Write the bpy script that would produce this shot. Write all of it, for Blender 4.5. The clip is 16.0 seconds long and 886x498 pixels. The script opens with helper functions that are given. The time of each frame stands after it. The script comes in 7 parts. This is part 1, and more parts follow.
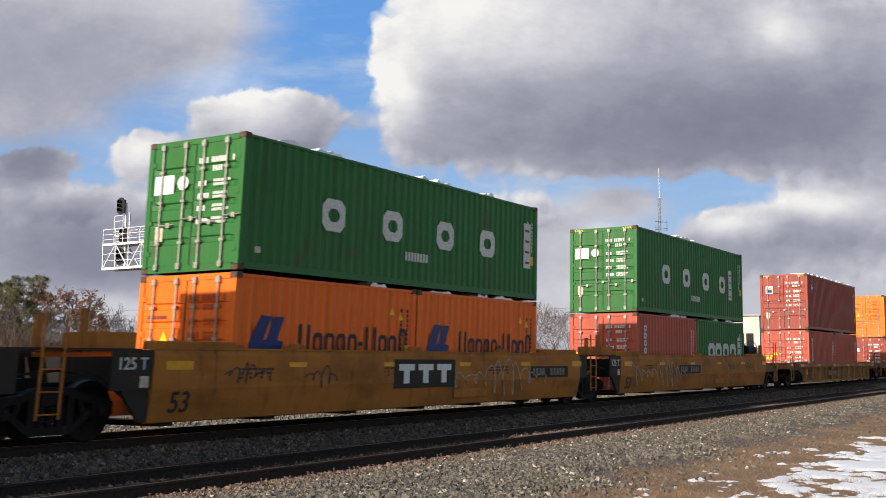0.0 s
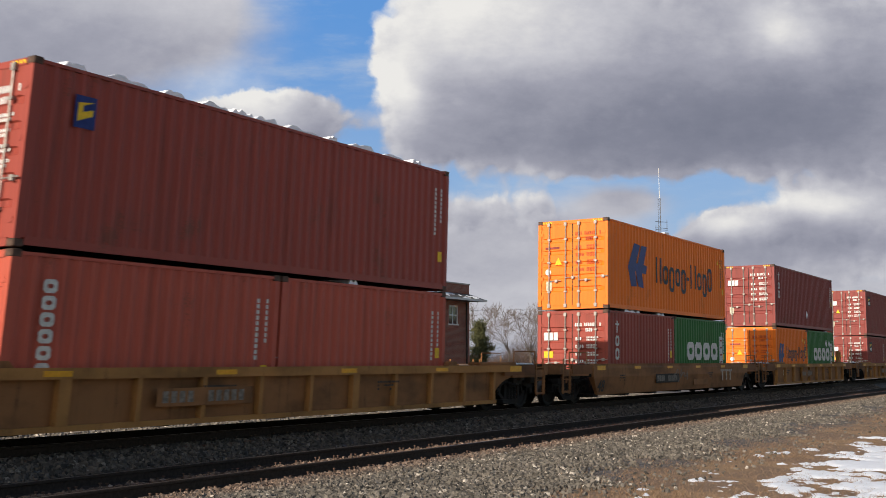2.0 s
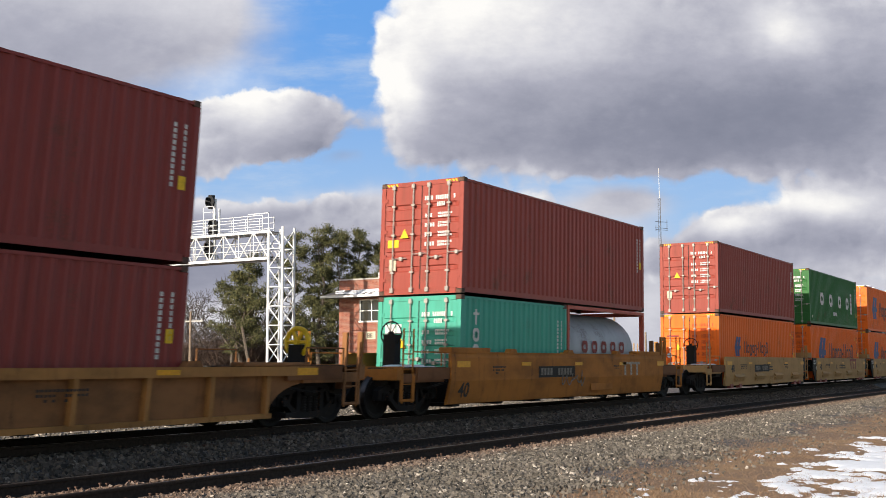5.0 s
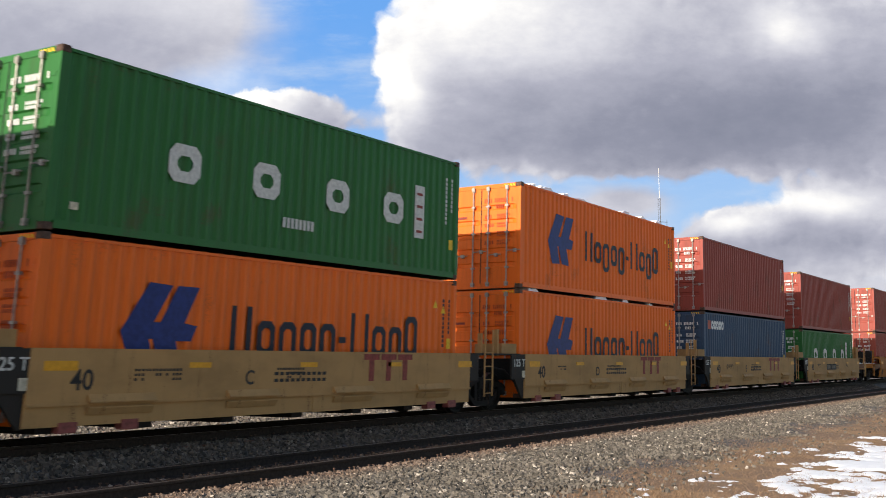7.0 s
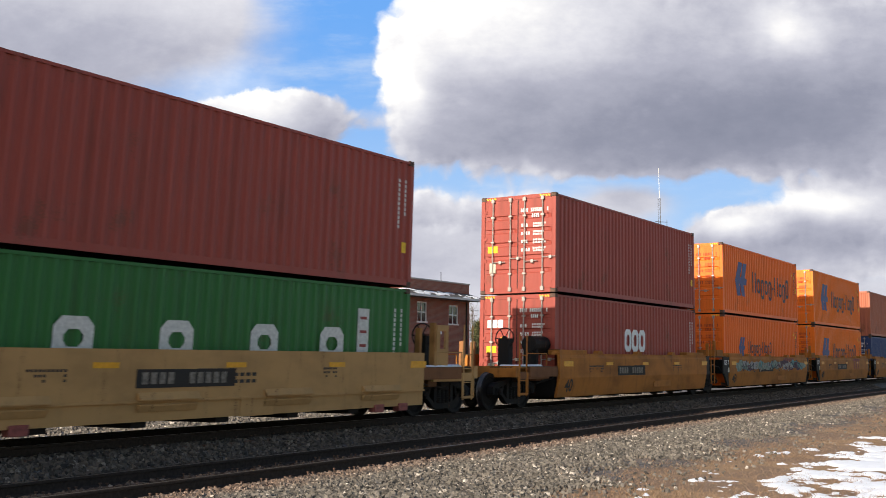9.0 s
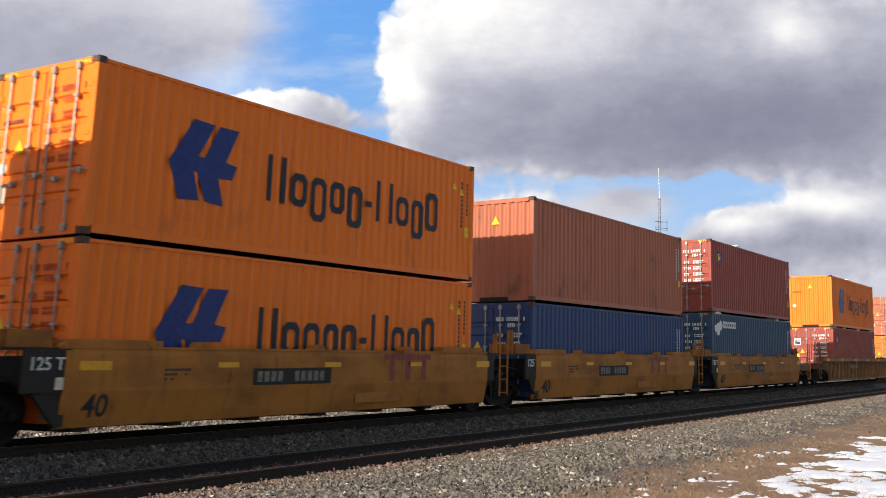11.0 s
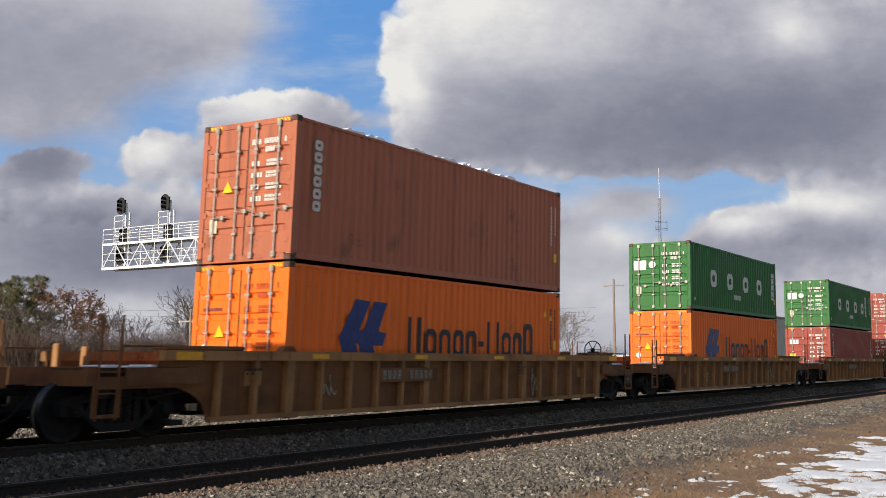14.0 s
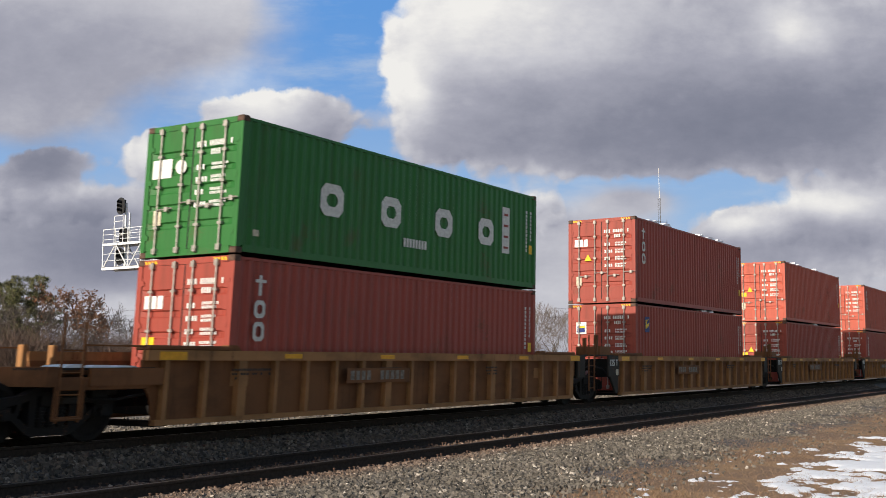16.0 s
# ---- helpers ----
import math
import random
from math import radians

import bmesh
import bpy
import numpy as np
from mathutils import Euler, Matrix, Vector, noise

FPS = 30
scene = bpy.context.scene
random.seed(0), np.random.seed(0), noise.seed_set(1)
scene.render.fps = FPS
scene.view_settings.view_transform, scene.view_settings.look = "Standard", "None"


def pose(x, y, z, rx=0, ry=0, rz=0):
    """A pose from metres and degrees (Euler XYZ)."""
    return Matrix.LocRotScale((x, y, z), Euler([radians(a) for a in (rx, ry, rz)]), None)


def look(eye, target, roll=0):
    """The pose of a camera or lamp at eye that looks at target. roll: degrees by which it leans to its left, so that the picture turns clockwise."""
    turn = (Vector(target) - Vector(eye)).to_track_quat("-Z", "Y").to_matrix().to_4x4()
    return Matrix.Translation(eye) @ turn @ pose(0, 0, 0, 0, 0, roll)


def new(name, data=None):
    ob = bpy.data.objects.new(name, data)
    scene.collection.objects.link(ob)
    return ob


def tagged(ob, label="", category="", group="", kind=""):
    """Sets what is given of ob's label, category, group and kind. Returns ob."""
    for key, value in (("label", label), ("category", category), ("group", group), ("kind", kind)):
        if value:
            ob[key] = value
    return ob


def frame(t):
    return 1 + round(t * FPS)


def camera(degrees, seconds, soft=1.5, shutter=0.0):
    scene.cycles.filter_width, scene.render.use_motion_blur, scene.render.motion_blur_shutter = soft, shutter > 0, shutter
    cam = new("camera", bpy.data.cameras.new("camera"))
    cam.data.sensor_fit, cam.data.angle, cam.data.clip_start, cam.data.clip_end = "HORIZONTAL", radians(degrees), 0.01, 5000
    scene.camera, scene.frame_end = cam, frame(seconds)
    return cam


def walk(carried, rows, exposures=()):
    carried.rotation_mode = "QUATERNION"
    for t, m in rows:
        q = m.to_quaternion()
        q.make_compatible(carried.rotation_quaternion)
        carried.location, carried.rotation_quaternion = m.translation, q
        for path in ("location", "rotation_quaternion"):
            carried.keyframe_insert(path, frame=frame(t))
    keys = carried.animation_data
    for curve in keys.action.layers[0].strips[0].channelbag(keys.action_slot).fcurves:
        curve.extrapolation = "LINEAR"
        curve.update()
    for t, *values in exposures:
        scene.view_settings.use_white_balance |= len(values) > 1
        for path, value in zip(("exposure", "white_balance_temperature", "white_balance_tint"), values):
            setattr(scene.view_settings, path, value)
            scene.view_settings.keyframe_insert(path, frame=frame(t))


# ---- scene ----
# The world: x runs along the tracks, y away from the near bank, z up from the near track's rail top.
EYE = Vector((0.0, 0.0, 1.503))
AZ, PITCH = radians(31.289), radians(5.921)
AHEAD = Vector((math.cos(AZ) * math.cos(PITCH), math.sin(AZ) * math.cos(PITCH), math.sin(PITCH)))
cam = camera(43.62, 16.0, soft=0.7, shutter=0.93)
# the film camera reads its sensor from the top down
scene.cycles.rolling_shutter_type = "TOP"
scene.cycles.rolling_shutter_duration = 0.08
walk(cam, [(0.0, look(EYE, EYE + AHEAD, -0.169)), (16.0, look(EYE, EYE + AHEAD, -0.169))],
     exposures=[(0.0, 0.20), (0.5, 0.28), (1.2, 0.18), (1.8, 0.06), (2.6, 0.07), (3.4, 0.14), (4.2, 0.24), (6.3, 0.40), (7.0, 0.44), (8.4, 0.58), (9.4, 0.44), (10.2, 0.42), (12.3, 0.42), (12.6, 0.38), (13.2, 0.14), (14.0, 0.05), (15.0, 0.07), (15.5, 0.17), (16.0, 0.12)])

# ---- light ----
SUN_AZ, SUN_EL = radians(172.0), radians(21.5)
SUN_DIR = Vector((math.cos(SUN_EL) * math.cos(SUN_AZ), math.cos(SUN_EL) * math.sin(SUN_AZ), math.sin(SUN_EL)))
sun_data = bpy.data.lights.new("sun", "SUN")
sun_data.energy, sun_data.angle, sun_data.color = 5.0, radians(0.53), (1.0, 0.90, 0.77)
sun = new("sun", sun_data)
sun.matrix_world = look(SUN_DIR * 100, (0, 0, 0))
world = bpy.data.worlds.new("sky")
scene.world = world
world.use_nodes = True
wn = world.node_tree
sky = wn.nodes.new("ShaderNodeTexSky")
sky.sky_type, sky.sun_disc = "NISHITA", False
sky.sun_elevation, sky.sun_rotation = SUN_EL, math.atan2(SUN_DIR.x, SUN_DIR.y)
wn.links.new(sky.outputs[0], wn.nodes["Background"].inputs[0])
wn.nodes["Background"].inputs[1].default_value = 0.10


# ---- materials ----
class Nodes:
    """A short way to write node trees."""

    def __init__(self, name):
        self.mat = bpy.data.materials.new(name)
        self.mat.use_nodes = True
        self.tree = self.mat.node_tree
        self.bsdf = self.tree.nodes["Principled BSDF"]
        self.out = self.tree.nodes["Material Output"]
        self.coord = self.tree.nodes.new("ShaderNodeTexCoord").outputs["Object"]

    def put(self, socket, value):
        if hasattr(value, "links"):
            self.tree.links.new(value, socket)
        elif isinstance(value, (tuple, list)) and len(value) == 3 and socket.type == "RGBA":
            socket.default_value = (*value, 1)
        else:
            socket.default_value = value

    def math(self, op, a, b=0.0, c=0.0, clamp=False):
        n = self.tree.nodes.new("ShaderNodeMath")
        n.operation, n.use_clamp = op, clamp
        for s, v in zip(n.inputs, (a, b, c)):
            self.put(s, v)
        return n.outputs[0]

    def vec(self, op, a, b=(0, 0, 0), c=(0, 0, 0)):
        n = self.tree.nodes.new("ShaderNodeVectorMath")
        n.operation = op
        for s, v in zip(n.inputs, (a, b, c)):
            self.put(s, v)
        return n.outputs["Value"] if op in ("LENGTH", "DOT_PRODUCT") else n.outputs[0]

    def noise(self, scale, detail=4.0, rough=0.55, at=None, stretch=None, colour=False):
        n = self.tree.nodes.new("ShaderNodeTexNoise")
        at = at or self.coord
        if stretch:
            at = self.vec("MULTIPLY", at, stretch)
        self.put(n.inputs["Vector"], at)
        n.inputs["Scale"].default_value, n.inputs["Detail"].default_value, n.inputs["Roughness"].default_value = scale, detail, rough
        return n.outputs["Color" if colour else "Fac"]

    def step(self, x, lo, hi):
        n = self.tree.nodes.new("ShaderNodeMapRange")
        n.interpolation_type = "SMOOTHSTEP"
        for s, v in zip(n.inputs[:3], (x, lo, hi)):
            self.put(s, v)
        return n.outputs[0]

    def mix(self, f, a, b):
        n = self.tree.nodes.new("ShaderNodeMix")
        n.data_type = "RGBA"
        self.put(n.inputs[0], f)
        self.put(n.inputs[6], a)
        self.put(n.inputs[7], b)
        return n.outputs[2]

    def bump(self, height, strength=0.3, distance=0.01):
        n = self.tree.nodes.new("ShaderNodeBump")
        n.inputs["Strength"].default_value, n.inputs["Distance"].default_value = strength, distance
        self.put(n.inputs["Height"], height)
        self.put(self.bsdf.inputs["Normal"], n.outputs[0])

    def random(self):
        return self.tree.nodes.new("ShaderNodeObjectInfo").outputs["Random"]

    def island(self):
        return self.tree.nodes.new("ShaderNodeNewGeometry").outputs["Random Per Island"]

    def finish(self, colour, rough=0.6, metal=0.0):
        self.put(self.bsdf.inputs["Base Color"], colour)
        self.put(self.bsdf.inputs["Roughness"], rough)
        self.put(self.bsdf.inputs["Metallic"], metal)
        return self.mat


def shade(c, k):
    return tuple(v * k for v in c)


def paint(name, colour, rust=0.25, fade=0.35, rough=0.5):
    """Old coach paint on steel: broad fading, thin run-down streaks of rust and grime, fine scratches."""
    n = Nodes(name)
    broad = n.noise(0.9, 3)
    streak = n.noise(3.0, 5, 0.7, stretch=(1.0, 1.0, 0.09))
    fine = n.noise(28.0, 3)
    pale = tuple(v * 0.9 + 0.018 for v in colour)
    c = n.mix(n.math("MULTIPLY", n.step(broad, 0.35, 0.75), fade), colour, pale)
    c = n.mix(n.math("MULTIPLY", n.step(streak, 0.50, 0.78), rust * 1.3), c, (0.055, 0.03, 0.02))
    thin = n.noise(11.0, 5, 0.7, stretch=(1.0, 1.0, 0.035))
    c = n.mix(n.math("MULTIPLY", n.step(thin, 0.50, 0.72), 0.34), c, shade(colour, 0.45))
    c = n.mix(n.math("MULTIPLY", n.step(n.noise(6.5, 6, 0.75), 0.56, 0.72), 0.22), c, shade(pale, 1.25))
    c = n.mix(n.math("MULTIPLY", n.step(n.math("MULTIPLY_ADD", fine, 0.35, n.math("MULTIPLY", broad, 0.65)), 0.585, 0.63), rust * 1.6, clamp=True), c, (0.10, 0.045, 0.022))
    n.bump(fine, 0.12, 0.004)
    n.bsdf.inputs["Specular IOR Level"].default_value = 0.3
    return n.finish(c, n.math("MULTIPLY_ADD", streak, 0.25, rough - 0.1))


def grimy(name, colour, grime=(0.035, 0.022, 0.014), amount=0.6, rough=0.7):
    """Weathered car body paint with heavy brown brake dust in clouds and runs."""
    n = Nodes(name)
    broad = n.noise(1.3, 5, 0.6, stretch=(0.5, 1, 1))
    run = n.noise(5.0, 5, 0.7, stretch=(1.0, 1.0, 0.12))
    fine = n.noise(40.0, 4)
    c = n.mix(n.math("MULTIPLY", n.step(broad, 0.4, 0.72), amount), colour, grime)
    c = n.mix(n.math("MULTIPLY", n.step(run, 0.5, 0.8), amount), c, shade(grime, 1.4))
    c = n.mix(n.step(n.math("MULTIPLY_ADD", fine, 0.4, n.math("MULTIPLY", run, 0.6)), 0.60, 0.66), c, (0.12, 0.05, 0.022))
    n.bump(n.math("MULTIPLY_ADD", fine, 0.5, broad), 0.2, 0.006)
    n.bsdf.inputs["Specular IOR Level"].default_value = 0.15
    return n.finish(c, rough)


def plain(name, colour, rough=0.6, metal=0.0, vary=0.25, scale=12.0, relief=0.1):
    n = Nodes(name)
    f = n.noise(scale, 5)
    c = n.mix(n.step(f, 0.3, 0.7), shade(colour, 1 - vary), shade(colour, 1 + vary))
    n.bump(f, relief, 0.005)
    n.bsdf.inputs["Specular IOR Level"].default_value = 0.25 if rough > 0.3 else 0.5
    return n.finish(c, rough, metal)


GREEN = paint("green_paint", (0.022, 0.138, 0.027))
ORANGE = paint("orange_paint", (0.85, 0.155, 0.008), rust=0.16, fade=0.12)
YELLOW_ORANGE = paint("amber_paint", (0.85, 0.185, 0.008), rust=0.12, fade=0.1)
MAROON = paint("maroon_paint", (0.24, 0.040, 0.032), rust=0.25)
RED = paint("red_oxide_paint", (0.305, 0.055, 0.037), rust=0.3)
BROWN = paint("brown_paint", (0.41, 0.125, 0.064), rust=0.35)
SCARLET = paint("bright_red_paint", (0.46, 0.088, 0.052), rust=0.3)
BLUE = paint("slate_blue_paint", (0.035, 0.072, 0.135), rust=0.3)
NAVY = paint("navy_blue_paint", (0.022, 0.050, 0.155), rust=0.3)
TEAL = paint("turquoise_paint", (0.06, 0.36, 0.26), rust=0.15)
TANKGREY = paint("tank_jacket_grey", (0.42, 0.43, 0.44), rust=0.3)
CAR_ORANGE = grimy("well_car_orange", (0.43, 0.165, 0.032), amount=0.48)
CAR_TAN = grimy("well_car_tan", (0.47, 0.275, 0.11), amount=0.25)
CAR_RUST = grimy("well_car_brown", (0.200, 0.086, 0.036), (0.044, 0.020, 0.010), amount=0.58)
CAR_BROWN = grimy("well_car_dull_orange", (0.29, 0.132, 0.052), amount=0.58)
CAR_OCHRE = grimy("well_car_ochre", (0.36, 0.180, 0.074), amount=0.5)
CAR_AMBER = grimy("well_car_worn_yellow", (0.40, 0.195, 0.062), amount=0.5)
FAINT_RED = plain("faint_red_lettering", (0.46, 0.075, 0.02), 0.6)
BLACK_STEEL = grimy("black_grimy_steel", (0.013, 0.012, 0.012), (0.020, 0.014, 0.010), amount=0.5)
CHARCOAL = grimy("charcoal_end_plate", (0.034, 0.031, 0.028), amount=0.35)
WHEEL_STEEL = plain("wheel_steel", (0.012, 0.010, 0.009), 0.75, 0.0)
TREAD = plain("polished_tread", (0.13, 0.12, 0.115), 0.45, 1.0, 0.2)
RAIL_STEEL = plain("rail_rust", (0.034, 0.024, 0.019), 0.85, 0.0, 0.3, 18.0)
RAIL_TOP = plain("rail_head", (0.16, 0.13, 0.11), 0.4, 0.8, 0.2, 30.0)
TIE_WOOD = plain("tie_timber", (0.14, 0.082, 0.056), 0.9, 0.0, 0.45, 9.0, 0.5)
SPIKE_STEEL = plain("spike_rust", (0.10, 0.060, 0.042), 0.8)
CASTING = plain("casting_steel", (0.085, 0.050, 0.036), 0.7, 0.0, 0.4)
ROD = plain("galvanised_rod", (0.36, 0.33, 0.30), 0.5, 0.4, 0.25)
GASKET = plain("door_gasket", (0.02, 0.02, 0.02), 0.8)
WHITE = plain("white_lettering", (0.72, 0.72, 0.70), 0.6, 0.0, 0.12, 25.0)
OFFWHITE = plain("worn_white_lettering", (0.60, 0.60, 0.56), 0.65, 0.0, 0.15, 14.0)
CREAM = plain("cream_plate", (0.55, 0.50, 0.38), 0.6)
SIGN_YELLOW = plain("yellow_decal", (0.78, 0.50, 0.02), 0.5, 0.0, 0.12)
DULL_PAINT = plain("dulled_pale_lettering", (0.19, 0.165, 0.135), 0.7, 0.0, 0.35)
REFLECTOR = plain("amber_reflector", (0.72, 0.34, 0.01), 0.4, 0.0, 0.1)
LOGO_BLUE = plain("dark_blue_logo", (0.014, 0.030, 0.16), 0.5, 0.0, 0.2)
LOGO_NAVY = plain("blackish_lettering", (0.014, 0.016, 0.030), 0.55, 0.0, 0.2)
LOGO_RED = plain("faded_red_lettering", (0.24, 0.045, 0.035), 0.6, 0.0, 0.3)
TEXT_DARK = plain("dark_lettering", (0.03, 0.028, 0.027), 0.6)
BRICK_RED = plain("brake_shoe_red", (0.25, 0.07, 0.06), 0.6)
SNOW = plain("snow", (0.86, 0.88, 0.92), 0.75, 0.0, 0.05, 6.0, 0.4)
SNOW.node_tree.nodes["Principled BSDF"].inputs["Subsurface Weight"].default_value = 0.0
SIGNAL_WHITE = plain("aluminium_paint", (0.74, 0.75, 0.76), 0.5, 0.0, 0.08)
MAST_GREY = plain("galvanised_mast", (0.13, 0.13, 0.14), 0.6, 0.3, 0.2)
SIGNAL_BLACK = plain("signal_black", (0.018, 0.018, 0.020), 0.6)
GLASS_DARK = plain("dark_window_glass", (0.02, 0.025, 0.03), 0.08, 0.0, 0.2)
WINDOW_WHITE = plain("white_window_paint", (0.72, 0.72, 0.70), 0.5, 0.0, 0.08)
CONCRETE = plain("concrete", (0.45, 0.43, 0.40), 0.9, 0.0, 0.15, 4.0, 0.3)
POLE_WOOD = plain("pole_timber", (0.26, 0.20, 0.15), 0.9, 0.0, 0.3, 8.0, 0.4)
BARK = plain("grey_bark", (0.12, 0.098, 0.08), 0.95, 0.0, 0.35, 8.0, 0.5)
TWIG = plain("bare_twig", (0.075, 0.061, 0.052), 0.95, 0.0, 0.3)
# lighter copy of the twig colour, with sunlight put in
PALE_TWIG = plain("sunlit_twig", (0.17, 0.14, 0.125), 0.95, 0.0, 0.25)
ROOF_DARK = plain("roof_shingle", (0.11, 0.10, 0.095), 0.9, 0.0, 0.35, 10.0, 0.4)


def leafy(name, dark, light):
    n = Nodes(name)
    c = n.mix(n.island(), dark, light)
    return n.finish(c, 0.8)


NEEDLE = leafy("pine_needles", (0.030, 0.040, 0.015), (0.165, 0.155, 0.055))
OAK_LEAF = leafy("withered_oak_leaf", (0.10, 0.046, 0.023), (0.21, 0.096, 0.045))
def stone_material():
    """Crushed stone, mostly dark grey, here and there a pale one."""
    n = Nodes("crushed_stone")
    r = n.island()
    c = n.mix(r, (0.052, 0.045, 0.036), (0.208, 0.180, 0.146))
    c = n.mix(n.step(r, 0.955, 0.985), c, (0.50, 0.44, 0.37))
    sep = n.tree.nodes.new("ShaderNodeSeparateXYZ")
    n.put(sep.inputs[0], n.coord)
    # rust dust thrown out beside the near rail
    dust = n.math("MULTIPLY", n.step(n.math("MULTIPLY_ADD", n.noise(1.5, 4), 0.9, sep.outputs[1]), 10.1, 10.9), n.math("SUBTRACT", 1.0, n.step(sep.outputs[1], 12.1, 12.5)))
    c = n.mix(n.math("MULTIPLY", dust, 0.6), c, n.mix(r, (0.07, 0.036, 0.022), (0.26, 0.15, 0.095)))
    c = n.mix(n.step(n.noise(18.0, 4), 0.5, 0.75), c, n.mix(r, (0.045, 0.037, 0.031), (0.20, 0.175, 0.155)))
    # the train's shade, put into the stone colour as a darker brown band
    train_shade = n.step(n.math("MULTIPLY_ADD", n.noise(2.0, 4), 0.8, sep.outputs[1]), 12.5, 13.2)
    train_shade = n.math("MULTIPLY", train_shade, n.math("SUBTRACT", 1.0, n.step(sep.outputs[1], 16.0, 17.0)))
    c = n.mix(n.math("MULTIPLY", train_shade, 0.65), c, n.mix(r, (0.016, 0.011, 0.008), (0.14, 0.10, 0.074)))
    return n.finish(c, 0.9)


STONE = stone_material()
GRASS_BLADE = leafy("dry_grass_blade", (0.14, 0.082, 0.045), (0.34, 0.215, 0.125))
BRUSH = leafy("brushwood", (0.05, 0.034, 0.027), (0.17, 0.11, 0.085))


def ground_material():
    n = Nodes("ground")
    sep = n.tree.nodes.new("ShaderNodeSeparateXYZ")
    n.put(sep.inputs[0], n.coord)
    y = sep.outputs[1]
    wob = n.math("MULTIPLY_ADD", n.noise(0.55, 4), 2.6, n.math("MULTIPLY_ADD", n.noise(3.0, 4), 0.9, -1.75))
    yy = n.math("ADD", y, wob)
    voro = n.tree.nodes.new("ShaderNodeTexVoronoi")
    n.put(voro.inputs["Vector"], n.coord)
    voro.inputs["Scale"].default_value = 21.0
    cell = n.tree.nodes.new("ShaderNodeSeparateColor")
    n.put(cell.inputs[0], voro.outputs["Color"])
    gravel = n.mix(cell.outputs[0], (0.03, 0.029, 0.029), (0.17, 0.155, 0.145))
    gravel = n.mix(n.step(n.noise(0.8, 3), 0.45, 0.7), gravel, (0.15, 0.12, 0.10))
    grass = n.mix(n.noise(9.0, 6, 0.7), (0.09, 0.056, 0.034), (0.33, 0.215, 0.135))
    grass = n.mix(n.step(n.noise(0.7, 4), 0.45, 0.65), grass, (0.30, 0.19, 0.10))
    c = n.mix(n.step(yy, 7.0, 7.8), grass, gravel)
    c = n.mix(n.step(y, 24.0, 30.0), c, n.mix(n.step(n.noise(1.3, 6, 0.7), 0.42, 0.62), (0.075, 0.052, 0.036), (0.19, 0.15, 0.11)))
    n.bump(n.math("ADD", voro.outputs["Distance"], n.noise(30.0, 3)), 0.5, 0.03)
    return n.finish(c, 0.95)


GROUND = ground_material()


def brick_material():
    n = Nodes("red_brick")
    c = n.mix(n.random(), (0.20, 0.062, 0.042), (0.36, 0.125, 0.085))
    c = n.mix(n.step(n.noise(14.0, 4), 0.45, 0.7), c, (0.22, 0.085, 0.06))
    n.bump(n.noise(60.0, 3), 0.3, 0.004)
    return n.finish(c, 0.9)


def brickwork_material():
    """Far brickwork, courses drawn by the material over the whole wall."""
    n = Nodes("brickwork")
    b = n.tree.nodes.new("ShaderNodeTexBrick")
    sep = n.tree.nodes.new("ShaderNodeSeparateXYZ")
    n.put(sep.inputs[0], n.coord)
    comb = n.tree.nodes.new("ShaderNodeCombineXYZ")
    n.put(comb.inputs[0], n.math("ADD", sep.outputs[0], sep.outputs[1]))
    n.put(comb.inputs[1], sep.outputs[2])
    n.put(b.inputs["Vector"], comb.outputs[0])
    n.put(b.inputs["Color1"], (0.215, 0.060, 0.038))
    n.put(b.inputs["Color2"], (0.335, 0.112, 0.066))
    n.put(b.inputs["Mortar"], (0.34, 0.25, 0.20))
    for key, value in (("Scale", 1.0), ("Mortar Size", 0.008), ("Brick Width", 0.215), ("Row Height", 0.075)):
        b.inputs[key].default_value = value
    c = n.mix(n.math("MULTIPLY", n.step(n.noise(1.2, 4), 0.45, 0.75), 0.45), b.outputs["Color"], (0.17, 0.06, 0.045))
    n.bump(b.outputs["Fac"], 0.4, -0.006)
    return n.finish(c, 0.9)


BRICKWORK = brickwork_material()


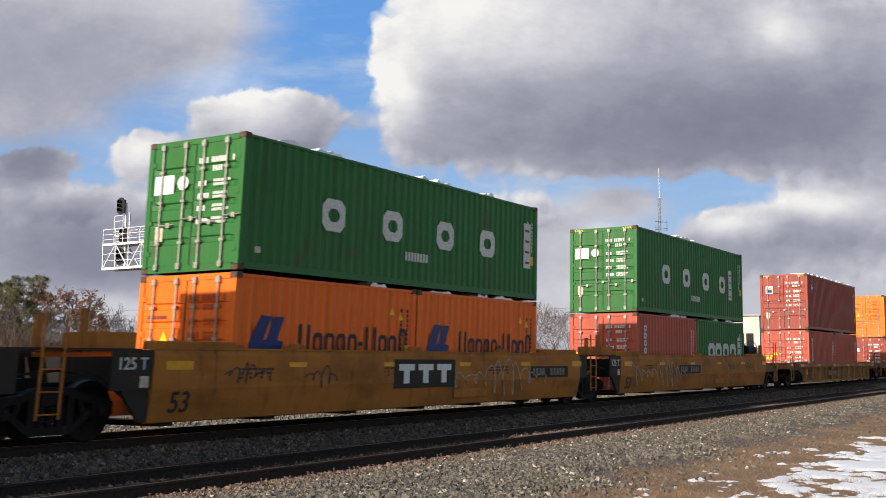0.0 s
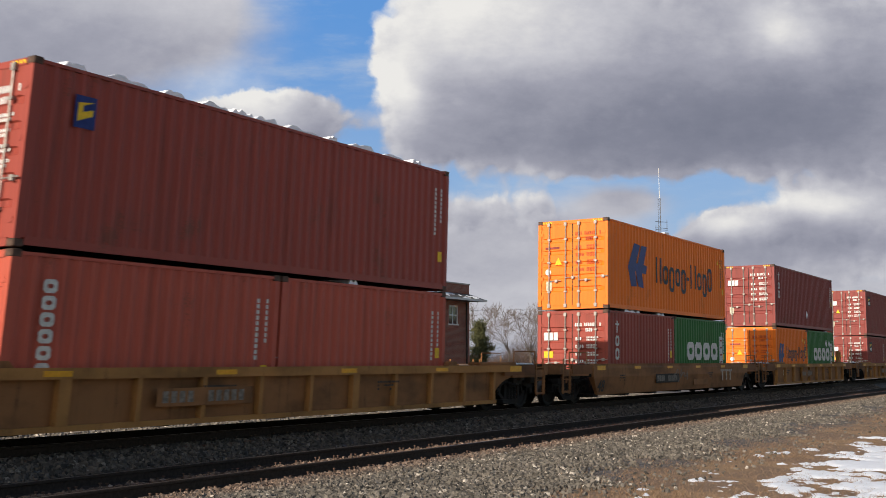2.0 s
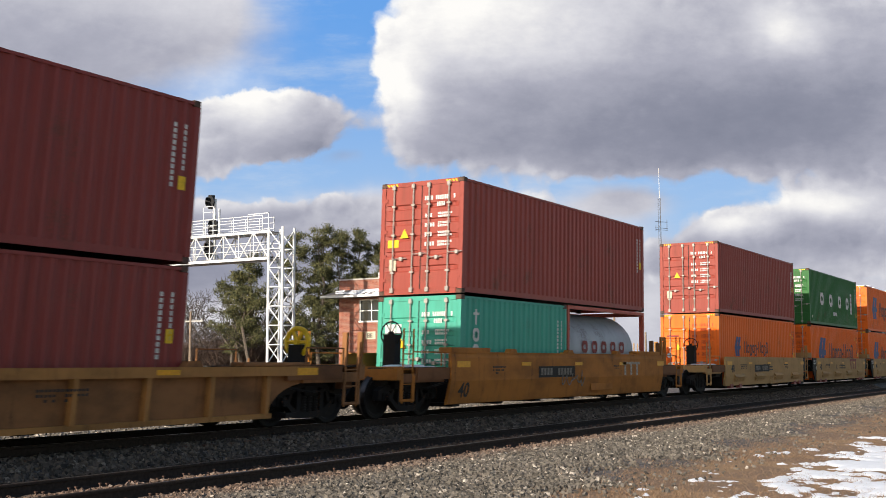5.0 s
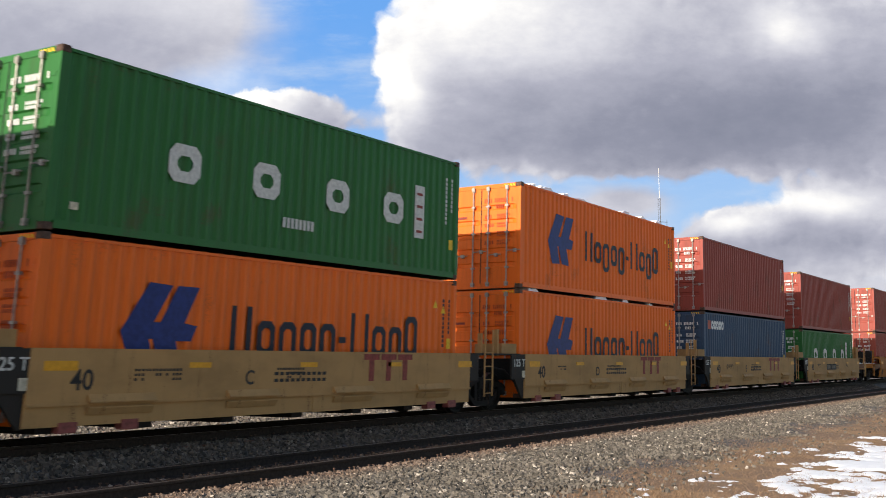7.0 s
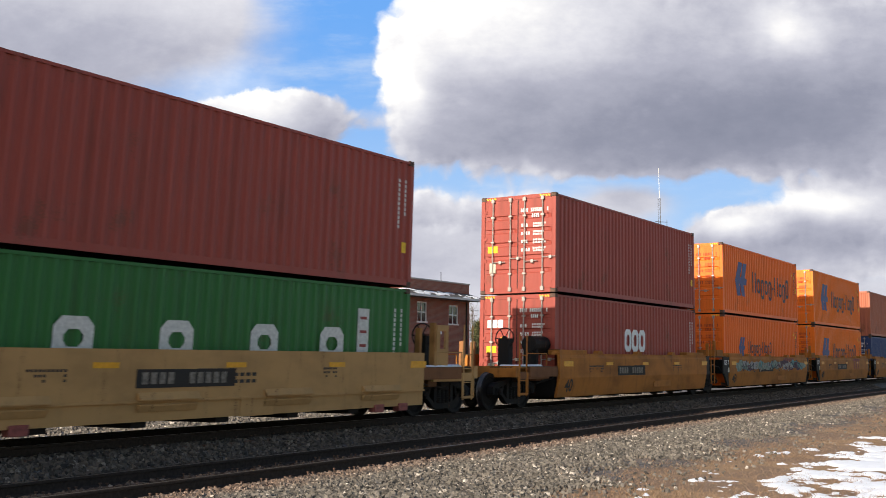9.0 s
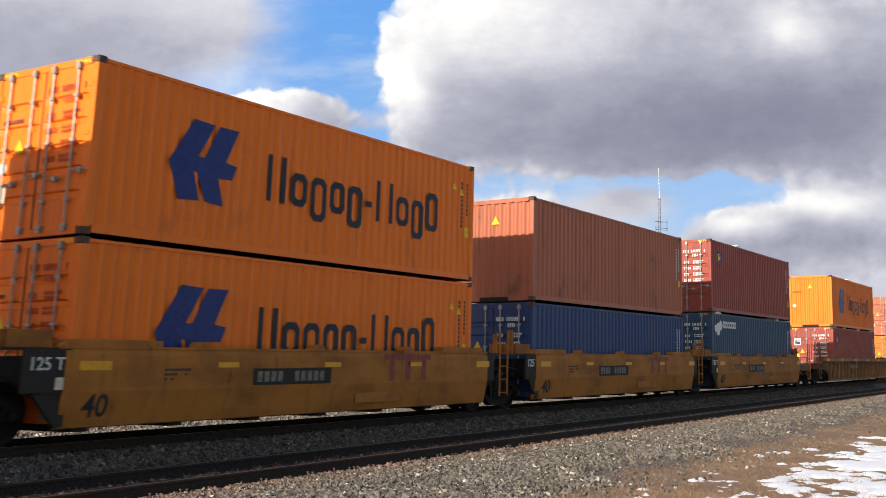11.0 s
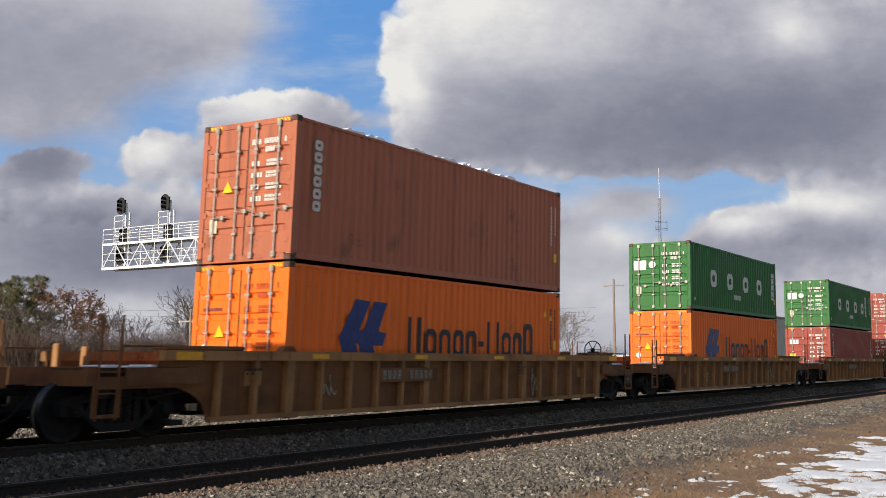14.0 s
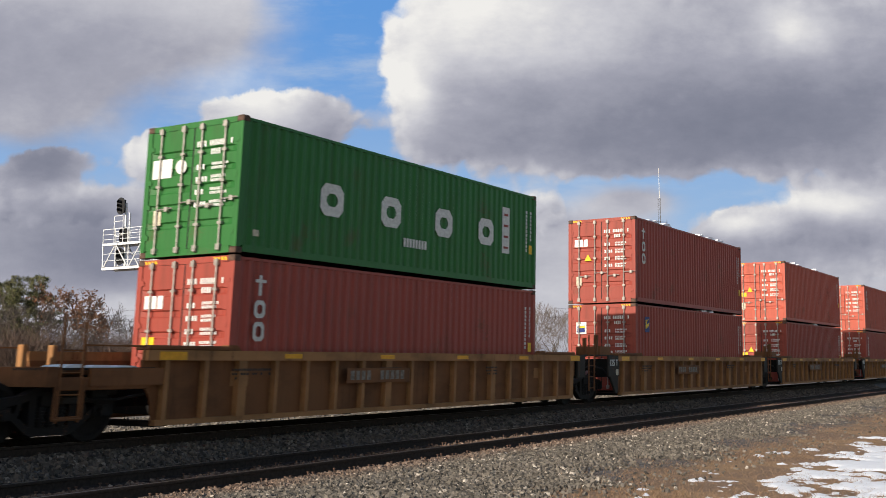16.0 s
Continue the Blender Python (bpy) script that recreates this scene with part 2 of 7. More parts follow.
# ---- sky with drifting clouds, a far backdrop ----
def cloud_material():
    n = Nodes("cloudy_sky")
    sep = n.tree.nodes.new("ShaderNodeSeparateXYZ")
    n.put(sep.inputs[0], n.coord)
    far = n.math("MULTIPLY", sep.outputs[2], -1.0)
    px = n.math("MULTIPLY_ADD", n.math("DIVIDE", sep.outputs[0], far), 1.959, 0.784)
    py = n.math("MULTIPLY_ADD", n.math("DIVIDE", sep.outputs[1], far), -1.959, 0.441)
    comb = n.tree.nodes.new("ShaderNodeCombineXYZ")
    n.put(comb.inputs[0], px)
    n.put(comb.inputs[1], py)
    p0 = comb.outputs[0]
    warp = n.vec("SUBTRACT", n.noise(7.0, 5, 0.6, at=p0, colour=True), (0.5, 0.5, 0.5))
    p = n.vec("ADD", p0, n.vec("MULTIPLY", warp, (0.085, 0.075, 0.0)))
    warp2 = n.vec("SUBTRACT", n.noise(3.0, 4, 0.55, at=p0, colour=True), (0.5, 0.5, 0.5))
    q = n.vec("ADD", p0, n.vec("MULTIPLY", warp2, (0.15, 0.11, 0.0)))
    flat = n.vec("MULTIPLY", p0, (1.0, 1.7, 1.0))

    def total(blobs, at):
        acc = None
        for cx, cy, rx, ry, w in blobs:
            v = n.vec("MULTIPLY_ADD", at, (1 / rx, 1 / ry, 0), (-cx / rx, -cy / ry, 0))
            g = n.math("EXPONENT", n.math("MULTIPLY", n.vec("DOT_PRODUCT", v, v), -1.0))
            acc = n.math("MULTIPLY", g, w) if acc is None else n.math("MULTIPLY_ADD", g, w, acc)
        return acc

    def billow(scale, at):
        """Round heads like those of a heaped cloud."""
        v = n.tree.nodes.new("ShaderNodeTexVoronoi")
        v.feature = "SMOOTH_F1"
        n.put(v.inputs["Vector"], at)
        v.inputs["Scale"].default_value, v.inputs["Smoothness"].default_value = scale, 0.35
        return n.math("SUBTRACT", 0.5, v.outputs["Distance"])

    def heaps(at):
        return n.math("MULTIPLY_ADD", billow(17.0, at), 0.55, n.math("MULTIPLY_ADD", billow(38.0, at), 0.30, n.math("MULTIPLY", n.noise(9.0, 8, 0.62, at=at), 0.75)))

    fbm = n.noise(5.0, 9, 0.60, at=flat)
    fbm2 = n.noise(2.2, 6, 0.55, at=flat)
    fine = n.noise(22.0, 6, 0.65, at=flat)
    heap = heaps(p)
    # the same heaps a little nearer the sun, for the light on their flanks
    heap_lit = heaps(n.vec("ADD", p, (-0.010, -0.011, 0.0)))
    relief = n.math("SUBTRACT", heap, heap_lit)
    puff = n.math("ADD", total(CLOUD_PUFFS, p), n.math("MULTIPLY_ADD", heap, 0.62, -0.30))
    veil = n.math("ADD", total(CLOUD_VEILS, q), n.math("MULTIPLY_ADD", fbm2, 0.8, n.math("MULTIPLY_ADD", fbm, 0.5, -0.65)))
    crisp_m = n.step(puff, 0.34, 0.60)
    soft_m = n.step(veil, 0.15, 0.85)
    mask = n.math("MAXIMUM", crisp_m, soft_m)
    lum = n.math("ADD", total(CLOUD_LIGHT, q), 0.585)
    lum = n.math("MULTIPLY_ADD", n.math("SUBTRACT", fbm, 0.5), n.math("MULTIPLY_ADD", crisp_m, 0.26, 0.20), lum)
    lum = n.math("MULTIPLY_ADD", n.math("SUBTRACT", fbm2, 0.5), 0.45, lum)
    lum = n.math("MULTIPLY_ADD", n.math("SUBTRACT", fine, 0.5), 0.15, lum)
    lum = n.math("MULTIPLY_ADD", relief, n.math("MULTIPLY_ADD", n.math("MULTIPLY", crisp_m, n.step(puff, 1.15, 0.55)), 0.45, 0.03), lum)
    # thin rims catch more light
    lum = n.math("ADD", lum, n.math("MULTIPLY", n.math("SUBTRACT", 1.0, n.step(puff, 0.5, 1.0)), 0.10))
    ramp = n.tree.nodes.new("ShaderNodeValToRGB")
    n.put(ramp.inputs[0], lum)
    stops = ramp.color_ramp.elements
    stops[0].position, stops[0].color = 0.0, (0.160, 0.175, 0.235, 1)
    stops[1].position, stops[1].color = 1.0, (0.86, 0.845, 0.82, 1)
    for pos, col in ((0.28, (0.235, 0.245, 0.312)), (0.52, (0.365, 0.37, 0.440)), (0.76, (0.575, 0.575, 0.622))):
        el = stops.new(pos)
        el.color = (*col, 1)
    blue = n.mix(n.step(py, 0.0, 0.50), (0.125, 0.32, 0.70), (0.34, 0.50, 0.72))
    wisp = n.step(n.noise(3.5, 7, 0.62, at=n.vec("MULTIPLY", p0, (1.0, 3.6, 1.0))), 0.46, 0.78)
    blue = n.mix(n.math("MULTIPLY", wisp, 0.65), blue, (0.50, 0.58, 0.70))
    c = n.mix(mask, blue, ramp.outputs[0])
    em = n.tree.nodes.new("ShaderNodeEmission")
    n.put(em.inputs[0], c)
    em.inputs[1].default_value = 0.93
    n.tree.links.new(em.outputs[0], n.out.inputs[0])
    n.mat.cycles.emission_sampling = "NONE"
    return n.mat


# cloud plan on the sky's own chart (x to the right, y down): middle, half width, half height, weight
CLOUD_PUFFS = [(0.475, 0.205, 0.095, 0.060, 1.15), (0.405, 0.205, 0.060, 0.040, 0.7), (0.545, 0.228, 0.062, 0.046, 0.9), (0.46, 0.262, 0.09, 0.030, 0.55), (0.275, 0.278, 0.088, 0.046, 1.15), (0.37, 0.29, 0.05, 0.026, 0.45),
               (0.765, 0.150, 0.078, 0.125, 1.1), (0.87, 0.05, 0.15, 0.13, 1.1), (1.15, 0.11, 0.34, 0.160, 1.4), (0.95, 0.235, 0.22, 0.065, 0.95), (1.55, 0.13, 0.35, 0.14, 1.2), (1.28, 0.245, 0.32, 0.055, 0.9),
               (1.285, 0.405, 0.065, 0.030, 0.9), (1.44, 0.378, 0.085, 0.045, 1.0), (1.56, 0.37, 0.10, 0.060, 1.0), (1.20, 0.465, 0.16, 0.045, 0.8), (1.45, 0.465, 0.22, 0.05, 0.9),
               (0.085, 0.288, 0.062, 0.036, 0.90), (0.03, 0.305, 0.09, 0.034, 0.8), (0.10, 0.375, 0.22, 0.048, 0.85), (0.43, 0.372, 0.24, 0.036, 0.8), (0.82, 0.385, 0.24, 0.045, 0.8)]
CLOUD_VEILS = [(0.08, 0.05, 0.34, 0.16, 1.20), (0.36, 0.03, 0.14, 0.10, 0.6), (0.0, 0.19, 0.17, 0.060, 0.8), (0.10, 0.43, 0.28, 0.085, 1.1), (0.45, 0.42, 0.30, 0.070, 1.0),
               (0.80, 0.42, 0.30, 0.075, 1.0), (0.55, 0.49, 0.9, 0.07, 0.62), (1.1, 0.51, 0.9, 0.085, 0.7), (0.6, 0.58, 1.4, 0.05, 0.8), (1.12, 0.350, 0.09, 0.03, 0.8), (0.60, 0.28, 0.05, 0.02, 0.4)]
CLOUD_LIGHT = [(0.30, 0.0, 0.30, 0.06, 0.10), (0.08, 0.12, 0.30, 0.14, -0.20), (0.07, 0.285, 0.08, 0.04, -0.28), (0.43, 0.165, 0.10, 0.045, 0.42), (0.57, 0.265, 0.09, 0.035, -0.28), (0.265, 0.262, 0.07, 0.03, 0.40),
               (0.70, 0.17, 0.05, 0.08, 0.42), (0.82, 0.02, 0.22, 0.09, 0.36), (0.90, 0.12, 0.16, 0.06, 0.10), (1.39, 0.035, 0.07, 0.05, 0.34), (1.05, 0.02, 0.20, 0.06, 0.08), (1.15, 0.245, 0.38, 0.075, -0.30), (1.45, 0.180, 0.30, 0.09, -0.26),
               (0.12, 0.42, 0.26, 0.08, -0.36), (0.30, 0.49, 0.30, 0.045, -0.22), (0.70, 0.47, 0.38, 0.08, -0.12), (0.40, 0.345, 0.22, 0.022, 0.24), (0.14, 0.33, 0.10, 0.02, 0.12), (0.85, 0.34, 0.20, 0.03, 0.18), (1.0, 0.385, 0.15, 0.03, -0.12), (1.10, 0.345, 0.06, 0.02, -0.12),
               (1.29, 0.388, 0.07, 0.026, 0.46), (1.45, 0.352, 0.10, 0.03, 0.46), (1.46, 0.43, 0.20, 0.032, -0.20), (1.10, 0.41, 0.07, 0.03, 0.28), (0.27, 0.555, 0.3, 0.03, 0.16), (0.95, 0.52, 0.3, 0.04, 0.10)]


def make_sky():
    verts, faces, nu, nv = [], [], 30, 20
    for j in range(nv + 1):
        for i in range(nu + 1):
            d = Vector((-0.85 + 1.7 * i / nu, -0.35 + 0.85 * j / nv, -1)).normalized() * 2800
            verts.append(d)
    for j in range(nv):
        for i in range(nu):
            a = j * (nu + 1) + i
            faces.append((a, a + 1, a + nu + 2, a + nu + 1))
    me = bpy.data.meshes.new("sky_backdrop")
    me.from_pydata(verts, [], faces)
    me.materials.append(cloud_material())
    ob = new("sky_backdrop", me)
    ob.matrix_world = look(EYE, EYE + AHEAD, -0.169)
    tagged(ob, "blue winter sky with drifting grey and white clouds", "sky", kind="structure")
    return ob


sky_backdrop = make_sky()


# ---- mesh helpers ----
def box(bm, x0, x1, y0, y1, z0, z1):
    v = [bm.verts.new(p) for p in ((x0, y0, z0), (x1, y0, z0), (x1, y1, z0), (x0, y1, z0), (x0, y0, z1), (x1, y0, z1), (x1, y1, z1), (x0, y1, z1))]
    for f in ((3, 2, 1, 0), (4, 5, 6, 7), (0, 1, 5, 4), (1, 2, 6, 5), (2, 3, 7, 6), (3, 0, 4, 7)):
        bm.faces.new([v[i] for i in f])


def boxes(*rows):
    bm = bmesh.new()
    for r in rows:
        box(bm, *r)
    return bm


def soft_box(x0, x1, y0, y1, z0, z1, r=0.01):
    bm = boxes((x0, x1, y0, y1, z0, z1))
    bmesh.ops.bevel(bm, geom=bm.edges[:], offset=r, segments=1, affect="EDGES")
    return bm


def tube(bm, a, b, r0, r1=None, n=8):
    """A closed round bar from a to b."""
    a, b = Vector(a), Vector(b)
    r1 = r0 if r1 is None else r1
    turn = (b - a).to_track_quat("Z", "Y").to_matrix()
    rings = []
    for p, r in ((a, r0), (b, r1)):
        rings.append([bm.verts.new(p + turn @ Vector((r * math.cos(i * math.tau / n), r * math.sin(i * math.tau / n), 0))) for i in range(n)])
    for i in range(n):
        bm.faces.new((rings[0][i], rings[0][(i + 1) % n], rings[1][(i + 1) % n], rings[1][i]))
    bm.faces.new(rings[0][::-1])
    bm.faces.new(rings[1])


def tubes(*rows, n=8):
    bm = bmesh.new()
    for r in rows:
        tube(bm, *r, n=n)
    return bm


def prism(bm, outline, axis, a, b):
    """An outline of points, pushed out along an axis from a to b. The outline's two numbers are the other two axes in order."""
    def at(p, d):
        return {"x": (d, p[0], p[1]), "y": (p[0], d, p[1]), "z": (p[0], p[1], d)}[axis]
    lo = [bm.verts.new(at(p, a)) for p in outline]
    hi = [bm.verts.new(at(p, b)) for p in outline]
    n = len(outline)
    for i in range(n):
        bm.faces.new((lo[i], lo[(i + 1) % n], hi[(i + 1) % n], hi[i]))
    bm.faces.new(lo[::-1])
    bm.faces.new(hi)


def lathe(profile, axis_y=True, n=28):
    """Turned solid round the y axis, from (y, radius) rows."""
    bm = bmesh.new()
    rings = [[bm.verts.new((r * math.cos(i * math.tau / n), y, r * math.sin(i * math.tau / n))) for i in range(n)] for y, r in profile]
    for a, b in zip(rings, rings[1:]):
        for i in range(n):
            bm.faces.new((a[i], a[(i + 1) % n], b[(i + 1) % n], b[i]))
    bm.faces.new(rings[0][::-1])
    bm.faces.new(rings[-1])
    return bm


def mesh_of(name, bm, material):
    bmesh.ops.recalc_face_normals(bm, faces=bm.faces[:])
    me = bpy.data.meshes.new(name)
    bm.to_mesh(me)
    bm.free()
    me.materials.append(material)
    return me


def part(name, bm, material, parent, label="", at=None):
    """Links a bmesh, or a mesh made before, as one object under a thing or a part."""
    me = bm if isinstance(bm, bpy.types.Mesh) else mesh_of(name, bm, material)
    ob = new(name, me)
    if parent is not None:
        ob.parent = parent
    if at is not None:
        ob.matrix_basis = at if isinstance(at, Matrix) else Matrix.Translation(at)
    return tagged(ob, label)


MESHES = {}


def shared(key, make, material):
    """One mesh for all pieces alike in shape and material."""
    full = (key, material.name)
    if full not in MESHES:
        MESHES[full] = mesh_of(key[0] if isinstance(key, tuple) else key, make(), material)
    return MESHES[full]


TEXTS = {}


def lettering(words, size, material):
    """Words in the built-in font as a flat mesh, lying in x and z, facing -y, origin at the lower left."""
    key = (words, size, material.name)
    if key not in TEXTS:
        cu = bpy.data.curves.new("lettering", "FONT")
        cu.body, cu.size, cu.extrude, cu.offset = words, size, 0.004, size * 0.012
        cu.resolution_u = 3
        ob = bpy.data.objects.new("lettering", cu)
        me = bpy.data.meshes.new_from_object(ob)
        me.transform(Matrix.Rotation(radians(90), 4, "X"))
        me.materials.clear()
        me.materials.append(material)
        bpy.data.objects.remove(ob)
        TEXTS[key] = me
    return TEXTS[key]


# ---- ground ----
PROFILE = [(-2600, -0.6), (-60, -0.55), (-6, -0.52), (3, -0.48), (6.5, -0.45), (7.5, -0.40), (8.6, -0.30), (9.6, -0.215), (10.3, -0.185), (12.4, -0.185), (13.0, -0.14),
           (13.35, 0.02), (13.6, 0.115), (15.9, 0.105), (16.3, 0.0), (17.2, -0.18), (19, -0.25), (30, -0.2), (80, 0.0), (400, 0.5), (2600, 1.0)]


def ground_z(y):
    for (a, za), (b, zb) in zip(PROFILE, PROFILE[1:]):
        if a <= y <= b:
            return za + (zb - za) * (y - a) / (b - a)
    return PROFILE[-1][1]


def make_ground():
    xs = [-2600, -300, -60] + [-20 + i * 1.0 for i in range(131)] + [150, 300, 900, 2700]
    ys = sorted({y for y, _ in PROFILE} | {3 + 0.5 * i for i in range(40)})
    verts = [(x, y, ground_z(y) + (0.03 * noise.noise(Vector((x * 0.35, y * 0.35, 0))) if y < 9 else 0)) for y in ys for x in xs]
    w = len(xs)
    faces = [(j * w + i, j * w + i + 1, (j + 1) * w + i + 1, (j + 1) * w + i) for j in range(len(ys) - 1) for i in range(w - 1)]
    me = bpy.data.meshes.new("ground")
    me.from_pydata(verts, [], faces)
    me.polygons.foreach_set("use_smooth", [True] * len(faces))
    me.materials.append(GROUND)
    tagged(new("ground", me), "railway ground of dry brown grass and grey stone ballast", "ground", kind="structure")


make_ground()


def scatter(name, material, label, category, shapes, seed):
    """Many small solids in one mesh. shapes(rng) gives arrays of places, the sizes and a template of vertices and faces."""
    rng = np.random.default_rng(seed)
    places, sizes, template, faces, jitter = shapes(rng)
    n, m = len(places), len(template)
    q = rng.normal(size=(n, 4))
    q /= np.linalg.norm(q, axis=1)[:, None]
    w, x, y, z = q.T
    rot = np.array([[1 - 2 * (y * y + z * z), 2 * (x * y - z * w), 2 * (x * z + y * w)], [2 * (x * y + z * w), 1 - 2 * (x * x + z * z), 2 * (y * z - x * w)],
                    [2 * (x * z - y * w), 2 * (y * z + x * w), 1 - 2 * (x * x + y * y)]]).transpose(2, 0, 1)
    pts = template[None] * (1 + jitter * rng.uniform(-1, 1, (n, m, 3))) * sizes[:, None, :]
    pts = np.einsum("nij,nmj->nmi", rot, pts) + places[:, None, :]
    f = (np.asarray(faces)[None] + (np.arange(n) * m)[:, None, None]).reshape(-1, len(faces[0]))
    me = bpy.data.meshes.new(name)
    me.from_pydata(pts.reshape(-1, 3), [], f.tolist())
    me.materials.append(material)
    return tagged(new(name, me), label, category, kind="stuff")


CUBE = np.array([(-1, -1, -1), (1, -1, -1), (1, 1, -1), (-1, 1, -1), (-1, -1, 1), (1, -1, 1), (1, 1, 1), (-1, 1, 1)], float) * 0.5
CUBE_FACES = [(3, 2, 1, 0), (4, 5, 6, 7), (0, 1, 5, 4), (1, 2, 6, 5), (2, 3, 7, 6), (3, 0, 4, 7)]
PROFILE_Y, PROFILE_Z = np.array([p[0] for p in PROFILE]), np.array([p[1] for p in PROFILE])


def stones(n, x0, x1, y0, y1, size, power=1.6, skip=()):
    def shapes(rng):
        x = x0 + (x1 - x0) * rng.uniform(0, 1, n) ** power
        y = rng.uniform(y0, y1, n)
        keep = np.ones(n, bool)
        if y0 < 8:
            keep &= rng.uniform(0, 1, n) < np.clip((y - 7.15 - 0.03 * (x - 15) + 0.5 * np.sin(x * 0.9) + 0.3 * np.sin(x * 2.3 + y)) / 1.3, 0.03, 1)
        for a, b in skip:
            keep &= ~((y > a) & (y < b))
        x, y = x[keep], y[keep]
        z = np.interp(y, PROFILE_Y, PROFILE_Z) + rng.uniform(-0.01, 0.02, len(x))
        s = size * rng.uniform(0.6, 1.35, (len(x), 1)) * rng.uniform(0.65, 1.15, (len(x), 3))
        return np.stack([x, y, z], 1), s, CUBE, CUBE_FACES, 0.38
    return shapes


scatter("ballast_stones", STONE, "loose grey crushed stone ballast beside the tracks", "ballast", stones(94000, 10, 75, 6.0, 10.5, 0.047, 2.1), 3)
scatter("ballast_stones", STONE, "grey crushed stone ballast between the two tracks", "ballast", stones(32000, 8, 75, 12.25, 13.9, 0.056, 1.9), 4)
scatter("ballast_stones", STONE, "grey ballast between the rails", "ballast", stones(9000, 8, 60, 10.78, 11.98, 0.05, 1.5), 5)
scatter("ballast_stones", STONE, "sunlit pale ballast behind the train", "ballast", stones(28000, 8, 60, 15.7, 27.0, 0.075, 1.5), 6)


def make_grass():
    rng = np.random.default_rng(9)
    n = 110000
    x = 11 + 44 * rng.uniform(0, 1, n) ** 1.7
    y = rng.uniform(0.5, 8.3, n)
    keep = rng.uniform(0, 1, n) < np.clip((8.2 + 0.03 * (x - 15) - y - 0.5 * np.sin(x * 0.9) - 0.3 * np.sin(x * 2.3 + y)) / 1.4, 0, 1)
    x, y = x[keep], y[keep]
    n = len(x)
    z = np.interp(y, PROFILE_Y, PROFILE_Z) - 0.02
    a = rng.uniform(0, math.tau, n)
    h = rng.uniform(0.02, 0.075, n)
    lean = rng.uniform(-0.09, 0.09, (n, 2))
    w = rng.uniform(0.004, 0.010, n)
    p0 = np.stack([x - w * np.cos(a), y - w * np.sin(a), z], 1)
    p1 = np.stack([x + w * np.cos(a), y + w * np.sin(a), z], 1)
    p2 = np.stack([x + lean[:, 0], y + lean[:, 1], z + h], 1)
    me = bpy.data.meshes.new("dry_grass")
    me.from_pydata(np.stack([p0, p1, p2], 1).reshape(-1, 3), [], np.arange(3 * n).reshape(-1, 3).tolist())
    me.materials.append(GRASS_BLADE)
    tagged(new("dry_grass", me), "short dry brown winter grass on the bank", "grass", kind="stuff")


make_grass()


def make_snow():
    """Thin snow that shows where its uneven sheet rises out of the grass."""
    nx, ny = 380, 230
    verts = []
    for j in range(ny):
        for i in range(nx):
            x, y = 11 + 45 * (i / (nx - 1)) ** 1.4, -6 + 13.2 * j / (ny - 1)
            v = Vector((x * 0.70 + y * 0.35, y * 1.0 - x * 0.35, 0))
            f = noise.fractal(v, 0.6, 2.1, 6) + 0.35 * noise.noise(Vector((x * 1.7, y * 3.0, 3))) + 0.22 * noise.noise(Vector((x * 6.0, y * 9.0, 5)))
            edge = (4.85 + 0.055 * (x - 15) - y) * 0.34 - max(0.0, x - 26) * 0.07
            h = min(0.50, edge * 1.15) + 0.95 * f - 0.17
            verts.append((x, y, ground_z(y) + 0.03 * noise.noise(Vector((x * 0.35, y * 0.35, 0))) + max(-0.05, min(0.035, 0.10 * h)) + 0.006 * f))
    faces = [(j * nx + i, j * nx + i + 1, (j + 1) * nx + i + 1, (j + 1) * nx + i) for j in range(ny - 1) for i in range(nx - 1)]
    me = bpy.data.meshes.new("snow_patches")
    me.from_pydata(verts, [], faces)
    me.polygons.foreach_set("use_smooth", [True] * len(faces))
    me.materials.append(SNOW)
    tagged(new("snow_patches", me), "thin melting white snow patches on dry grass", "snow", kind="stuff")


make_snow()


# ---- tracks ----
NEAR_TRACK, TRAIN_TRACK, TRAIN_Z = 11.377, 14.815, 0.30
RAIL_SHAPE = [(-0.075, -0.18), (0.075, -0.18), (0.075, -0.165), (0.012, -0.14), (0.010, -0.045), (0.036, -0.035), (0.036, -0.008), (0.028, 0.0), (-0.028, 0.0), (-0.036, -0.008), (-0.036, -0.035),
              (-0.010, -0.045), (-0.012, -0.14), (-0.075, -0.165)]


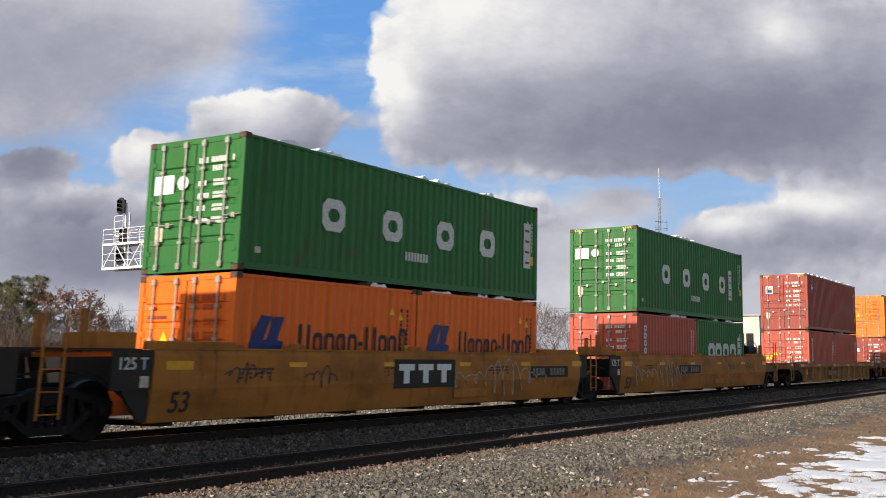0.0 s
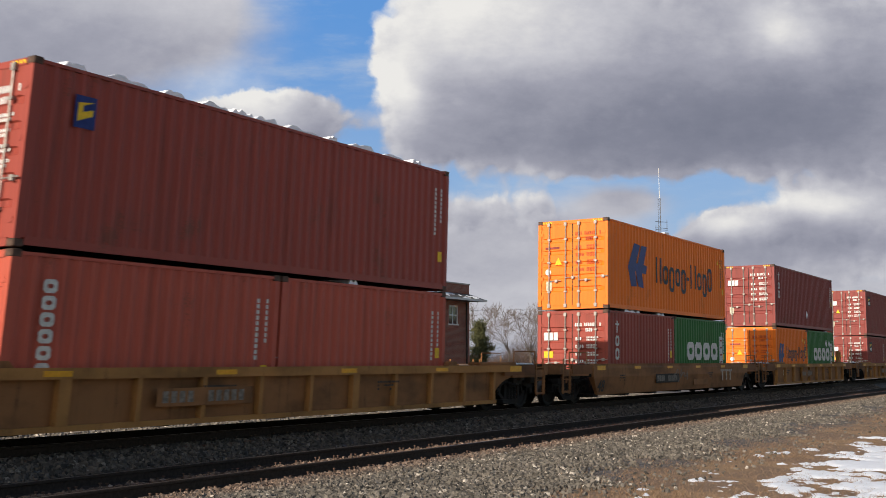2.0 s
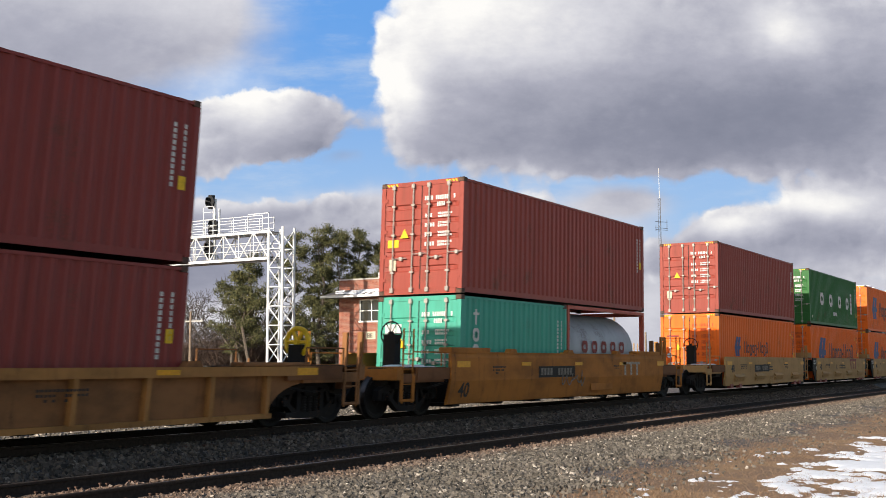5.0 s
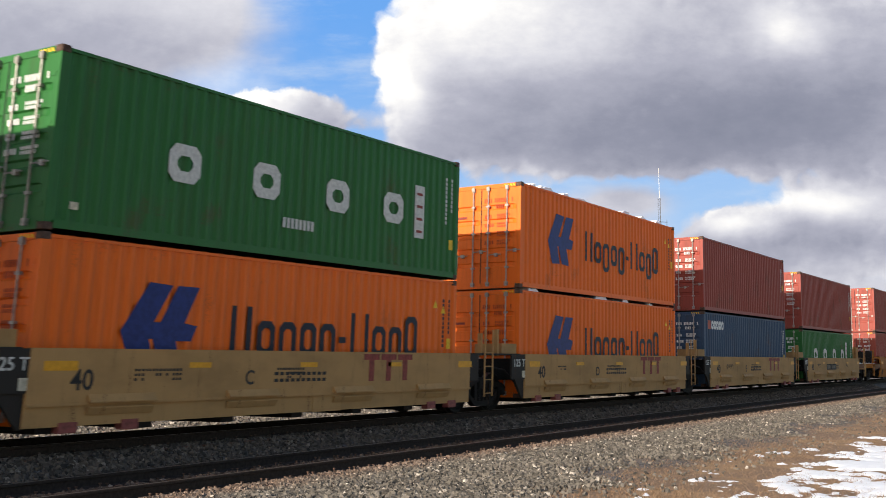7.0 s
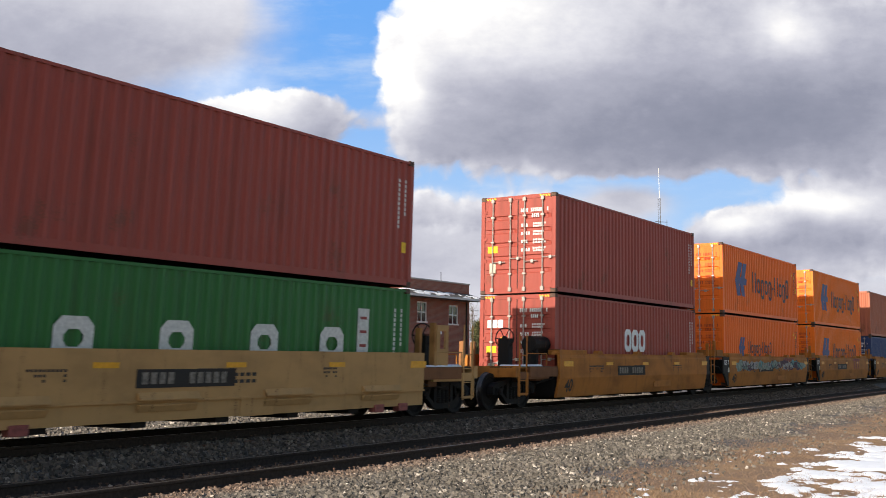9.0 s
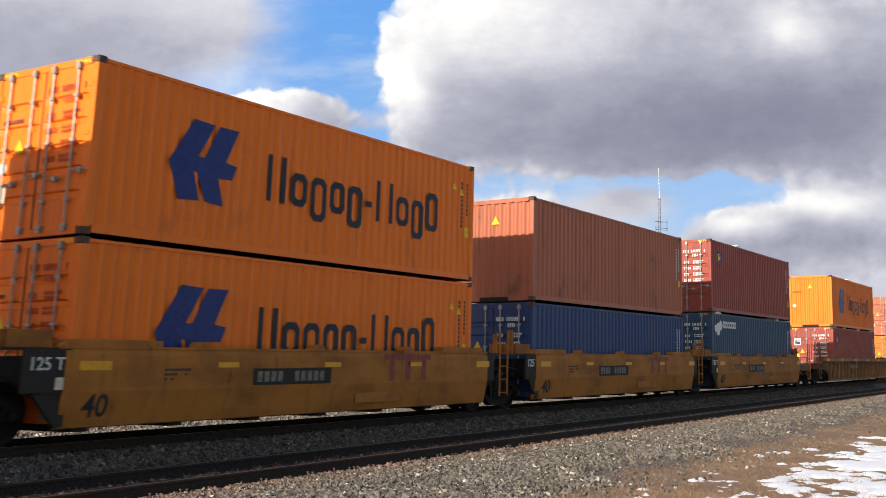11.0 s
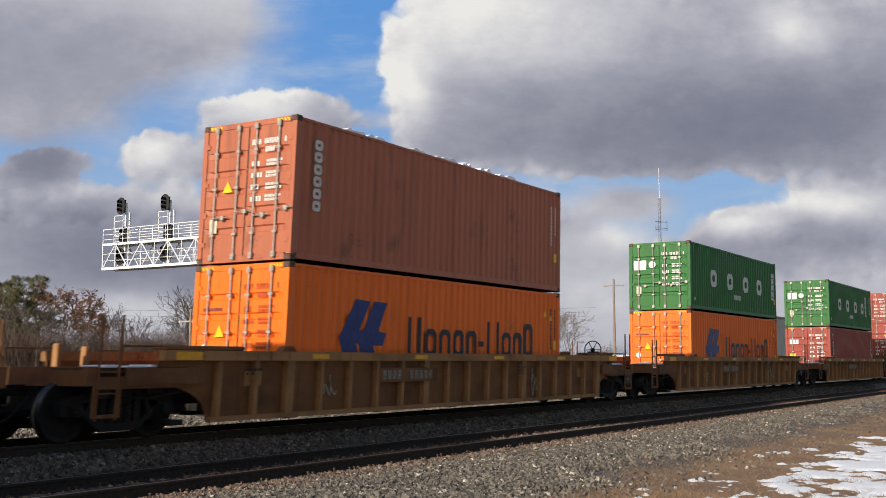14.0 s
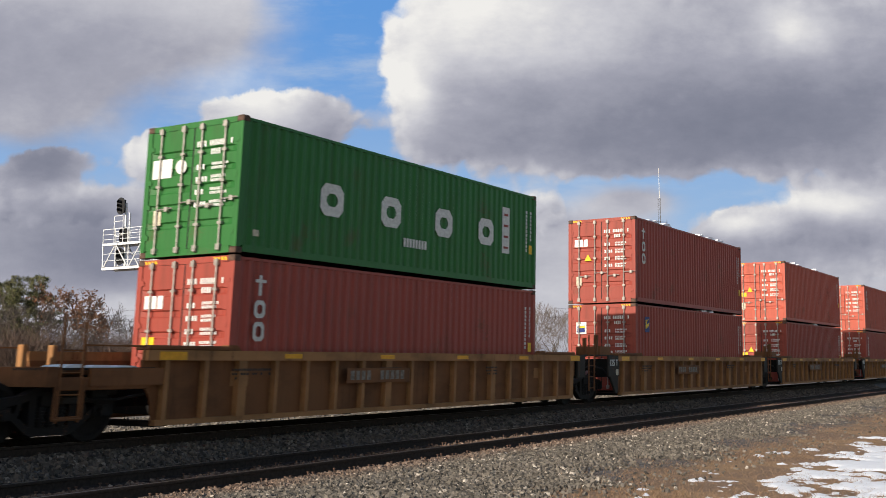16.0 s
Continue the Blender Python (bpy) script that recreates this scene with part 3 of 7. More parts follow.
def make_track(yc, z, label, x0, x1, ties, group):
    track = tagged(new("railway_track"), label, "railway track", group)
    track.location = (0, yc, z)
    rail_me = None
    for side in (-1, 1):
        bm = bmesh.new()
        prism(bm, RAIL_SHAPE, "x", x0, x1)
        rail = part("rail", bm, RAIL_STEEL, track, at=(0, side * 0.7525, 0))
        part("rail_head", boxes((x0, x1, -0.027, 0.027, -0.004, 0.002)), RAIL_TOP, rail, "worn steel running surface")
    tie_me = shared("tie", lambda: soft_box(-0.115, 0.115, -1.26, 1.26, -0.36, -0.182, 0.012), TIE_WOOD)
    spikes = bmesh.new()
    rnd = random.Random(int(yc * 10))
    for i in range(ties):
        x = 6.0 + i * 0.53
        part("tie", tie_me, TIE_WOOD, track, at=pose(x, rnd.uniform(-0.05, 0.05), 0.012 + rnd.uniform(-0.008, 0.008), 0, 0, rnd.uniform(-1.2, 1.2)))
        for side in (-1, 1):
            box(spikes, x - 0.10, x + 0.10, side * 0.7525 - 0.17, side * 0.7525 + 0.17, -0.172, -0.160)
            for dy in (-0.125, 0.125):
                for dx in (-0.06, 0.06):
                    h = rnd.uniform(-0.01, 0.025)
                    box(spikes, x + dx - 0.008, x + dx + 0.008, side * 0.7525 + dy - 0.008, side * 0.7525 + dy + 0.008, -0.165, -0.135 + h)
                    box(spikes, x + dx - 0.017, x + dx + 0.017, side * 0.7525 + dy - 0.017, side * 0.7525 + dy + 0.017, -0.137 + h, -0.122 + h)
    tagged(part("spike_rest", spikes, SPIKE_STEEL, track), kind="stuff")
    return track


# the rails lie on timber, the ballast packed between
make_track(NEAR_TRACK, 0.0, "empty railway track with rusty rails on timber ties", -60, 420, 150, "tracks")
make_track(TRAIN_TRACK, TRAIN_Z, "railway track with rusty rails under the train", -60, 520, 110, "tracks")


# ---- the train ----
SPEED = 24.15
MOVING = []
WHEELSETS = []


def start(ob, x, z=TRAIN_Z):
    """Stands a thing of the train at its place for the first moment and notes it to be moved."""
    ob.location = (x, TRAIN_TRACK, z)
    MOVING.append((ob, x, z))
    return ob


W2 = 1.219


def corrugated(length, height, x0, x1, z0, z1, pitch, depth):
    """A pressed wall in x and z that faces -y: trapezoid ribs, its outer flats at y = 0."""
    bm = bmesh.new()
    n = max(1, round((x1 - x0) / pitch))
    pitch = (x1 - x0) / n
    rows = []
    for i in range(n):
        a = x0 + i * pitch
        rows += [(a, 0), (a + pitch * 0.27, 0), (a + pitch * 0.5, depth), (a + pitch * 0.77, depth)]
    rows.append((x1, 0))
    lo = [bm.verts.new((x, y, z0)) for x, y in rows]
    hi = [bm.verts.new((x, y, z1)) for x, y in rows]
    for i in range(len(rows) - 1):
        bm.faces.new((lo[i], lo[i + 1], hi[i + 1], hi[i]))
    return bm


def door_leaf(w, h, z0):
    """A door leaf facing -x, from y = 0 to w, with pressed horizontal channels."""
    bm = bmesh.new()
    rows = [(z0, 0.0), (z0 + 0.10, 0.0)]
    span = (h - 0.25) / 6
    for i in range(1, 6):
        z = z0 + 0.12 + i * span
        rows += [(z - 0.075, 0.0), (z - 0.045, 0.036), (z + 0.045, 0.036), (z + 0.075, 0.0)]
    rows += [(z0 + h - 0.10, 0.0), (z0 + h, 0.0)]
    ys = (0.0, 0.09, w - 0.09, w)
    grid = [[bm.verts.new((x if 0 < k < 3 else 0.0, y, z)) for k, y in enumerate((0.0, 0.13, w - 0.13, w))] for z, x in rows]
    for a, b in zip(grid, grid[1:]):
        for k in range(3):
            bm.faces.new((a[k], a[k + 1], b[k + 1], b[k]))
    back = [[bm.verts.new((0.06, y, z)) for y in (0.0, w)] for z in (z0, z0 + h)]
    bm.faces.new((back[0][0], back[0][1], back[1][1], back[1][0]))
    bm.faces.new((grid[-1][0], grid[-1][1], grid[-1][2], grid[-1][3], back[1][1], back[1][0]))
    return bm


def plate(w, h, t=0.004):
    """A thin plate in x and z, facing -y, from the lower left corner."""
    return boxes((0, w, -t, 0, 0, h))


def side_marks(rows, name, material, parent, x0, y, label=""):
    """Flat marks on a long side: rows of (x, z, width, height)."""
    bm = bmesh.new()
    for x, z, w, h in rows:
        box(bm, x, x + w, y - 0.004, y, z, z + h)
    return part(name, bm, material, parent, label, at=(x0, 0, 0))


def ring(bm, x, z, w, h, t, y, open_side=""):
    """A hollow block with cut corners, as a plain stand-in for one painted character."""
    k = min(w, h) * 0.22
    outer = [(x + k, z), (x + w - k, z), (x + w, z + k), (x + w, z + h - k), (x + w - k, z + h), (x + k, z + h), (x, z + h - k), (x, z + k)]
    j = k * 0.6
    inner = [(x + t + j, z + t), (x + w - t - j, z + t), (x + w - t, z + t + j), (x + w - t, z + h - t - j), (x + w - t - j, z + h - t), (x + t + j, z + h - t), (x + t, z + h - t - j), (x + t, z + t + j)]
    vo, vi = [bm.verts.new((p, y - 0.004, q)) for p, q in outer], [bm.verts.new((p, y - 0.004, q)) for p, q in inner]
    for i in range(8):
        bm.faces.new((vo[i], vo[(i + 1) % 8], vi[(i + 1) % 8], vi[i]))


def ship_logo(c, x, z, w, h, y):
    """Two slanted blue blocks joined by a notch bar."""
    bm = bmesh.new()
    fore = [(0.32, 1.0), (0.63, 0.98), (0.41, 0.55), (0.41, 0.36), (0.36, 0.36), (0.46, 0.02), (0.17, 0.0), (0.0, 0.44)]
    aft = [(0.70, 0.98), (1.0, 0.98), (0.82, 0.55), (1.0, 0.52), (0.93, 0.34), (0.72, 0.34), (0.82, 0.0), (0.54, 0.02), (0.41, 0.36), (0.41, 0.55), (0.50, 0.55)]
    for pts in (fore, aft):
        prism(bm, [(x + w * p, z + h * q) for p, q in pts], "y", y - 0.004, y)
    part("ship_mark", bm, LOGO_BLUE, c, "dark blue slanted ship mark")


def wordmark(c, x, z, h, y, pattern, width, material):
    """A row of plain bars and hollow blocks in the rhythm of a painted name: I tall bar, o hollow block, p block hanging low, b block under a stem, - dash."""
    t = h * 0.145
    steps = {"I": 0.275, "H": 0.72, "L": 0.50, "-": 0.40}
    k = width / (h * (sum(steps.get(ch, 0.63) for ch in pattern) - 0.13))
    for ch in pattern:
        bm = bmesh.new()
        wd = h * 0.50 * k
        if ch in "IL":
            box(bm, x, x + t, y - 0.004, y, z, z + h)
        elif ch == "H":
            box(bm, x, x + t, y - 0.004, y, z, z + h)
            part("name_bar", bm, material, c)
            bm = bmesh.new()
            box(bm, x + h * 0.42 * k, x + h * 0.42 * k + t, y - 0.004, y, z, z + h)
        elif ch == "-":
            box(bm, x, x + h * 0.26, y - 0.004, y, z + h * 0.30, z + h * 0.44)
        else:
            ring(bm, x, z - (h * 0.26 if ch == "p" else 0), wd, h * (0.98 if ch == "p" else 1.0 if ch == "b" else 0.72), t, y)
        part("name_bar" if ch in "ILH-" else "name_block", bm, material, c)
        x += h * steps.get(ch, 0.63) * k


def blocks(c, rows, t, y, material, label=""):
    """Hollow painted blocks, each a part: rows of (x, z, width, height)."""
    for x, z, w, h in rows:
        bm = bmesh.new()
        ring(bm, x, z, w, h, t, y)
        part("name_block", bm, material, c, label)


def container(length, height, colour, style="", doors=True, snow=0, label="", seed=0):
    """A freight container: origin at its door end's middle, on its base."""
    rnd = random.Random(seed)
    c = new("shipping_container")
    L, H = length, height
    nm = (round(L, 1), round(H, 2))
    yn = -W2
    # long walls
    wall = shared(("side_wall", nm), lambda: corrugated(L, H, 0.13, L - 0.13, 0.15, H - 0.07, 0.278, 0.036), colour)
    part("side_wall", wall, colour, c, at=(0, yn + 0.008, 0))
    part("side_wall", wall, colour, c, at=pose(L, W2 - 0.008, 0, 0, 0, 180))
    part("roof", shared(("roof", nm), lambda: roof_shape(L, H), colour), colour, c)
    part("floor", shared(("floor", nm), lambda: boxes((0.1, L - 0.1, -W2 + 0.1, W2 - 0.1, 0.10, 0.15)), BLACK_STEEL), BLACK_STEEL, c)
    post = shared(("corner_post", nm), lambda: boxes((0, 0.13, -0.0, 0.12, 0.118, H - 0.118)), colour)
    for x in (0, L - 0.13):
        for y in (yn, W2 - 0.12):
            part("corner_post", post, colour, c, at=(x, y, 0))
    long_rail = shared(("top_rail", nm), lambda: boxes((0.178, L - 0.178, 0, 0.06, H - 0.085, H - 0.032)), colour)
    sill = shared(("bottom_rail", nm), lambda: boxes((0.178, L - 0.178, 0, 0.06, 0.034, 0.165)), colour)
    for y in (yn, W2 - 0.06):
        part("top_rail", long_rail, colour, c, at=(0, y, 0))
        part("bottom_rail", sill, colour, c, at=(0, y, 0))
    head = shared(("header", nm), lambda: boxes((0.002, 0.10, -W2 + 0.162, W2 - 0.162, H - 0.125, H - 0.012)), colour)
    foot = shared(("door_sill", nm), lambda: boxes((0.002, 0.10, -W2 + 0.162, W2 - 0.162, 0.012, 0.135)), colour)
    for x in (0, L - 0.102):
        part("header", head, colour, c, at=(x, 0, 0))
        part("door_sill", foot, colour, c, at=(x, 0, 0))
    for x in (0, L - 0.178):
        for y in (yn, W2 - 0.162):
            for z in (0, H - 0.118):
                cast = part("corner_casting", shared("corner_casting", casting_shape, CASTING), CASTING, c, at=(x - 0.003, y - 0.003 if y < 0 else y + 0.003, z))
    # far end wall, and the near end's doors or wall
    end = shared(("end_wall", nm), lambda: corrugated(2.2, H, 0.12, 2 * W2 - 0.12, 0.13, H - 0.12, 0.25, 0.036), colour)
    part("end_wall", end, colour, c, at=pose(L - 0.012, -W2, 0, 0, 0, 90))
    if not doors:
        part("end_wall", end, colour, c, at=pose(0.012, W2, 0, 0, 0, -90))
        # no opening is cut: a black slab paints the tunnel mouth's shade
        tunnel = part("tunnel_recess", boxes((-0.006, 0.10, -0.45, 0.45, 0.0, 0.125)), GASKET, c, "black slab standing for the gooseneck tunnel's shade")
        part("warning_mark", triangle_mesh(), SIGN_YELLOW, c, "yellow warning triangle", at=pose(-0.004, 0.10, H - 0.72, 0, 0, -90))
    else:
        leaf_h = H - 0.27
        leaf = shared(("door", nm), lambda: door_leaf(1.075, leaf_h, 0.14), colour)
        for k, y in enumerate((-1.085, 0.01)):
            d = part("door", leaf, colour, c, at=(0.012, y, 0))
            for ry in ((0.22, 0.80) if k else (0.27, 0.85)):
                part("lock_rod", shared(("lock_rod", nm), lambda: rod_shape(H), ROD), ROD, d, at=(-0.045, ry, 0))
                part("handle", shared("handle", handle_shape, ROD), ROD, d, at=(-0.055, ry, (1.02 if ry < 0.5 else 0.92)))
            for hz in (0.35, 0.95, H * 0.55, H - 0.5):
                part("hinge", shared("hinge", lambda: boxes((-0.02, 0.02, -0.06, 0.03, 0, 0.09)), colour), colour, d, at=(0, 1.075 if k else 0, hz))
        part("door_gasket", shared(("door_gasket", nm), lambda: boxes((0.004, 0.05, -0.012, 0.012, 0.14, H - 0.13)), GASKET), GASKET, c)
        door_marks(c, L, H, colour, style, rnd)
    if style:
        STYLES[style](c, L, H, rnd)
    # small rows of code on the side, near the far end, too small to read
    codes = OFFWHITE if colour not in (ORANGE, YELLOW_ORANGE) else LOGO_NAVY
    rows, x = [], L - 0.75
    for col, (n, s) in enumerate(((11, 0.075), (8, 0.06))):
        for i in range(n):
            rows.append((L - 0.62 - col * -0.26, H - 0.55 - i * 0.105, s, 0.075))
    tagged(side_marks(rows, "code_marks", codes, c, 0, yn + 0.006), kind="stuff")
    part("small_decal", plate(0.17, 0.24), SIGN_YELLOW, c, "yellow safety decal", at=(L - 0.42, yn + 0.006, H * rnd.uniform(0.22, 0.5)))
    if snow:
        snow_strip(c, L, H, rnd, snow)
    tagged(c, label, "container", "containers on the train")
    return c


def triangle_mesh(s=0.26):
    bm = bmesh.new()
    prism(bm, [(0, 0), (s, 0), (s / 2, s * 0.9)], "y", -0.004, 0)
    return bm


def roof_shape(L, H):
    bm = corrugated(L, H, 0.1, L - 0.1, -W2 + 0.05, W2 - 0.05, 0.42, 0.02)
    bmesh.ops.rotate(bm, verts=bm.verts[:], cent=(0, 0, 0), matrix=Matrix.Rotation(radians(-90), 3, "X"))
    for v in bm.verts:
        v.co.z = H - 0.012 + v.co.z * 0.5
    return bm


def casting_shape():
    bm = soft_box(0, 0.178, 0, 0.162, 0, 0.118, 0.010)
    box(bm, -0.002, 0.002, 0.050, 0.112, 0.030, 0.090)
    return bm


def rod_shape(H):
    bm = tubes(((0, 0, 0.06), (0, 0, H - 0.06), 0.019), n=6)
    for z in (0.07, H - 0.19):
        box(bm, -0.03, 0.05, -0.045, 0.045, z, z + 0.11)
    for z in (0.55, H * 0.52, H - 0.65):
        box(bm, -0.024, 0.045, -0.05, 0.05, z, z + 0.05)
    return bm


def handle_shape():
    bm = tubes(((-0.01, 0.0, 0), (-0.015, -0.42, 0.01), 0.014), n=6)
    box(bm, -0.03, 0.05, -0.30, -0.22, -0.045, 0.045)
    return bm


def snow_strip(c, L, H, rnd, amount):
    """Patches of snow left along the near roof edge or on the lid of the lower box."""
    x = 0.6
    while x < L - 1.2:
        w = rnd.uniform(0.25, 1.1)
        if rnd.random() < amount:
            n = 7
            top = [(x + w * i / n, H - 0.02 + (rnd.uniform(0.02, 0.11) if 0 < i < n else 0)) for i in range(n + 1)]
            bm = bmesh.new()
            prism(bm, [(x, H - 0.03)] + top + [(x + w, H - 0.03)], "y", -W2 + 0.05, -W2 + 0.9 + rnd.uniform(0, 1.0))
            part("snow", bm, SNOW, c, "melting snow on the roof")
        x += w + rnd.uniform(0.02, 0.5)


def door_marks(c, L, H, colour, style, rnd):
    """Rows of code and plates on the door end."""
    white = WHITE if colour not in (ORANGE, YELLOW_ORANGE) else FAINT_RED
    bm = bmesh.new()
    def mark(y, z, w, h, pitch=0.062):
        """A row of small upright bars, w long."""
        for i in range(max(1, int(w / pitch))):
            box(bm, -0.004, 0.0, y - i * pitch - pitch * 0.60, y - i * pitch, z, z + h)
    z = H - 0.52
    # the near leaf carries the number and the table of weights
    mark(-0.10, z, 0.26, 0.11)
    mark(-0.42, z, 0.40, 0.11)
    mark(-0.94, z, 0.08, 0.11)
    mark(-0.46, z - 0.17, 0.27, 0.11)
    for i in range(4):
        zz = z - 0.44 - i * 0.24
        mark(-0.12, zz, 0.25 + 0.06 * (i % 2), 0.10, 0.075)
        for k in range(2):
            mark(-0.50, zz + 0.06 - k * 0.075, 0.42 - 0.05 * ((i + k) % 3), 0.055, 0.052)
    tagged(part("door_code", bm, white, c), kind="stuff")
    part("data_plate", boxes((-0.006, 0.0, 0.72, 0.92, 0.62, 0.92)), CREAM, c, "cream data plate")
    if colour is not GREEN and rnd.random() < 0.7:
        part("warning_mark", triangle_mesh(), SIGN_YELLOW, c, "yellow warning triangle", at=pose(-0.002, 0.62, H * 0.5, 0, 0, -90))
    if colour in (RED, MAROON, SCARLET, BROWN) and rnd.random() < 0.6:
        part("caution_plate", boxes((-0.005, 0.0, 0.66, 0.98, H * 0.42, H * 0.42 + 0.2)), SIGN_YELLOW, c, "yellow caution plate")
    if H > 2.7:
        bm = bmesh.new()
        for y0 in (-1.04, 0.72):
            for i in range(4):
                prism(bm, [(y0 + i * 0.085, H - 0.095), (y0 + i * 0.085 + 0.045, H - 0.095), (y0 + i * 0.085 + 0.075, H - 0.035), (y0 + i * 0.085 + 0.03, H - 0.035)], "x", -0.003, 0.003)
        tagged(part("height_stripes", bm, SIGN_YELLOW, c), kind="stuff")


def style_green(c, L, H, rnd, xs=10.22):
    y = -W2 + 0.006
    if L > 10:
        z = 0.98 if H < 2.7 else 1.09
        blocks(c, [(x, z, 0.78, 0.67) for x in (2.44, 4.62, 6.88, 8.96)], 0.20, y, OFFWHITE, "large white painted block")
        part("white_strip", plate(0.40, 1.22), OFFWHITE, c, "white upright strip with red marks", at=(xs, y, 0.85))
        for i in range(4):
            part("red_mark", plate(0.24, 0.06), LOGO_RED, c, at=(xs + 0.08, y - 0.005, 0.97 + i * 0.29))
        tagged(side_marks([(5.55 + i * 0.125, 0.60, 0.085, 0.20) for i in range(8)], "small_writing", OFFWHITE, c, 0, y), kind="stuff")
        part("small_plate", plate(0.16, 0.12), CREAM, c, at=(0.45, y, 0.35))
    else:
        blocks(c, [(x, 1.02, 0.80, 0.66) for x in (1.32, 2.2, 3.16, 4.12)], 0.21, y, OFFWHITE, "large white painted block")
        part("white_strip", plate(0.40, 1.15), OFFWHITE, c, "white upright strip with red marks", at=(5.19, y, 0.80))
        for i in range(4):
            part("red_mark", plate(0.24, 0.06), LOGO_RED, c, at=(5.27, y - 0.005, 0.92 + i * 0.28))
    part("white_sign", boxes((-0.005, 0.0, 0.52, 1.02, H - 1.05, H - 0.68)), WHITE, c, "white sign board")
    part("round_sign", disc_mesh(0.14), WHITE, c, "white round sign", at=pose(-0.002, 0.28, H - 0.86, 0, 0, -90))


def style_green_end(c, L, H, rnd):
    style_green(c, L, H, rnd, 11.38)


def disc_mesh(r, n=18):
    bm = bmesh.new()
    prism(bm, [(r * math.cos(i * math.tau / n), r * math.sin(i * math.tau / n)) for i in range(n)], "y", -0.005, 0)
    return bm


def style_orange(c, L, H, rnd, small=False):
    y = -W2 + 0.006
    if small:
        ship_logo(c, 2.08, 1.18, 0.87, 0.82, y)
        wordmark(c, 3.48, 1.33, 0.50, y, "Hopop-LIopb", 3.66, LOGO_NAVY)
    elif L > 10:
        ship_logo(c, 1.70, 0.80, 1.72, 1.46, y)
        wordmark(c, 4.28, 1.06, 0.90, y, "Hopop-LIopb", 6.2, LOGO_NAVY)
    else:
        ship_logo(c, 0.43, 0.80, 1.0, 1.02, y)
        wordmark(c, 1.90, 1.12, 0.56, y, "Hopop-LIopb", 3.8, LOGO_NAVY)
    for x, z in ((L - 1.05, H * 0.76), (L - 0.70, H * 0.72)):
        part("warning_mark", triangle_mesh(0.2), SIGN_YELLOW, c, "yellow warning triangle", at=(x, y, z))
    bm = boxes((0.0, 0.5, -0.004, 0, 0, 0.06))
    part("door_name", bm, LOGO_RED, c, at=pose(-0.002, 0.95, H * 0.68, 0, 0, -90))
    part("round_sign", disc_mesh(0.10), WHITE, c, "white round sign", at=pose(-0.002, 0.85, H * 0.42, 0, 0, -90))


def style_orange_small(c, L, H, rnd):
    style_orange(c, L, H, rnd, True)


def style_tall(c, L, H, rnd):
    """Three light blocks one above another, as the upright name of a leasing firm."""
    y, x = -W2 + 0.006, 0.62
    part("name_bar", boxes((x + 0.10, x + 0.18, y - 0.004, y, H - 0.72, H - 0.34)), OFFWHITE, c)
    part("name_bar", boxes((x, x + 0.30, y - 0.004, y, H - 0.48, H - 0.42)), OFFWHITE, c)
    blocks(c, [(x, H - 1.14, 0.31, 0.33), (x, H - 1.57, 0.31, 0.36)], 0.08, y, OFFWHITE)
    for i in range(3):
        part("door_block", boxes((-0.004, 0.0, 0.98 - i * 0.17 - 0.14, 0.98 - i * 0.17, H - 0.95, H - 0.70)), WHITE, c)


def style_tall_long(c, L, H, rnd):
    """Six small pale blocks down the side."""
    y = -W2 + 0.006
    blocks(c, [(0.62, H - 0.62 - i * 0.25, 0.26, 0.21) for i in range(6)], 0.07, y, OFFWHITE)


def style_badge(c, L, H, rnd):
    y = -W2 + 0.006
    b = part("badge", plate(0.42, 0.52), LOGO_BLUE, c, "blue square badge with a yellow sweep", at=(0.85, y, H - 0.95))
    bm = bmesh.new()
    prism(bm, [(0.06, 0.10), (0.36, 0.22), (0.36, 0.32), (0.16, 0.26), (0.16, 0.36), (0.36, 0.44), (0.06, 0.40)], "y", -0.009, -0.004)
    part("sweep", bm, SIGN_YELLOW, b)
    d = part("door_badge", boxes((-0.006, 0.0, 0.55, 0.92, H - 1.0, H - 0.6)), WHITE, c, "white badge with blue and yellow")
    part("badge_field", boxes((-0.009, -0.005, 0.60, 0.88, H - 0.95, H - 0.72)), LOGO_BLUE, d)
    part("badge_sweep", boxes((-0.012, -0.008, 0.60, 0.80, H - 0.80, H - 0.74)), SIGN_YELLOW, d)


def style_panel(c, L, H, rnd):
    y = -W2 + 0.006
    b = part("name_panel", plate(0.86, 0.62), TEXT_DARK, c, "black panel with a yellow sweep and white bars", at=(0.75, y, H - 1.0))
    bm = bmesh.new()
    prism(bm, [(0.08, 0.30), (0.72, 0.44), (0.72, 0.48), (0.08, 0.46)], "y", -0.009, -0.004)
    part("sweep", bm, SIGN_YELLOW, b)
    [part("name_bar", boxes((0.10 + i * 0.16, 0.22 + i * 0.16, -0.009, -0.004, 0.08, 0.26)), WHITE, b) for i in range(4)]
    part("door_panel", boxes((-0.006, 0.0, 0.55, 1.0, H - 0.95, H - 0.68)), WHITE, c, "white door panel")


def style_foot(c, L, H, rnd):
    """White blocks low on the side."""
    y = -W2 + 0.006
    blocks(c, [(5.2 + i * 0.62, 1.28, 0.58, 0.72) for i in range(3)], 0.17, y, WHITE, "white painted block")
    part("wave_bar", plate(1.7, 0.16), WHITE, c, "white wave bar", at=(5.25, y, 1.0))
    for i in range(3):
        part("door_block", boxes((-0.004, 0.0, 0.45 + i * 0.18, 0.60 + i * 0.18, H - 0.95, H - 0.72)), WHITE, c)


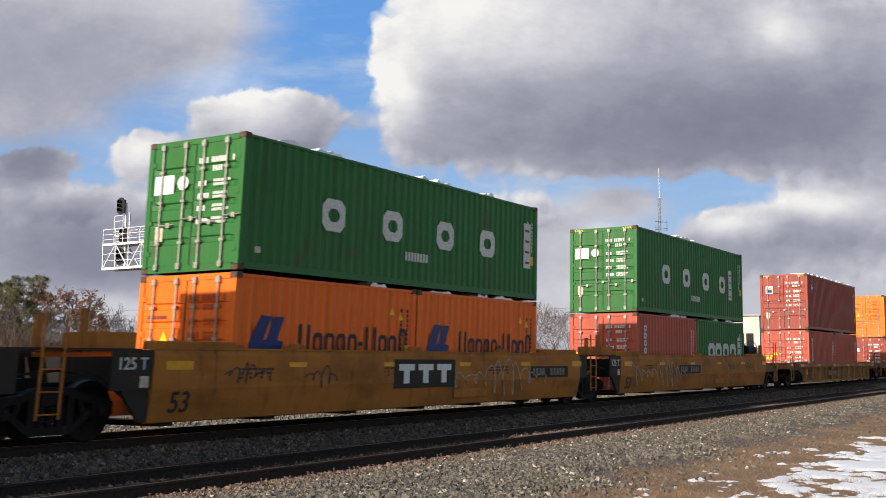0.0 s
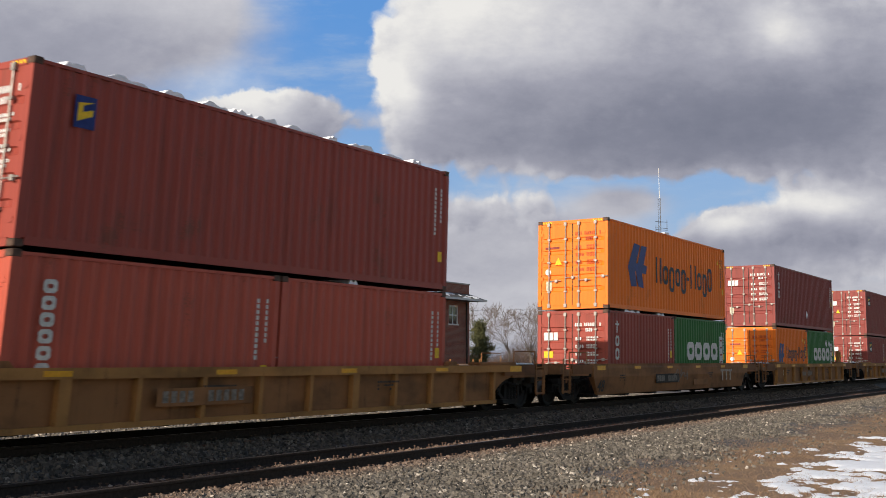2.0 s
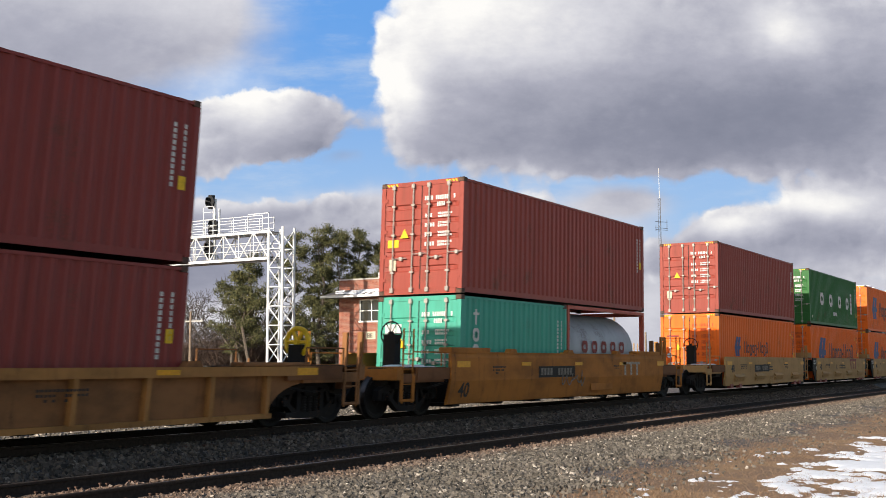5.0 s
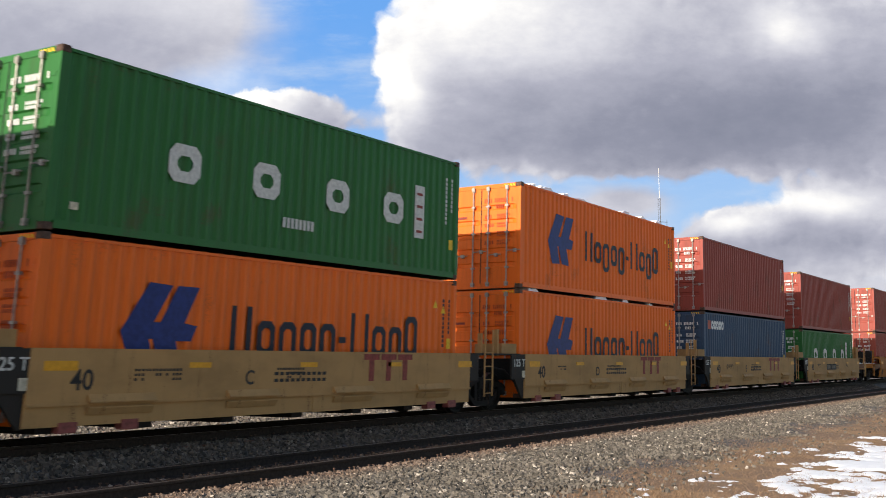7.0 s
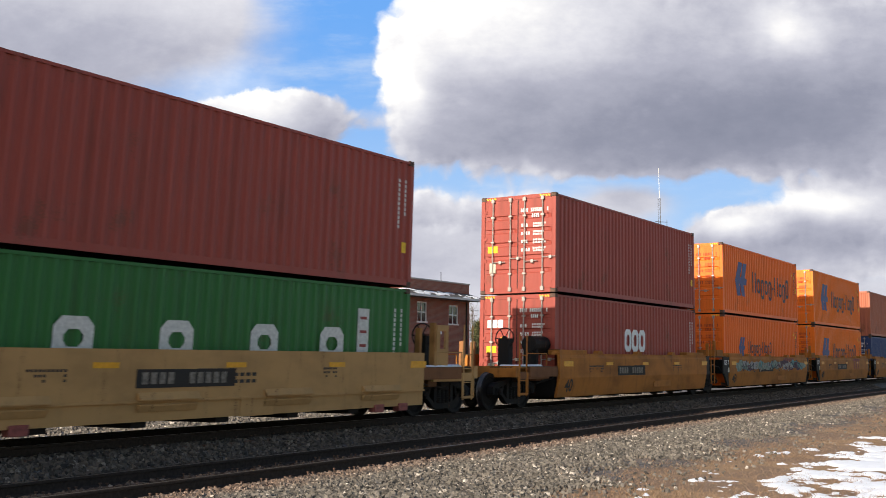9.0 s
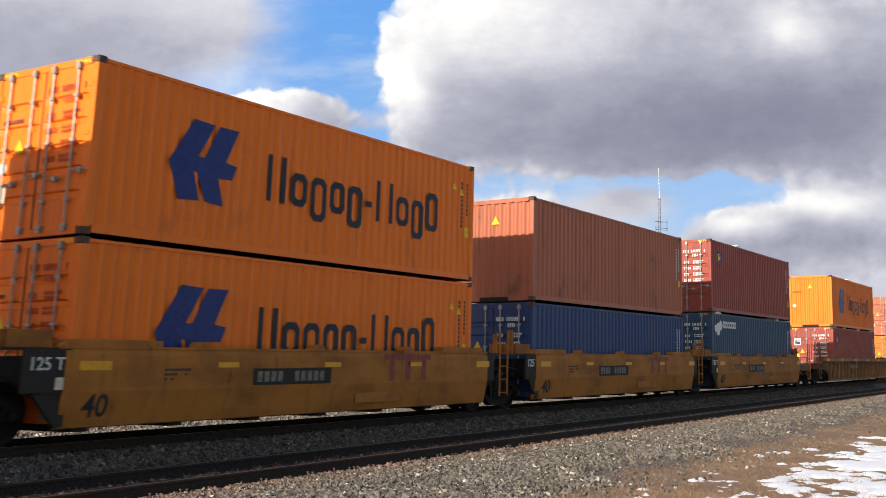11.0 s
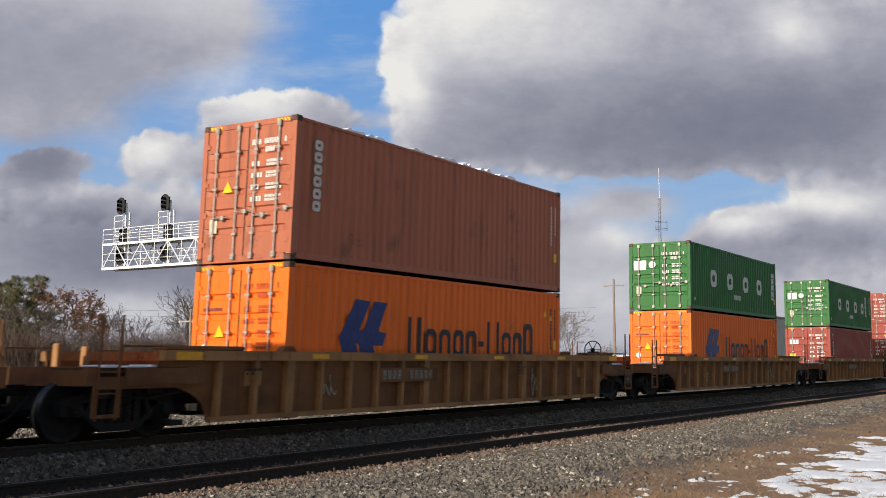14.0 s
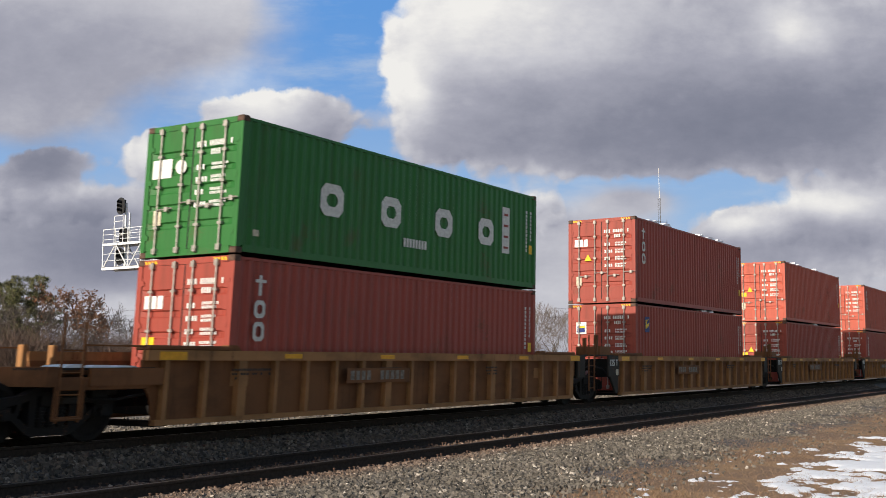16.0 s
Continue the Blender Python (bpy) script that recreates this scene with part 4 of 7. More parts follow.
def style_topname(c, L, H, rnd):
    y = -W2 + 0.006
    blocks(c, [(0.90 + i * 0.32, 2.22, 0.29, 0.34) for i in range(5)], 0.10, y, WHITE)
    part("red_block", plate(0.34, 0.34), SCARLET, c, "red painted block", at=(0.48, y, 2.22))


def style_horse(c, L, H, rnd):
    y = -W2 + 0.006
    bm = bmesh.new()
    for cx, cz, r in ((0.80, 2.25, 0.26), (1.12, 2.40, 0.20), (0.48, 2.28, 0.15)):
        prism(bm, [(cx + r * (1.2 if i % 3 == 0 else 0.85) * math.cos(i * math.tau / 14), cz + r * math.sin(i * math.tau / 14)) for i in range(14)], "y", y - 0.004, y)
    part("emblem", bm, WHITE, c, "white rounded emblem")
    blocks(c, [(1.42 + i * 0.30, 2.30, 0.27, 0.28) for i in range(6)], 0.07, y, WHITE)


def style_plain(c, L, H, rnd):
    pass


STYLES = {"green": style_green, "green_end": style_green_end, "orange": style_orange, "orange_small": style_orange_small, "tall": style_tall, "tall_long": style_tall_long, "badge": style_badge, "panel": style_panel, "foot": style_foot, "topname": style_topname, "horse": style_horse, "plain": style_plain}


def tank_container():
    """A tank in an open frame, twenty feet long."""
    c = new("tank_container")
    L, H = 6.058, 2.591
    prof = [(0.35, 0.5), (0.42, 0.85), (0.60, 1.04), (0.9, 1.12), (L - 0.9, 1.12), (L - 0.60, 1.04), (L - 0.42, 0.85), (L - 0.35, 0.5)]
    bm = lathe(prof, n=32)
    bmesh.ops.rotate(bm, verts=bm.verts[:], cent=(0, 0, 0), matrix=Matrix.Rotation(radians(-90), 3, "Z"))
    shell = part("tank_shell", bm, TANKGREY, c, "dirty grey tank jacket", at=(0, 0, 1.32))
    for p in shell.data.polygons:
        p.use_smooth = True
    for x in (0.0, L - 0.13):
        bm = bmesh.new()
        for y in (-W2, W2 - 0.13):
            box(bm, x, x + 0.13, y, y + 0.13, 0, H)
        for z in (0.0, H - 0.13):
            box(bm, x + 0.002, x + 0.128, -W2 + 0.13, W2 - 0.13, z, z + 0.13)
        part("end_frame", bm, SCARLET, c, "red steel end frame")
    for y in (-W2, W2 - 0.10):
        part("top_rail", boxes((0.13, L - 0.13, y, y + 0.10, H - 0.10, H)), SCARLET, c)
        part("bottom_rail", boxes((0.13, L - 0.13, y, y + 0.10, 0, 0.12)), SCARLET, c)
    blocks(c, [(1.2 + i * 0.72, 1.22, 0.42, 0.36) for i in range(5)], 0.11, -1.125, LOGO_RED, "red painted block")
    tagged(c, "grey tank container in a red steel frame", "tank container", "containers on the train")
    return c


C40, C20, STD, HC = 12.192, 6.058, 2.591, 2.896
# door end's place along the train, then the lower boxes and the upper box: colour, style, height, doors, snow on the roof
NAMES = {"green_paint": "green", "orange_paint": "orange", "amber_paint": "amber orange", "maroon_paint": "dark maroon", "red_oxide_paint": "red oxide", "brown_paint": "reddish brown",
         "bright_red_paint": "bright red", "slate_blue_paint": "slate blue", "navy_blue_paint": "navy blue", "turquoise_paint": "turquoise"}
MARKS = {"green": "white name blocks", "green_end": "white name blocks", "orange": "a dark blue ship mark", "orange_small": "a small blue ship mark", "tall": "an upright pale name", "tall_long": "a long upright name", "badge": "a blue badge", "panel": "a black name panel",
         "foot": "white blocks low down", "topname": "white name blocks", "horse": "a white emblem", "plain": "plain ribbed sides"}
STACKS = [
    # unseen first stack, added to cast its shadow on the next doors
    (-4.45, [(GREEN, "green", STD)], (GREEN, "green", STD, 0)),
    (15.2, [(ORANGE, "orange", STD), (ORANGE, "orange", STD)], (GREEN, "green_end", STD, 0.6)),
    (34.85, [(SCARLET, "tall_long", STD), (GREEN, "green", STD)], (GREEN, "green", HC, 0.15)),
    (58.7, [(SCARLET, "tall_long", STD), (SCARLET, "plain", STD)], (RED, "badge", HC, 0.7)),
    (80.7, [(RED, "tall", STD), (GREEN, "green", STD)], (YELLOW_ORANGE, "orange", HC, 0.1)),
    (100.6, [(YELLOW_ORANGE, "orange", STD), (GREEN, "green", STD)], (MAROON, "tall", HC, 0)),
    (122.5, [(MAROON, "panel", STD), (MAROON, "panel", STD)], (MAROON, "panel", HC, 0)),
    (144.0, [(TEAL, "tall", STD), "tank"], (RED, "plain", HC, 0)),
    (164.4, [(ORANGE, "orange_small", HC)], (RED, "plain", HC, 0)),
    (179.85, [(ORANGE, "orange", HC)], (GREEN, "green", HC, 0)),
    (195.35, [(ORANGE, "orange", HC)], (ORANGE, "orange", HC, 0.5)),
    (210.8, [(BLUE, "topname", HC)], (RED, "plain", HC, 0)),
    (226.3, [(GREEN, "green", STD)], (RED, "plain", HC, 0)),
    (246.05, [(RED, "foot", HC)], (RED, "plain", HC, 0)),
    (261.8, [(ORANGE, "orange_small", HC)], (ORANGE, "orange", HC, 0)),
    (277.5, [(YELLOW_ORANGE, "orange", HC)], (YELLOW_ORANGE, "orange", HC, 0)),
    (293.05, [(NAVY, "plain", STD)], (BROWN, "plain", HC, 0)),
    (308.7, [(BLUE, "horse", HC)], (RED, "badge", HC, 0.12)),
    (330.35, [(RED, "badge", HC)], (YELLOW_ORANGE, "orange", HC, 0.2)),
    (353.85, [(ORANGE, "orange", HC)], (BROWN, "tall_long", HC, 0.5)),
    (377.45, [(ORANGE, "orange", HC)], (GREEN, "green_end", STD, 0)),
    (400.8, [(RED, "tall", HC)], (GREEN, "green", STD, 0)),
    (420.4, [(RED, "badge", HC)], (RED, "tall", HC, 0.3)),
    (439.9, [(RED, "plain", HC)], (SCARLET, "plain", HC, 0.3)),
    (459.5, [(RED, "tall", HC)], (SCARLET, "tall", HC, 0)),
]
WELL_FLOOR = 0.30


def diamond(c, x, z):
    bm = bmesh.new()
    prism(bm, [(x, z + 0.2), (x + 0.2, z), (x + 0.4, z + 0.2), (x + 0.2, z + 0.4)], "y", -W2 - 0.002, -W2 + 0.004)
    part("placard", bm, WHITE, c, "white diamond placard")


def make_stacks():
    for k, (x, lower, upper) in enumerate(STACKS):
        lh = 0
        for i, spec in enumerate(lower):
            ln = C20 if len(lower) == 2 else C40
            if spec == "tank":
                ob, lh = tank_container(), STD
            else:
                col, style, lh = spec
                text = f"{'short' if ln < 10 else 'long'} {NAMES[col.name]} container with {MARKS[style]}, in well"
                ob = container(ln, lh, col, style, True, 0.18 if upper[3] else 0, text, 40 + k * 3 + i)
            if x == 100.6 and i == 1:
                diamond(ob, 4.0, 1.72)
                diamond(ob, 4.72, 1.72)
            start(ob, x + i * (C20 + 0.076), TRAIN_Z + WELL_FLOOR)
        col, style, h, snow = upper
        doors = not (330 < x < 331 or 293 < x < 294)
        text = f"{NAMES[col.name]} container with {MARKS[style]}, on top" + (", snowy" if snow else "")
        ob = container(C40, h, col, style, doors, snow, text, 140 + k)
        if x == 100.6:
            diamond(ob, 5.95, 0.52)
        start(ob, x, TRAIN_Z + WELL_FLOOR + lh + 0.030)


make_stacks()


# ---- well cars ----
WHEEL_R = 0.48
WHEEL_PROFILE = [(-0.075, 0.10), (-0.075, 0.14), (-0.045, 0.17), (-0.03, 0.36), (-0.065, 0.40), (-0.068, 0.465), (-0.055, 0.480), (0.045, 0.484), (0.060, 0.510), (0.072, 0.505), (0.074, 0.42),
                 (0.035, 0.38), (0.030, 0.17), (0.07, 0.14), (0.07, 0.10)]
SIDE_FRAME = [(-1.18, 0.42), (-1.18, 0.62), (-1.02, 0.70), (-0.55, 0.74), (-0.36, 0.86), (0.36, 0.86), (0.55, 0.74), (1.02, 0.70), (1.18, 0.62), (1.18, 0.42), (0.98, 0.40), (0.94, 0.54),
              (0.78, 0.50), (0.42, 0.20), (0.30, 0.15), (-0.30, 0.15), (-0.42, 0.20), (-0.78, 0.50), (-0.94, 0.54), (-0.98, 0.40)]


def side_frame_shape():
    """Cast truck side: a bow with two slanted windows left open and a spring nest between the columns."""
    bm = bmesh.new()
    for s in (-1, 1):
        prism(bm, [(s * p[0], p[1]) for p in [(1.18, 0.42), (1.18, 0.62), (1.00, 0.71), (0.55, 0.76), (0.34, 0.86), (0.0, 0.86), (0.0, 0.74), (0.32, 0.74), (0.52, 0.65), (0.80, 0.60), (0.94, 0.54), (0.98, 0.40)]], "y", -0.08, 0.08)
        prism(bm, [(s * p[0], p[1]) for p in [(0.92, 0.56), (0.82, 0.585), (0.40, 0.29), (0.0, 0.27), (0.0, 0.15), (0.34, 0.15), (0.46, 0.20)]], "y", -0.075, 0.075)
        prism(bm, [(s * p[0], p[1]) for p in [(0.30, 0.27), (0.42, 0.30), (0.42, 0.72), (0.30, 0.75)]], "y", -0.078, 0.078)
        prism(bm, [(s * p[0], p[1]) for p in [(0.60, 0.42), (0.68, 0.47), (0.60, 0.66), (0.52, 0.66)]], "y", -0.05, 0.05)
        box(bm, s * 0.90 - 0.14, s * 0.90 + 0.14, -0.11, 0.10, 0.40, 0.58)
        tube(bm, (s * 0.90, -0.11, 0.48), (s * 0.90, -0.17, 0.48), 0.085, 0.085, 10)
    return bm


def spring_shape():
    bm = bmesh.new()
    for i in range(6):
        tube(bm, (0, 0, 0.28 + i * 0.05), (0, 0, 0.315 + i * 0.05), 0.085, 0.085, 10)
    tube(bm, (0, 0, 0.27), (0, 0, 0.60), 0.06, 0.06, 8)
    return bm


def truck(car, x):
    """Two wheelsets, side frames and bolster under a car at x."""
    wheel_me = shared("wheel", lambda: lathe(WHEEL_PROFILE, n=30), WHEEL_STEEL)
    if len(wheel_me.materials) < 2:
        wheel_me.materials.append(TREAD)
        for p in wheel_me.polygons:
            rim = sum(math.hypot(wheel_me.vertices[v].co.x, wheel_me.vertices[v].co.z) for v in p.vertices) / len(p.vertices)
            p.material_index = 1 if 0.478 < rim < 0.500 and len(p.vertices) == 4 else 0
    for s in (-1, 1):
        f = part("truck_side_frame", shared("truck_side_frame", side_frame_shape, BLACK_STEEL), BLACK_STEEL, car, at=pose(x, s * 1.0, 0, 0, 0, 0 if s < 0 else 180))
        for dx in (-0.18, 0.0, 0.18):
            part("spring", shared("spring", spring_shape, BLACK_STEEL), BLACK_STEEL, f, at=(dx, -0.02, 0))
        for dx in (-0.90, 0.90):
            part("bearing_cap", shared("bearing_cap", lambda: tubes(((0, -0.17, 0.48), (0, -0.19, 0.48), 0.06)), WHEEL_STEEL), WHEEL_STEEL, f, at=(dx, 0, 0))
    part("bolster", shared("bolster", lambda: soft_box(-0.22, 0.22, -1.1, 1.1, 0.58, 0.80, 0.02), BLACK_STEEL), BLACK_STEEL, car, at=(x, 0, 0))
    part("brake_beam", shared("brake_beam", lambda: boxes((-0.36, -0.30, -0.8, 0.8, 0.38, 0.48), (0.30, 0.36, -0.8, 0.8, 0.38, 0.48)), BLACK_STEEL), BLACK_STEEL, car, at=(x, 0, 0))
    for dx in (-0.90, 0.90):
        axle = part("wheelset", shared("axle", lambda: lathe([(-1.12, 0.07), (-0.82, 0.09), (0.82, 0.09), (1.12, 0.07)], n=10), WHEEL_STEEL), WHEEL_STEEL, car, at=(x + dx, 0, WHEEL_R))
        for s in (-1, 1):
            w = part("wheel", wheel_me, WHEEL_STEEL, axle, at=pose(0, s * 0.775, 0, 0, 0, 0 if s < 0 else 180))
        WHEELSETS.append((axle, x + dx))


def smooth_side(hl, top, cut):
    """A deep smooth side sheet with a crease and a tapered foot; the lower corners are cut back."""
    bm = bmesh.new()
    outer = [(-1.50, top), (-1.535, top - 0.10), (-1.535, 0.80), (-1.43, 0.27), (-1.36, 0.25)]
    inner = [(-1.36, 0.32), (-1.46, 0.80), (-1.44, top)]
    prof = outer + inner
    cols = []
    for x, k in ((-hl, 0), (-hl + cut, 1), (hl - cut, 1), (hl, 0)):
        cols.append([bm.verts.new((x, y, z if k else max(z, 0.80 + (z - 0.80) * (0.0 if cut > 0.3 else 1.0)))) for y, z in prof])
    n = len(prof)
    for a, b in zip(cols, cols[1:]):
        for i in range(n):
            bm.faces.new((a[i], b[i], b[(i + 1) % n], a[(i + 1) % n]))
    bm.faces.new(cols[0])
    bm.faces.new(cols[-1][::-1])
    bmesh.ops.remove_doubles(bm, verts=bm.verts[:], dist=0.001)
    return bm


def flat_side(hl, top):
    bm = boxes((-hl, hl, -1.52, -1.45, 0.62, top), (-hl, hl, -1.50, -1.40, 0.30, 0.62))
    return bm


def rib_sheet(hl, base, top):
    """Side sheet whose ends sweep up in an arch over the trucks."""
    arc = [(base + (hl - base) * (1 - math.cos(math.pi / 2 * i / 7)), 0.26 + 0.60 * math.sin(math.pi / 2 * i / 7)) for i in range(8)]
    pts = [(-base, 0.24), (base, 0.24)] + arc + [(hl, top - 0.16), (-hl, top - 0.16)] + [(-x, z) for x, z in arc[::-1]]
    bm = bmesh.new()
    prism(bm, pts, "y", -1.39, -1.35)
    return bm


def ladder_shape(h0, h1):
    bm = tubes(((-0.2, 0, h0), (-0.2, 0, h1), 0.022), ((0.2, 0, h0), (0.2, 0, h1), 0.022), n=6)
    z = h0 + 0.08
    while z < min(h1, 1.5):
        tube(bm, (-0.2, 0, z), (0.2, 0, z), 0.014, 0.014, 6)
        z += 0.33
    return bm


def brake_wheel_shape(k=1.0):
    bm = bmesh.new()
    n = 20
    for i in range(n):
        a, b = i * math.tau / n, (i + 1) * math.tau / n
        tube(bm, (0, 0.28 * math.cos(a), 0.28 * math.sin(a)), (0, 0.28 * math.cos(b), 0.28 * math.sin(b)), 0.017 * k, 0.017 * k, 6)
    for i in range(6):
        a = i * math.tau / 6
        tube(bm, (0, 0, 0), (0, 0.28 * math.cos(a), 0.28 * math.sin(a)), 0.013 * k, 0.013 * k, 5)
    tube(bm, (-0.06, 0, 0), (0.05, 0, 0), 0.06, 0.06, 10)
    return bm


def scrawl(seed, x0, z0, w, h, loops, width=0.018):
    """A looping sprayed line as thin flat ribbons."""
    rnd = random.Random(seed)
    bm = bmesh.new()
    pts = []
    n = loops * 16
    ph = rnd.uniform(0, 6)
    for i in range(n):
        t = i / n
        a = t * loops * math.tau
        pts.append((x0 + w * t + 0.10 * w / loops * 3 * math.cos(a + ph), z0 + h * 0.5 + h * 0.48 * math.sin(a + 0.6 * math.sin(a * 0.5 + ph)) * (0.6 + 0.4 * math.sin(t * 9 + ph))))
    for a, b in zip(pts, pts[1:]):
        d = Vector((b[0] - a[0], b[1] - a[1]))
        if d.length < 1e-4:
            continue
        nrm = Vector((-d.y, d.x)).normalized() * width
        prism(bm, [(a[0] - nrm.x, a[1] - nrm.y), (b[0] - nrm.x, b[1] - nrm.y), (b[0] + nrm.x, b[1] + nrm.y), (a[0] + nrm.x, a[1] + nrm.y)], "y", -0.003, 0.0)
    return bm


def spray_patch(rnd, x, z, w, h):
    bm = bmesh.new()
    n = 16
    pts = [(x + w * 0.5 * math.cos(i * math.tau / n) * rnd.uniform(0.6, 1.15), z + h * 0.5 * math.sin(i * math.tau / n) * rnd.uniform(0.6, 1.1)) for i in range(n)]
    prism(bm, pts, "y", -0.003, 0.0)
    return bm


SPRAY_GREY = plain("sprayed_pale_line", (0.36, 0.31, 0.24), 0.7, 0.0, 0.35)
SPRAY_DARK = plain("sprayed_dark_line", (0.055, 0.05, 0.06), 0.7)
SPRAYS = [plain("spray_teal", (0.12, 0.26, 0.25), 0.7, 0, 0.4, 5), plain("spray_grey", (0.32, 0.31, 0.29), 0.7, 0, 0.35, 5), plain("spray_purple", (0.10, 0.055, 0.07), 0.7, 0, 0.4, 5),
          plain("spray_sage", (0.22, 0.27, 0.22), 0.7, 0, 0.4, 5)]


def coupler(car, x, s):
    bm = boxes((min(x, x + s * 0.75), max(x, x + s * 0.75), -0.09, 0.09, 0.72, 0.90))
    box(bm, min(x + s * 0.72, x + s * 1.02), max(x + s * 0.72, x + s * 1.02), -0.17, 0.15, 0.68, 0.96)
    part("coupler", bm, BLACK_STEEL, car, "black knuckle coupler")
    bm = bmesh.new()
    last = Vector((x + s * 0.2, -0.35, 0.72))
    for i in range(1, 9):
        t = i / 8
        p = Vector((x + s * (0.2 + 0.85 * t), -0.35 + 0.2 * t, 0.72 - 0.42 * math.sin(t * 2.6)))
        tube(bm, last, p, 0.028, 0.028, 6)
        last = p
    part("air_hose", bm, GASKET, car)


def end_gear(car, x, s, colour, deck_z, tall, seed, brake, ptype):
    """Platform, ladder, stanchions and brake gear at one outer end, s the way it points."""
    rnd = random.Random(seed)
    x0, x1 = min(x, x + s * 2.2), max(x, x + s * 2.2)
    part("end_platform", boxes((x0, x1, -0.62, 0.62, deck_z - 0.22, deck_z - 0.04)), colour, car, "weathered end platform")
    part("end_sill", boxes((min(x + s * 2.0, x + s * 2.2), max(x + s * 2.0, x + s * 2.2), -1.48, 1.48, deck_z - 0.30, deck_z - 0.002)), colour, car)
    part("stub_sill", boxes((min(x - s * 2.2, x + s * 2.15), max(x - s * 2.2, x + s * 2.15), -0.36, 0.36, 0.50, deck_z - 0.23)), BLACK_STEEL, car)
    for y in (-1.40, 0.70):
        part("tread_plate", boxes((x0, x1, y, y + 0.70, deck_z - 0.055, deck_z - 0.02)), CHARCOAL, car)
    for y in (-1.46, 1.46):
        part("ladder", shared(("ladder", tall), lambda: ladder_shape(0.35, tall), colour), colour, car, at=(x + s * 1.75, y, 0))
        part("grab_rail", tubes(((x + s * 0.3, y * 0.98, deck_z), (x + s * 0.3, y * 0.98, deck_z + 0.32), 0.016), ((x + s * 0.3, y * 0.98, deck_z + 0.32), (x + s * 1.5, y * 0.98, deck_z + 0.32), 0.016),
                                ((x + s * 1.5, y * 0.98, deck_z + 0.32), (x + s * 1.5, y * 0.98, deck_z), 0.016), n=6), colour, car)
    if brake and brake != "posts":
        part("brake_wheel", shared("brake_wheel", lambda: brake_wheel_shape(3.2 if brake == "yellow" else 1.0), SIGN_YELLOW if brake == "yellow" else BLACK_STEEL), BLACK_STEEL, car, "spoked hand brake wheel", at=(x + s * 1.1, -0.55, deck_z + (0.74 if ptype in ("smooth", "tan") else 0.45)))
        part("brake_stand", boxes((x + s * 1.1 - 0.10, x + s * 1.1 + 0.16, -0.72, -0.40, deck_z - 0.02, deck_z + (0.72 if ptype in ("smooth", "tan") else 0.40))), BLACK_STEEL, car)
        if brake == "tank":
            part("air_reservoir", tubes(((x - s * 1.05, -0.85, 1.74), (x + s * 0.25, -0.85, 1.74), 0.23), n=14), BLACK_STEEL, car, "black air reservoir", at=(0, 0, 0))
            part("reservoir_bracket", boxes((x + s * 0.10 - 0.06, x + s * 0.10 + 0.06, -1.05, -0.65, deck_z - 0.04, 1.60)), BLACK_STEEL, car)
            part("reservoir_bracket", boxes((x - s * 0.6 - 0.06, x - s * 0.6 + 0.06, -1.40, -0.65, 1.45, 1.60)), BLACK_STEEL, car)
    # flat rusty posts that guide the boxes into the well
    high = {"rib": 0.38, "low_rib": 0.66, "low_smooth": 0.42, "smooth": 0.80, "tan": 1.02}[ptype]
    for y in () if ptype.startswith("low") and brake != "posts" else (-1.08, 1.00) if s > 0 else (1.00,):
        for k in range(2):
            px, h = x + s * (0.12 + 0.62 * k), high * rnd.uniform(0.85, 1.05)
            post = soft_box(px - 0.05, px + 0.05, y - 0.07, y + 0.07, deck_z - 0.05, deck_z + h, 0.012)
            part("guide_post", post, {"rib": CAR_OCHRE, "smooth": CAR_BROWN}.get(ptype, CAR_AMBER), car, "worn ochre guide post")
    if ptype in ("tan", "smooth") and s > 0 and brake != "tank":
        fx = x + s * 1.0
        part("bracket_frame", boxes((fx - 0.26, fx - 0.12, -1.20, -1.14, deck_z - 0.02, deck_z + 0.96), (fx + 0.14, fx + 0.26, -1.20, -1.14, deck_z - 0.02, deck_z + 0.96),
                                    (fx - 0.12, fx + 0.14, -1.20, -1.14, deck_z + 0.82, deck_z + 0.96), (fx - 0.12, fx + 0.14, -1.20, -1.14, deck_z - 0.02, deck_z + 0.40)), colour, car)
    # side rail of the platform between ladder and body, and the hanging step below it
    part("platform_side", soft_box(min(x + s * 0.2, x + s * 2.0), max(x + s * 0.2, x + s * 2.0), -1.47, -1.40, deck_z - 0.36, deck_z - 0.16, 0.012), CAR_RUST if ptype in ("rib", "smooth") else colour, car)
    part("step_stirrup", tubes(((x + s * 1.50, -1.47, 0.40), (x + s * 2.02, -1.47, 0.40), 0.024), ((x + s * 1.50, -1.47, 0.40), (x + s * 1.50, -1.47, deck_z - 0.2), 0.022),
                               ((x + s * 2.02, -1.47, 0.40), (x + s * 2.02, -1.47, deck_z - 0.2), 0.022), n=6), colour, car)
    part("air_pipe", tubes(((x - s * 0.4, -1.32, 0.80), (x + s * 0.7, -1.30, 0.66), 0.024), ((x + s * 0.7, -1.30, 0.66), (x + s * 1.9, -0.9, 0.70), 0.024), n=6), BLACK_STEEL, car)
    part("deck_sheet", boxes((min(x + s * 0.9, x + s * 1.5), max(x + s * 0.9, x + s * 1.5), -0.55, 0.55, deck_z - 0.04, deck_z - 0.015)), TANKGREY if ptype.startswith("low") else BLACK_STEEL, car, "worn deck sheet")
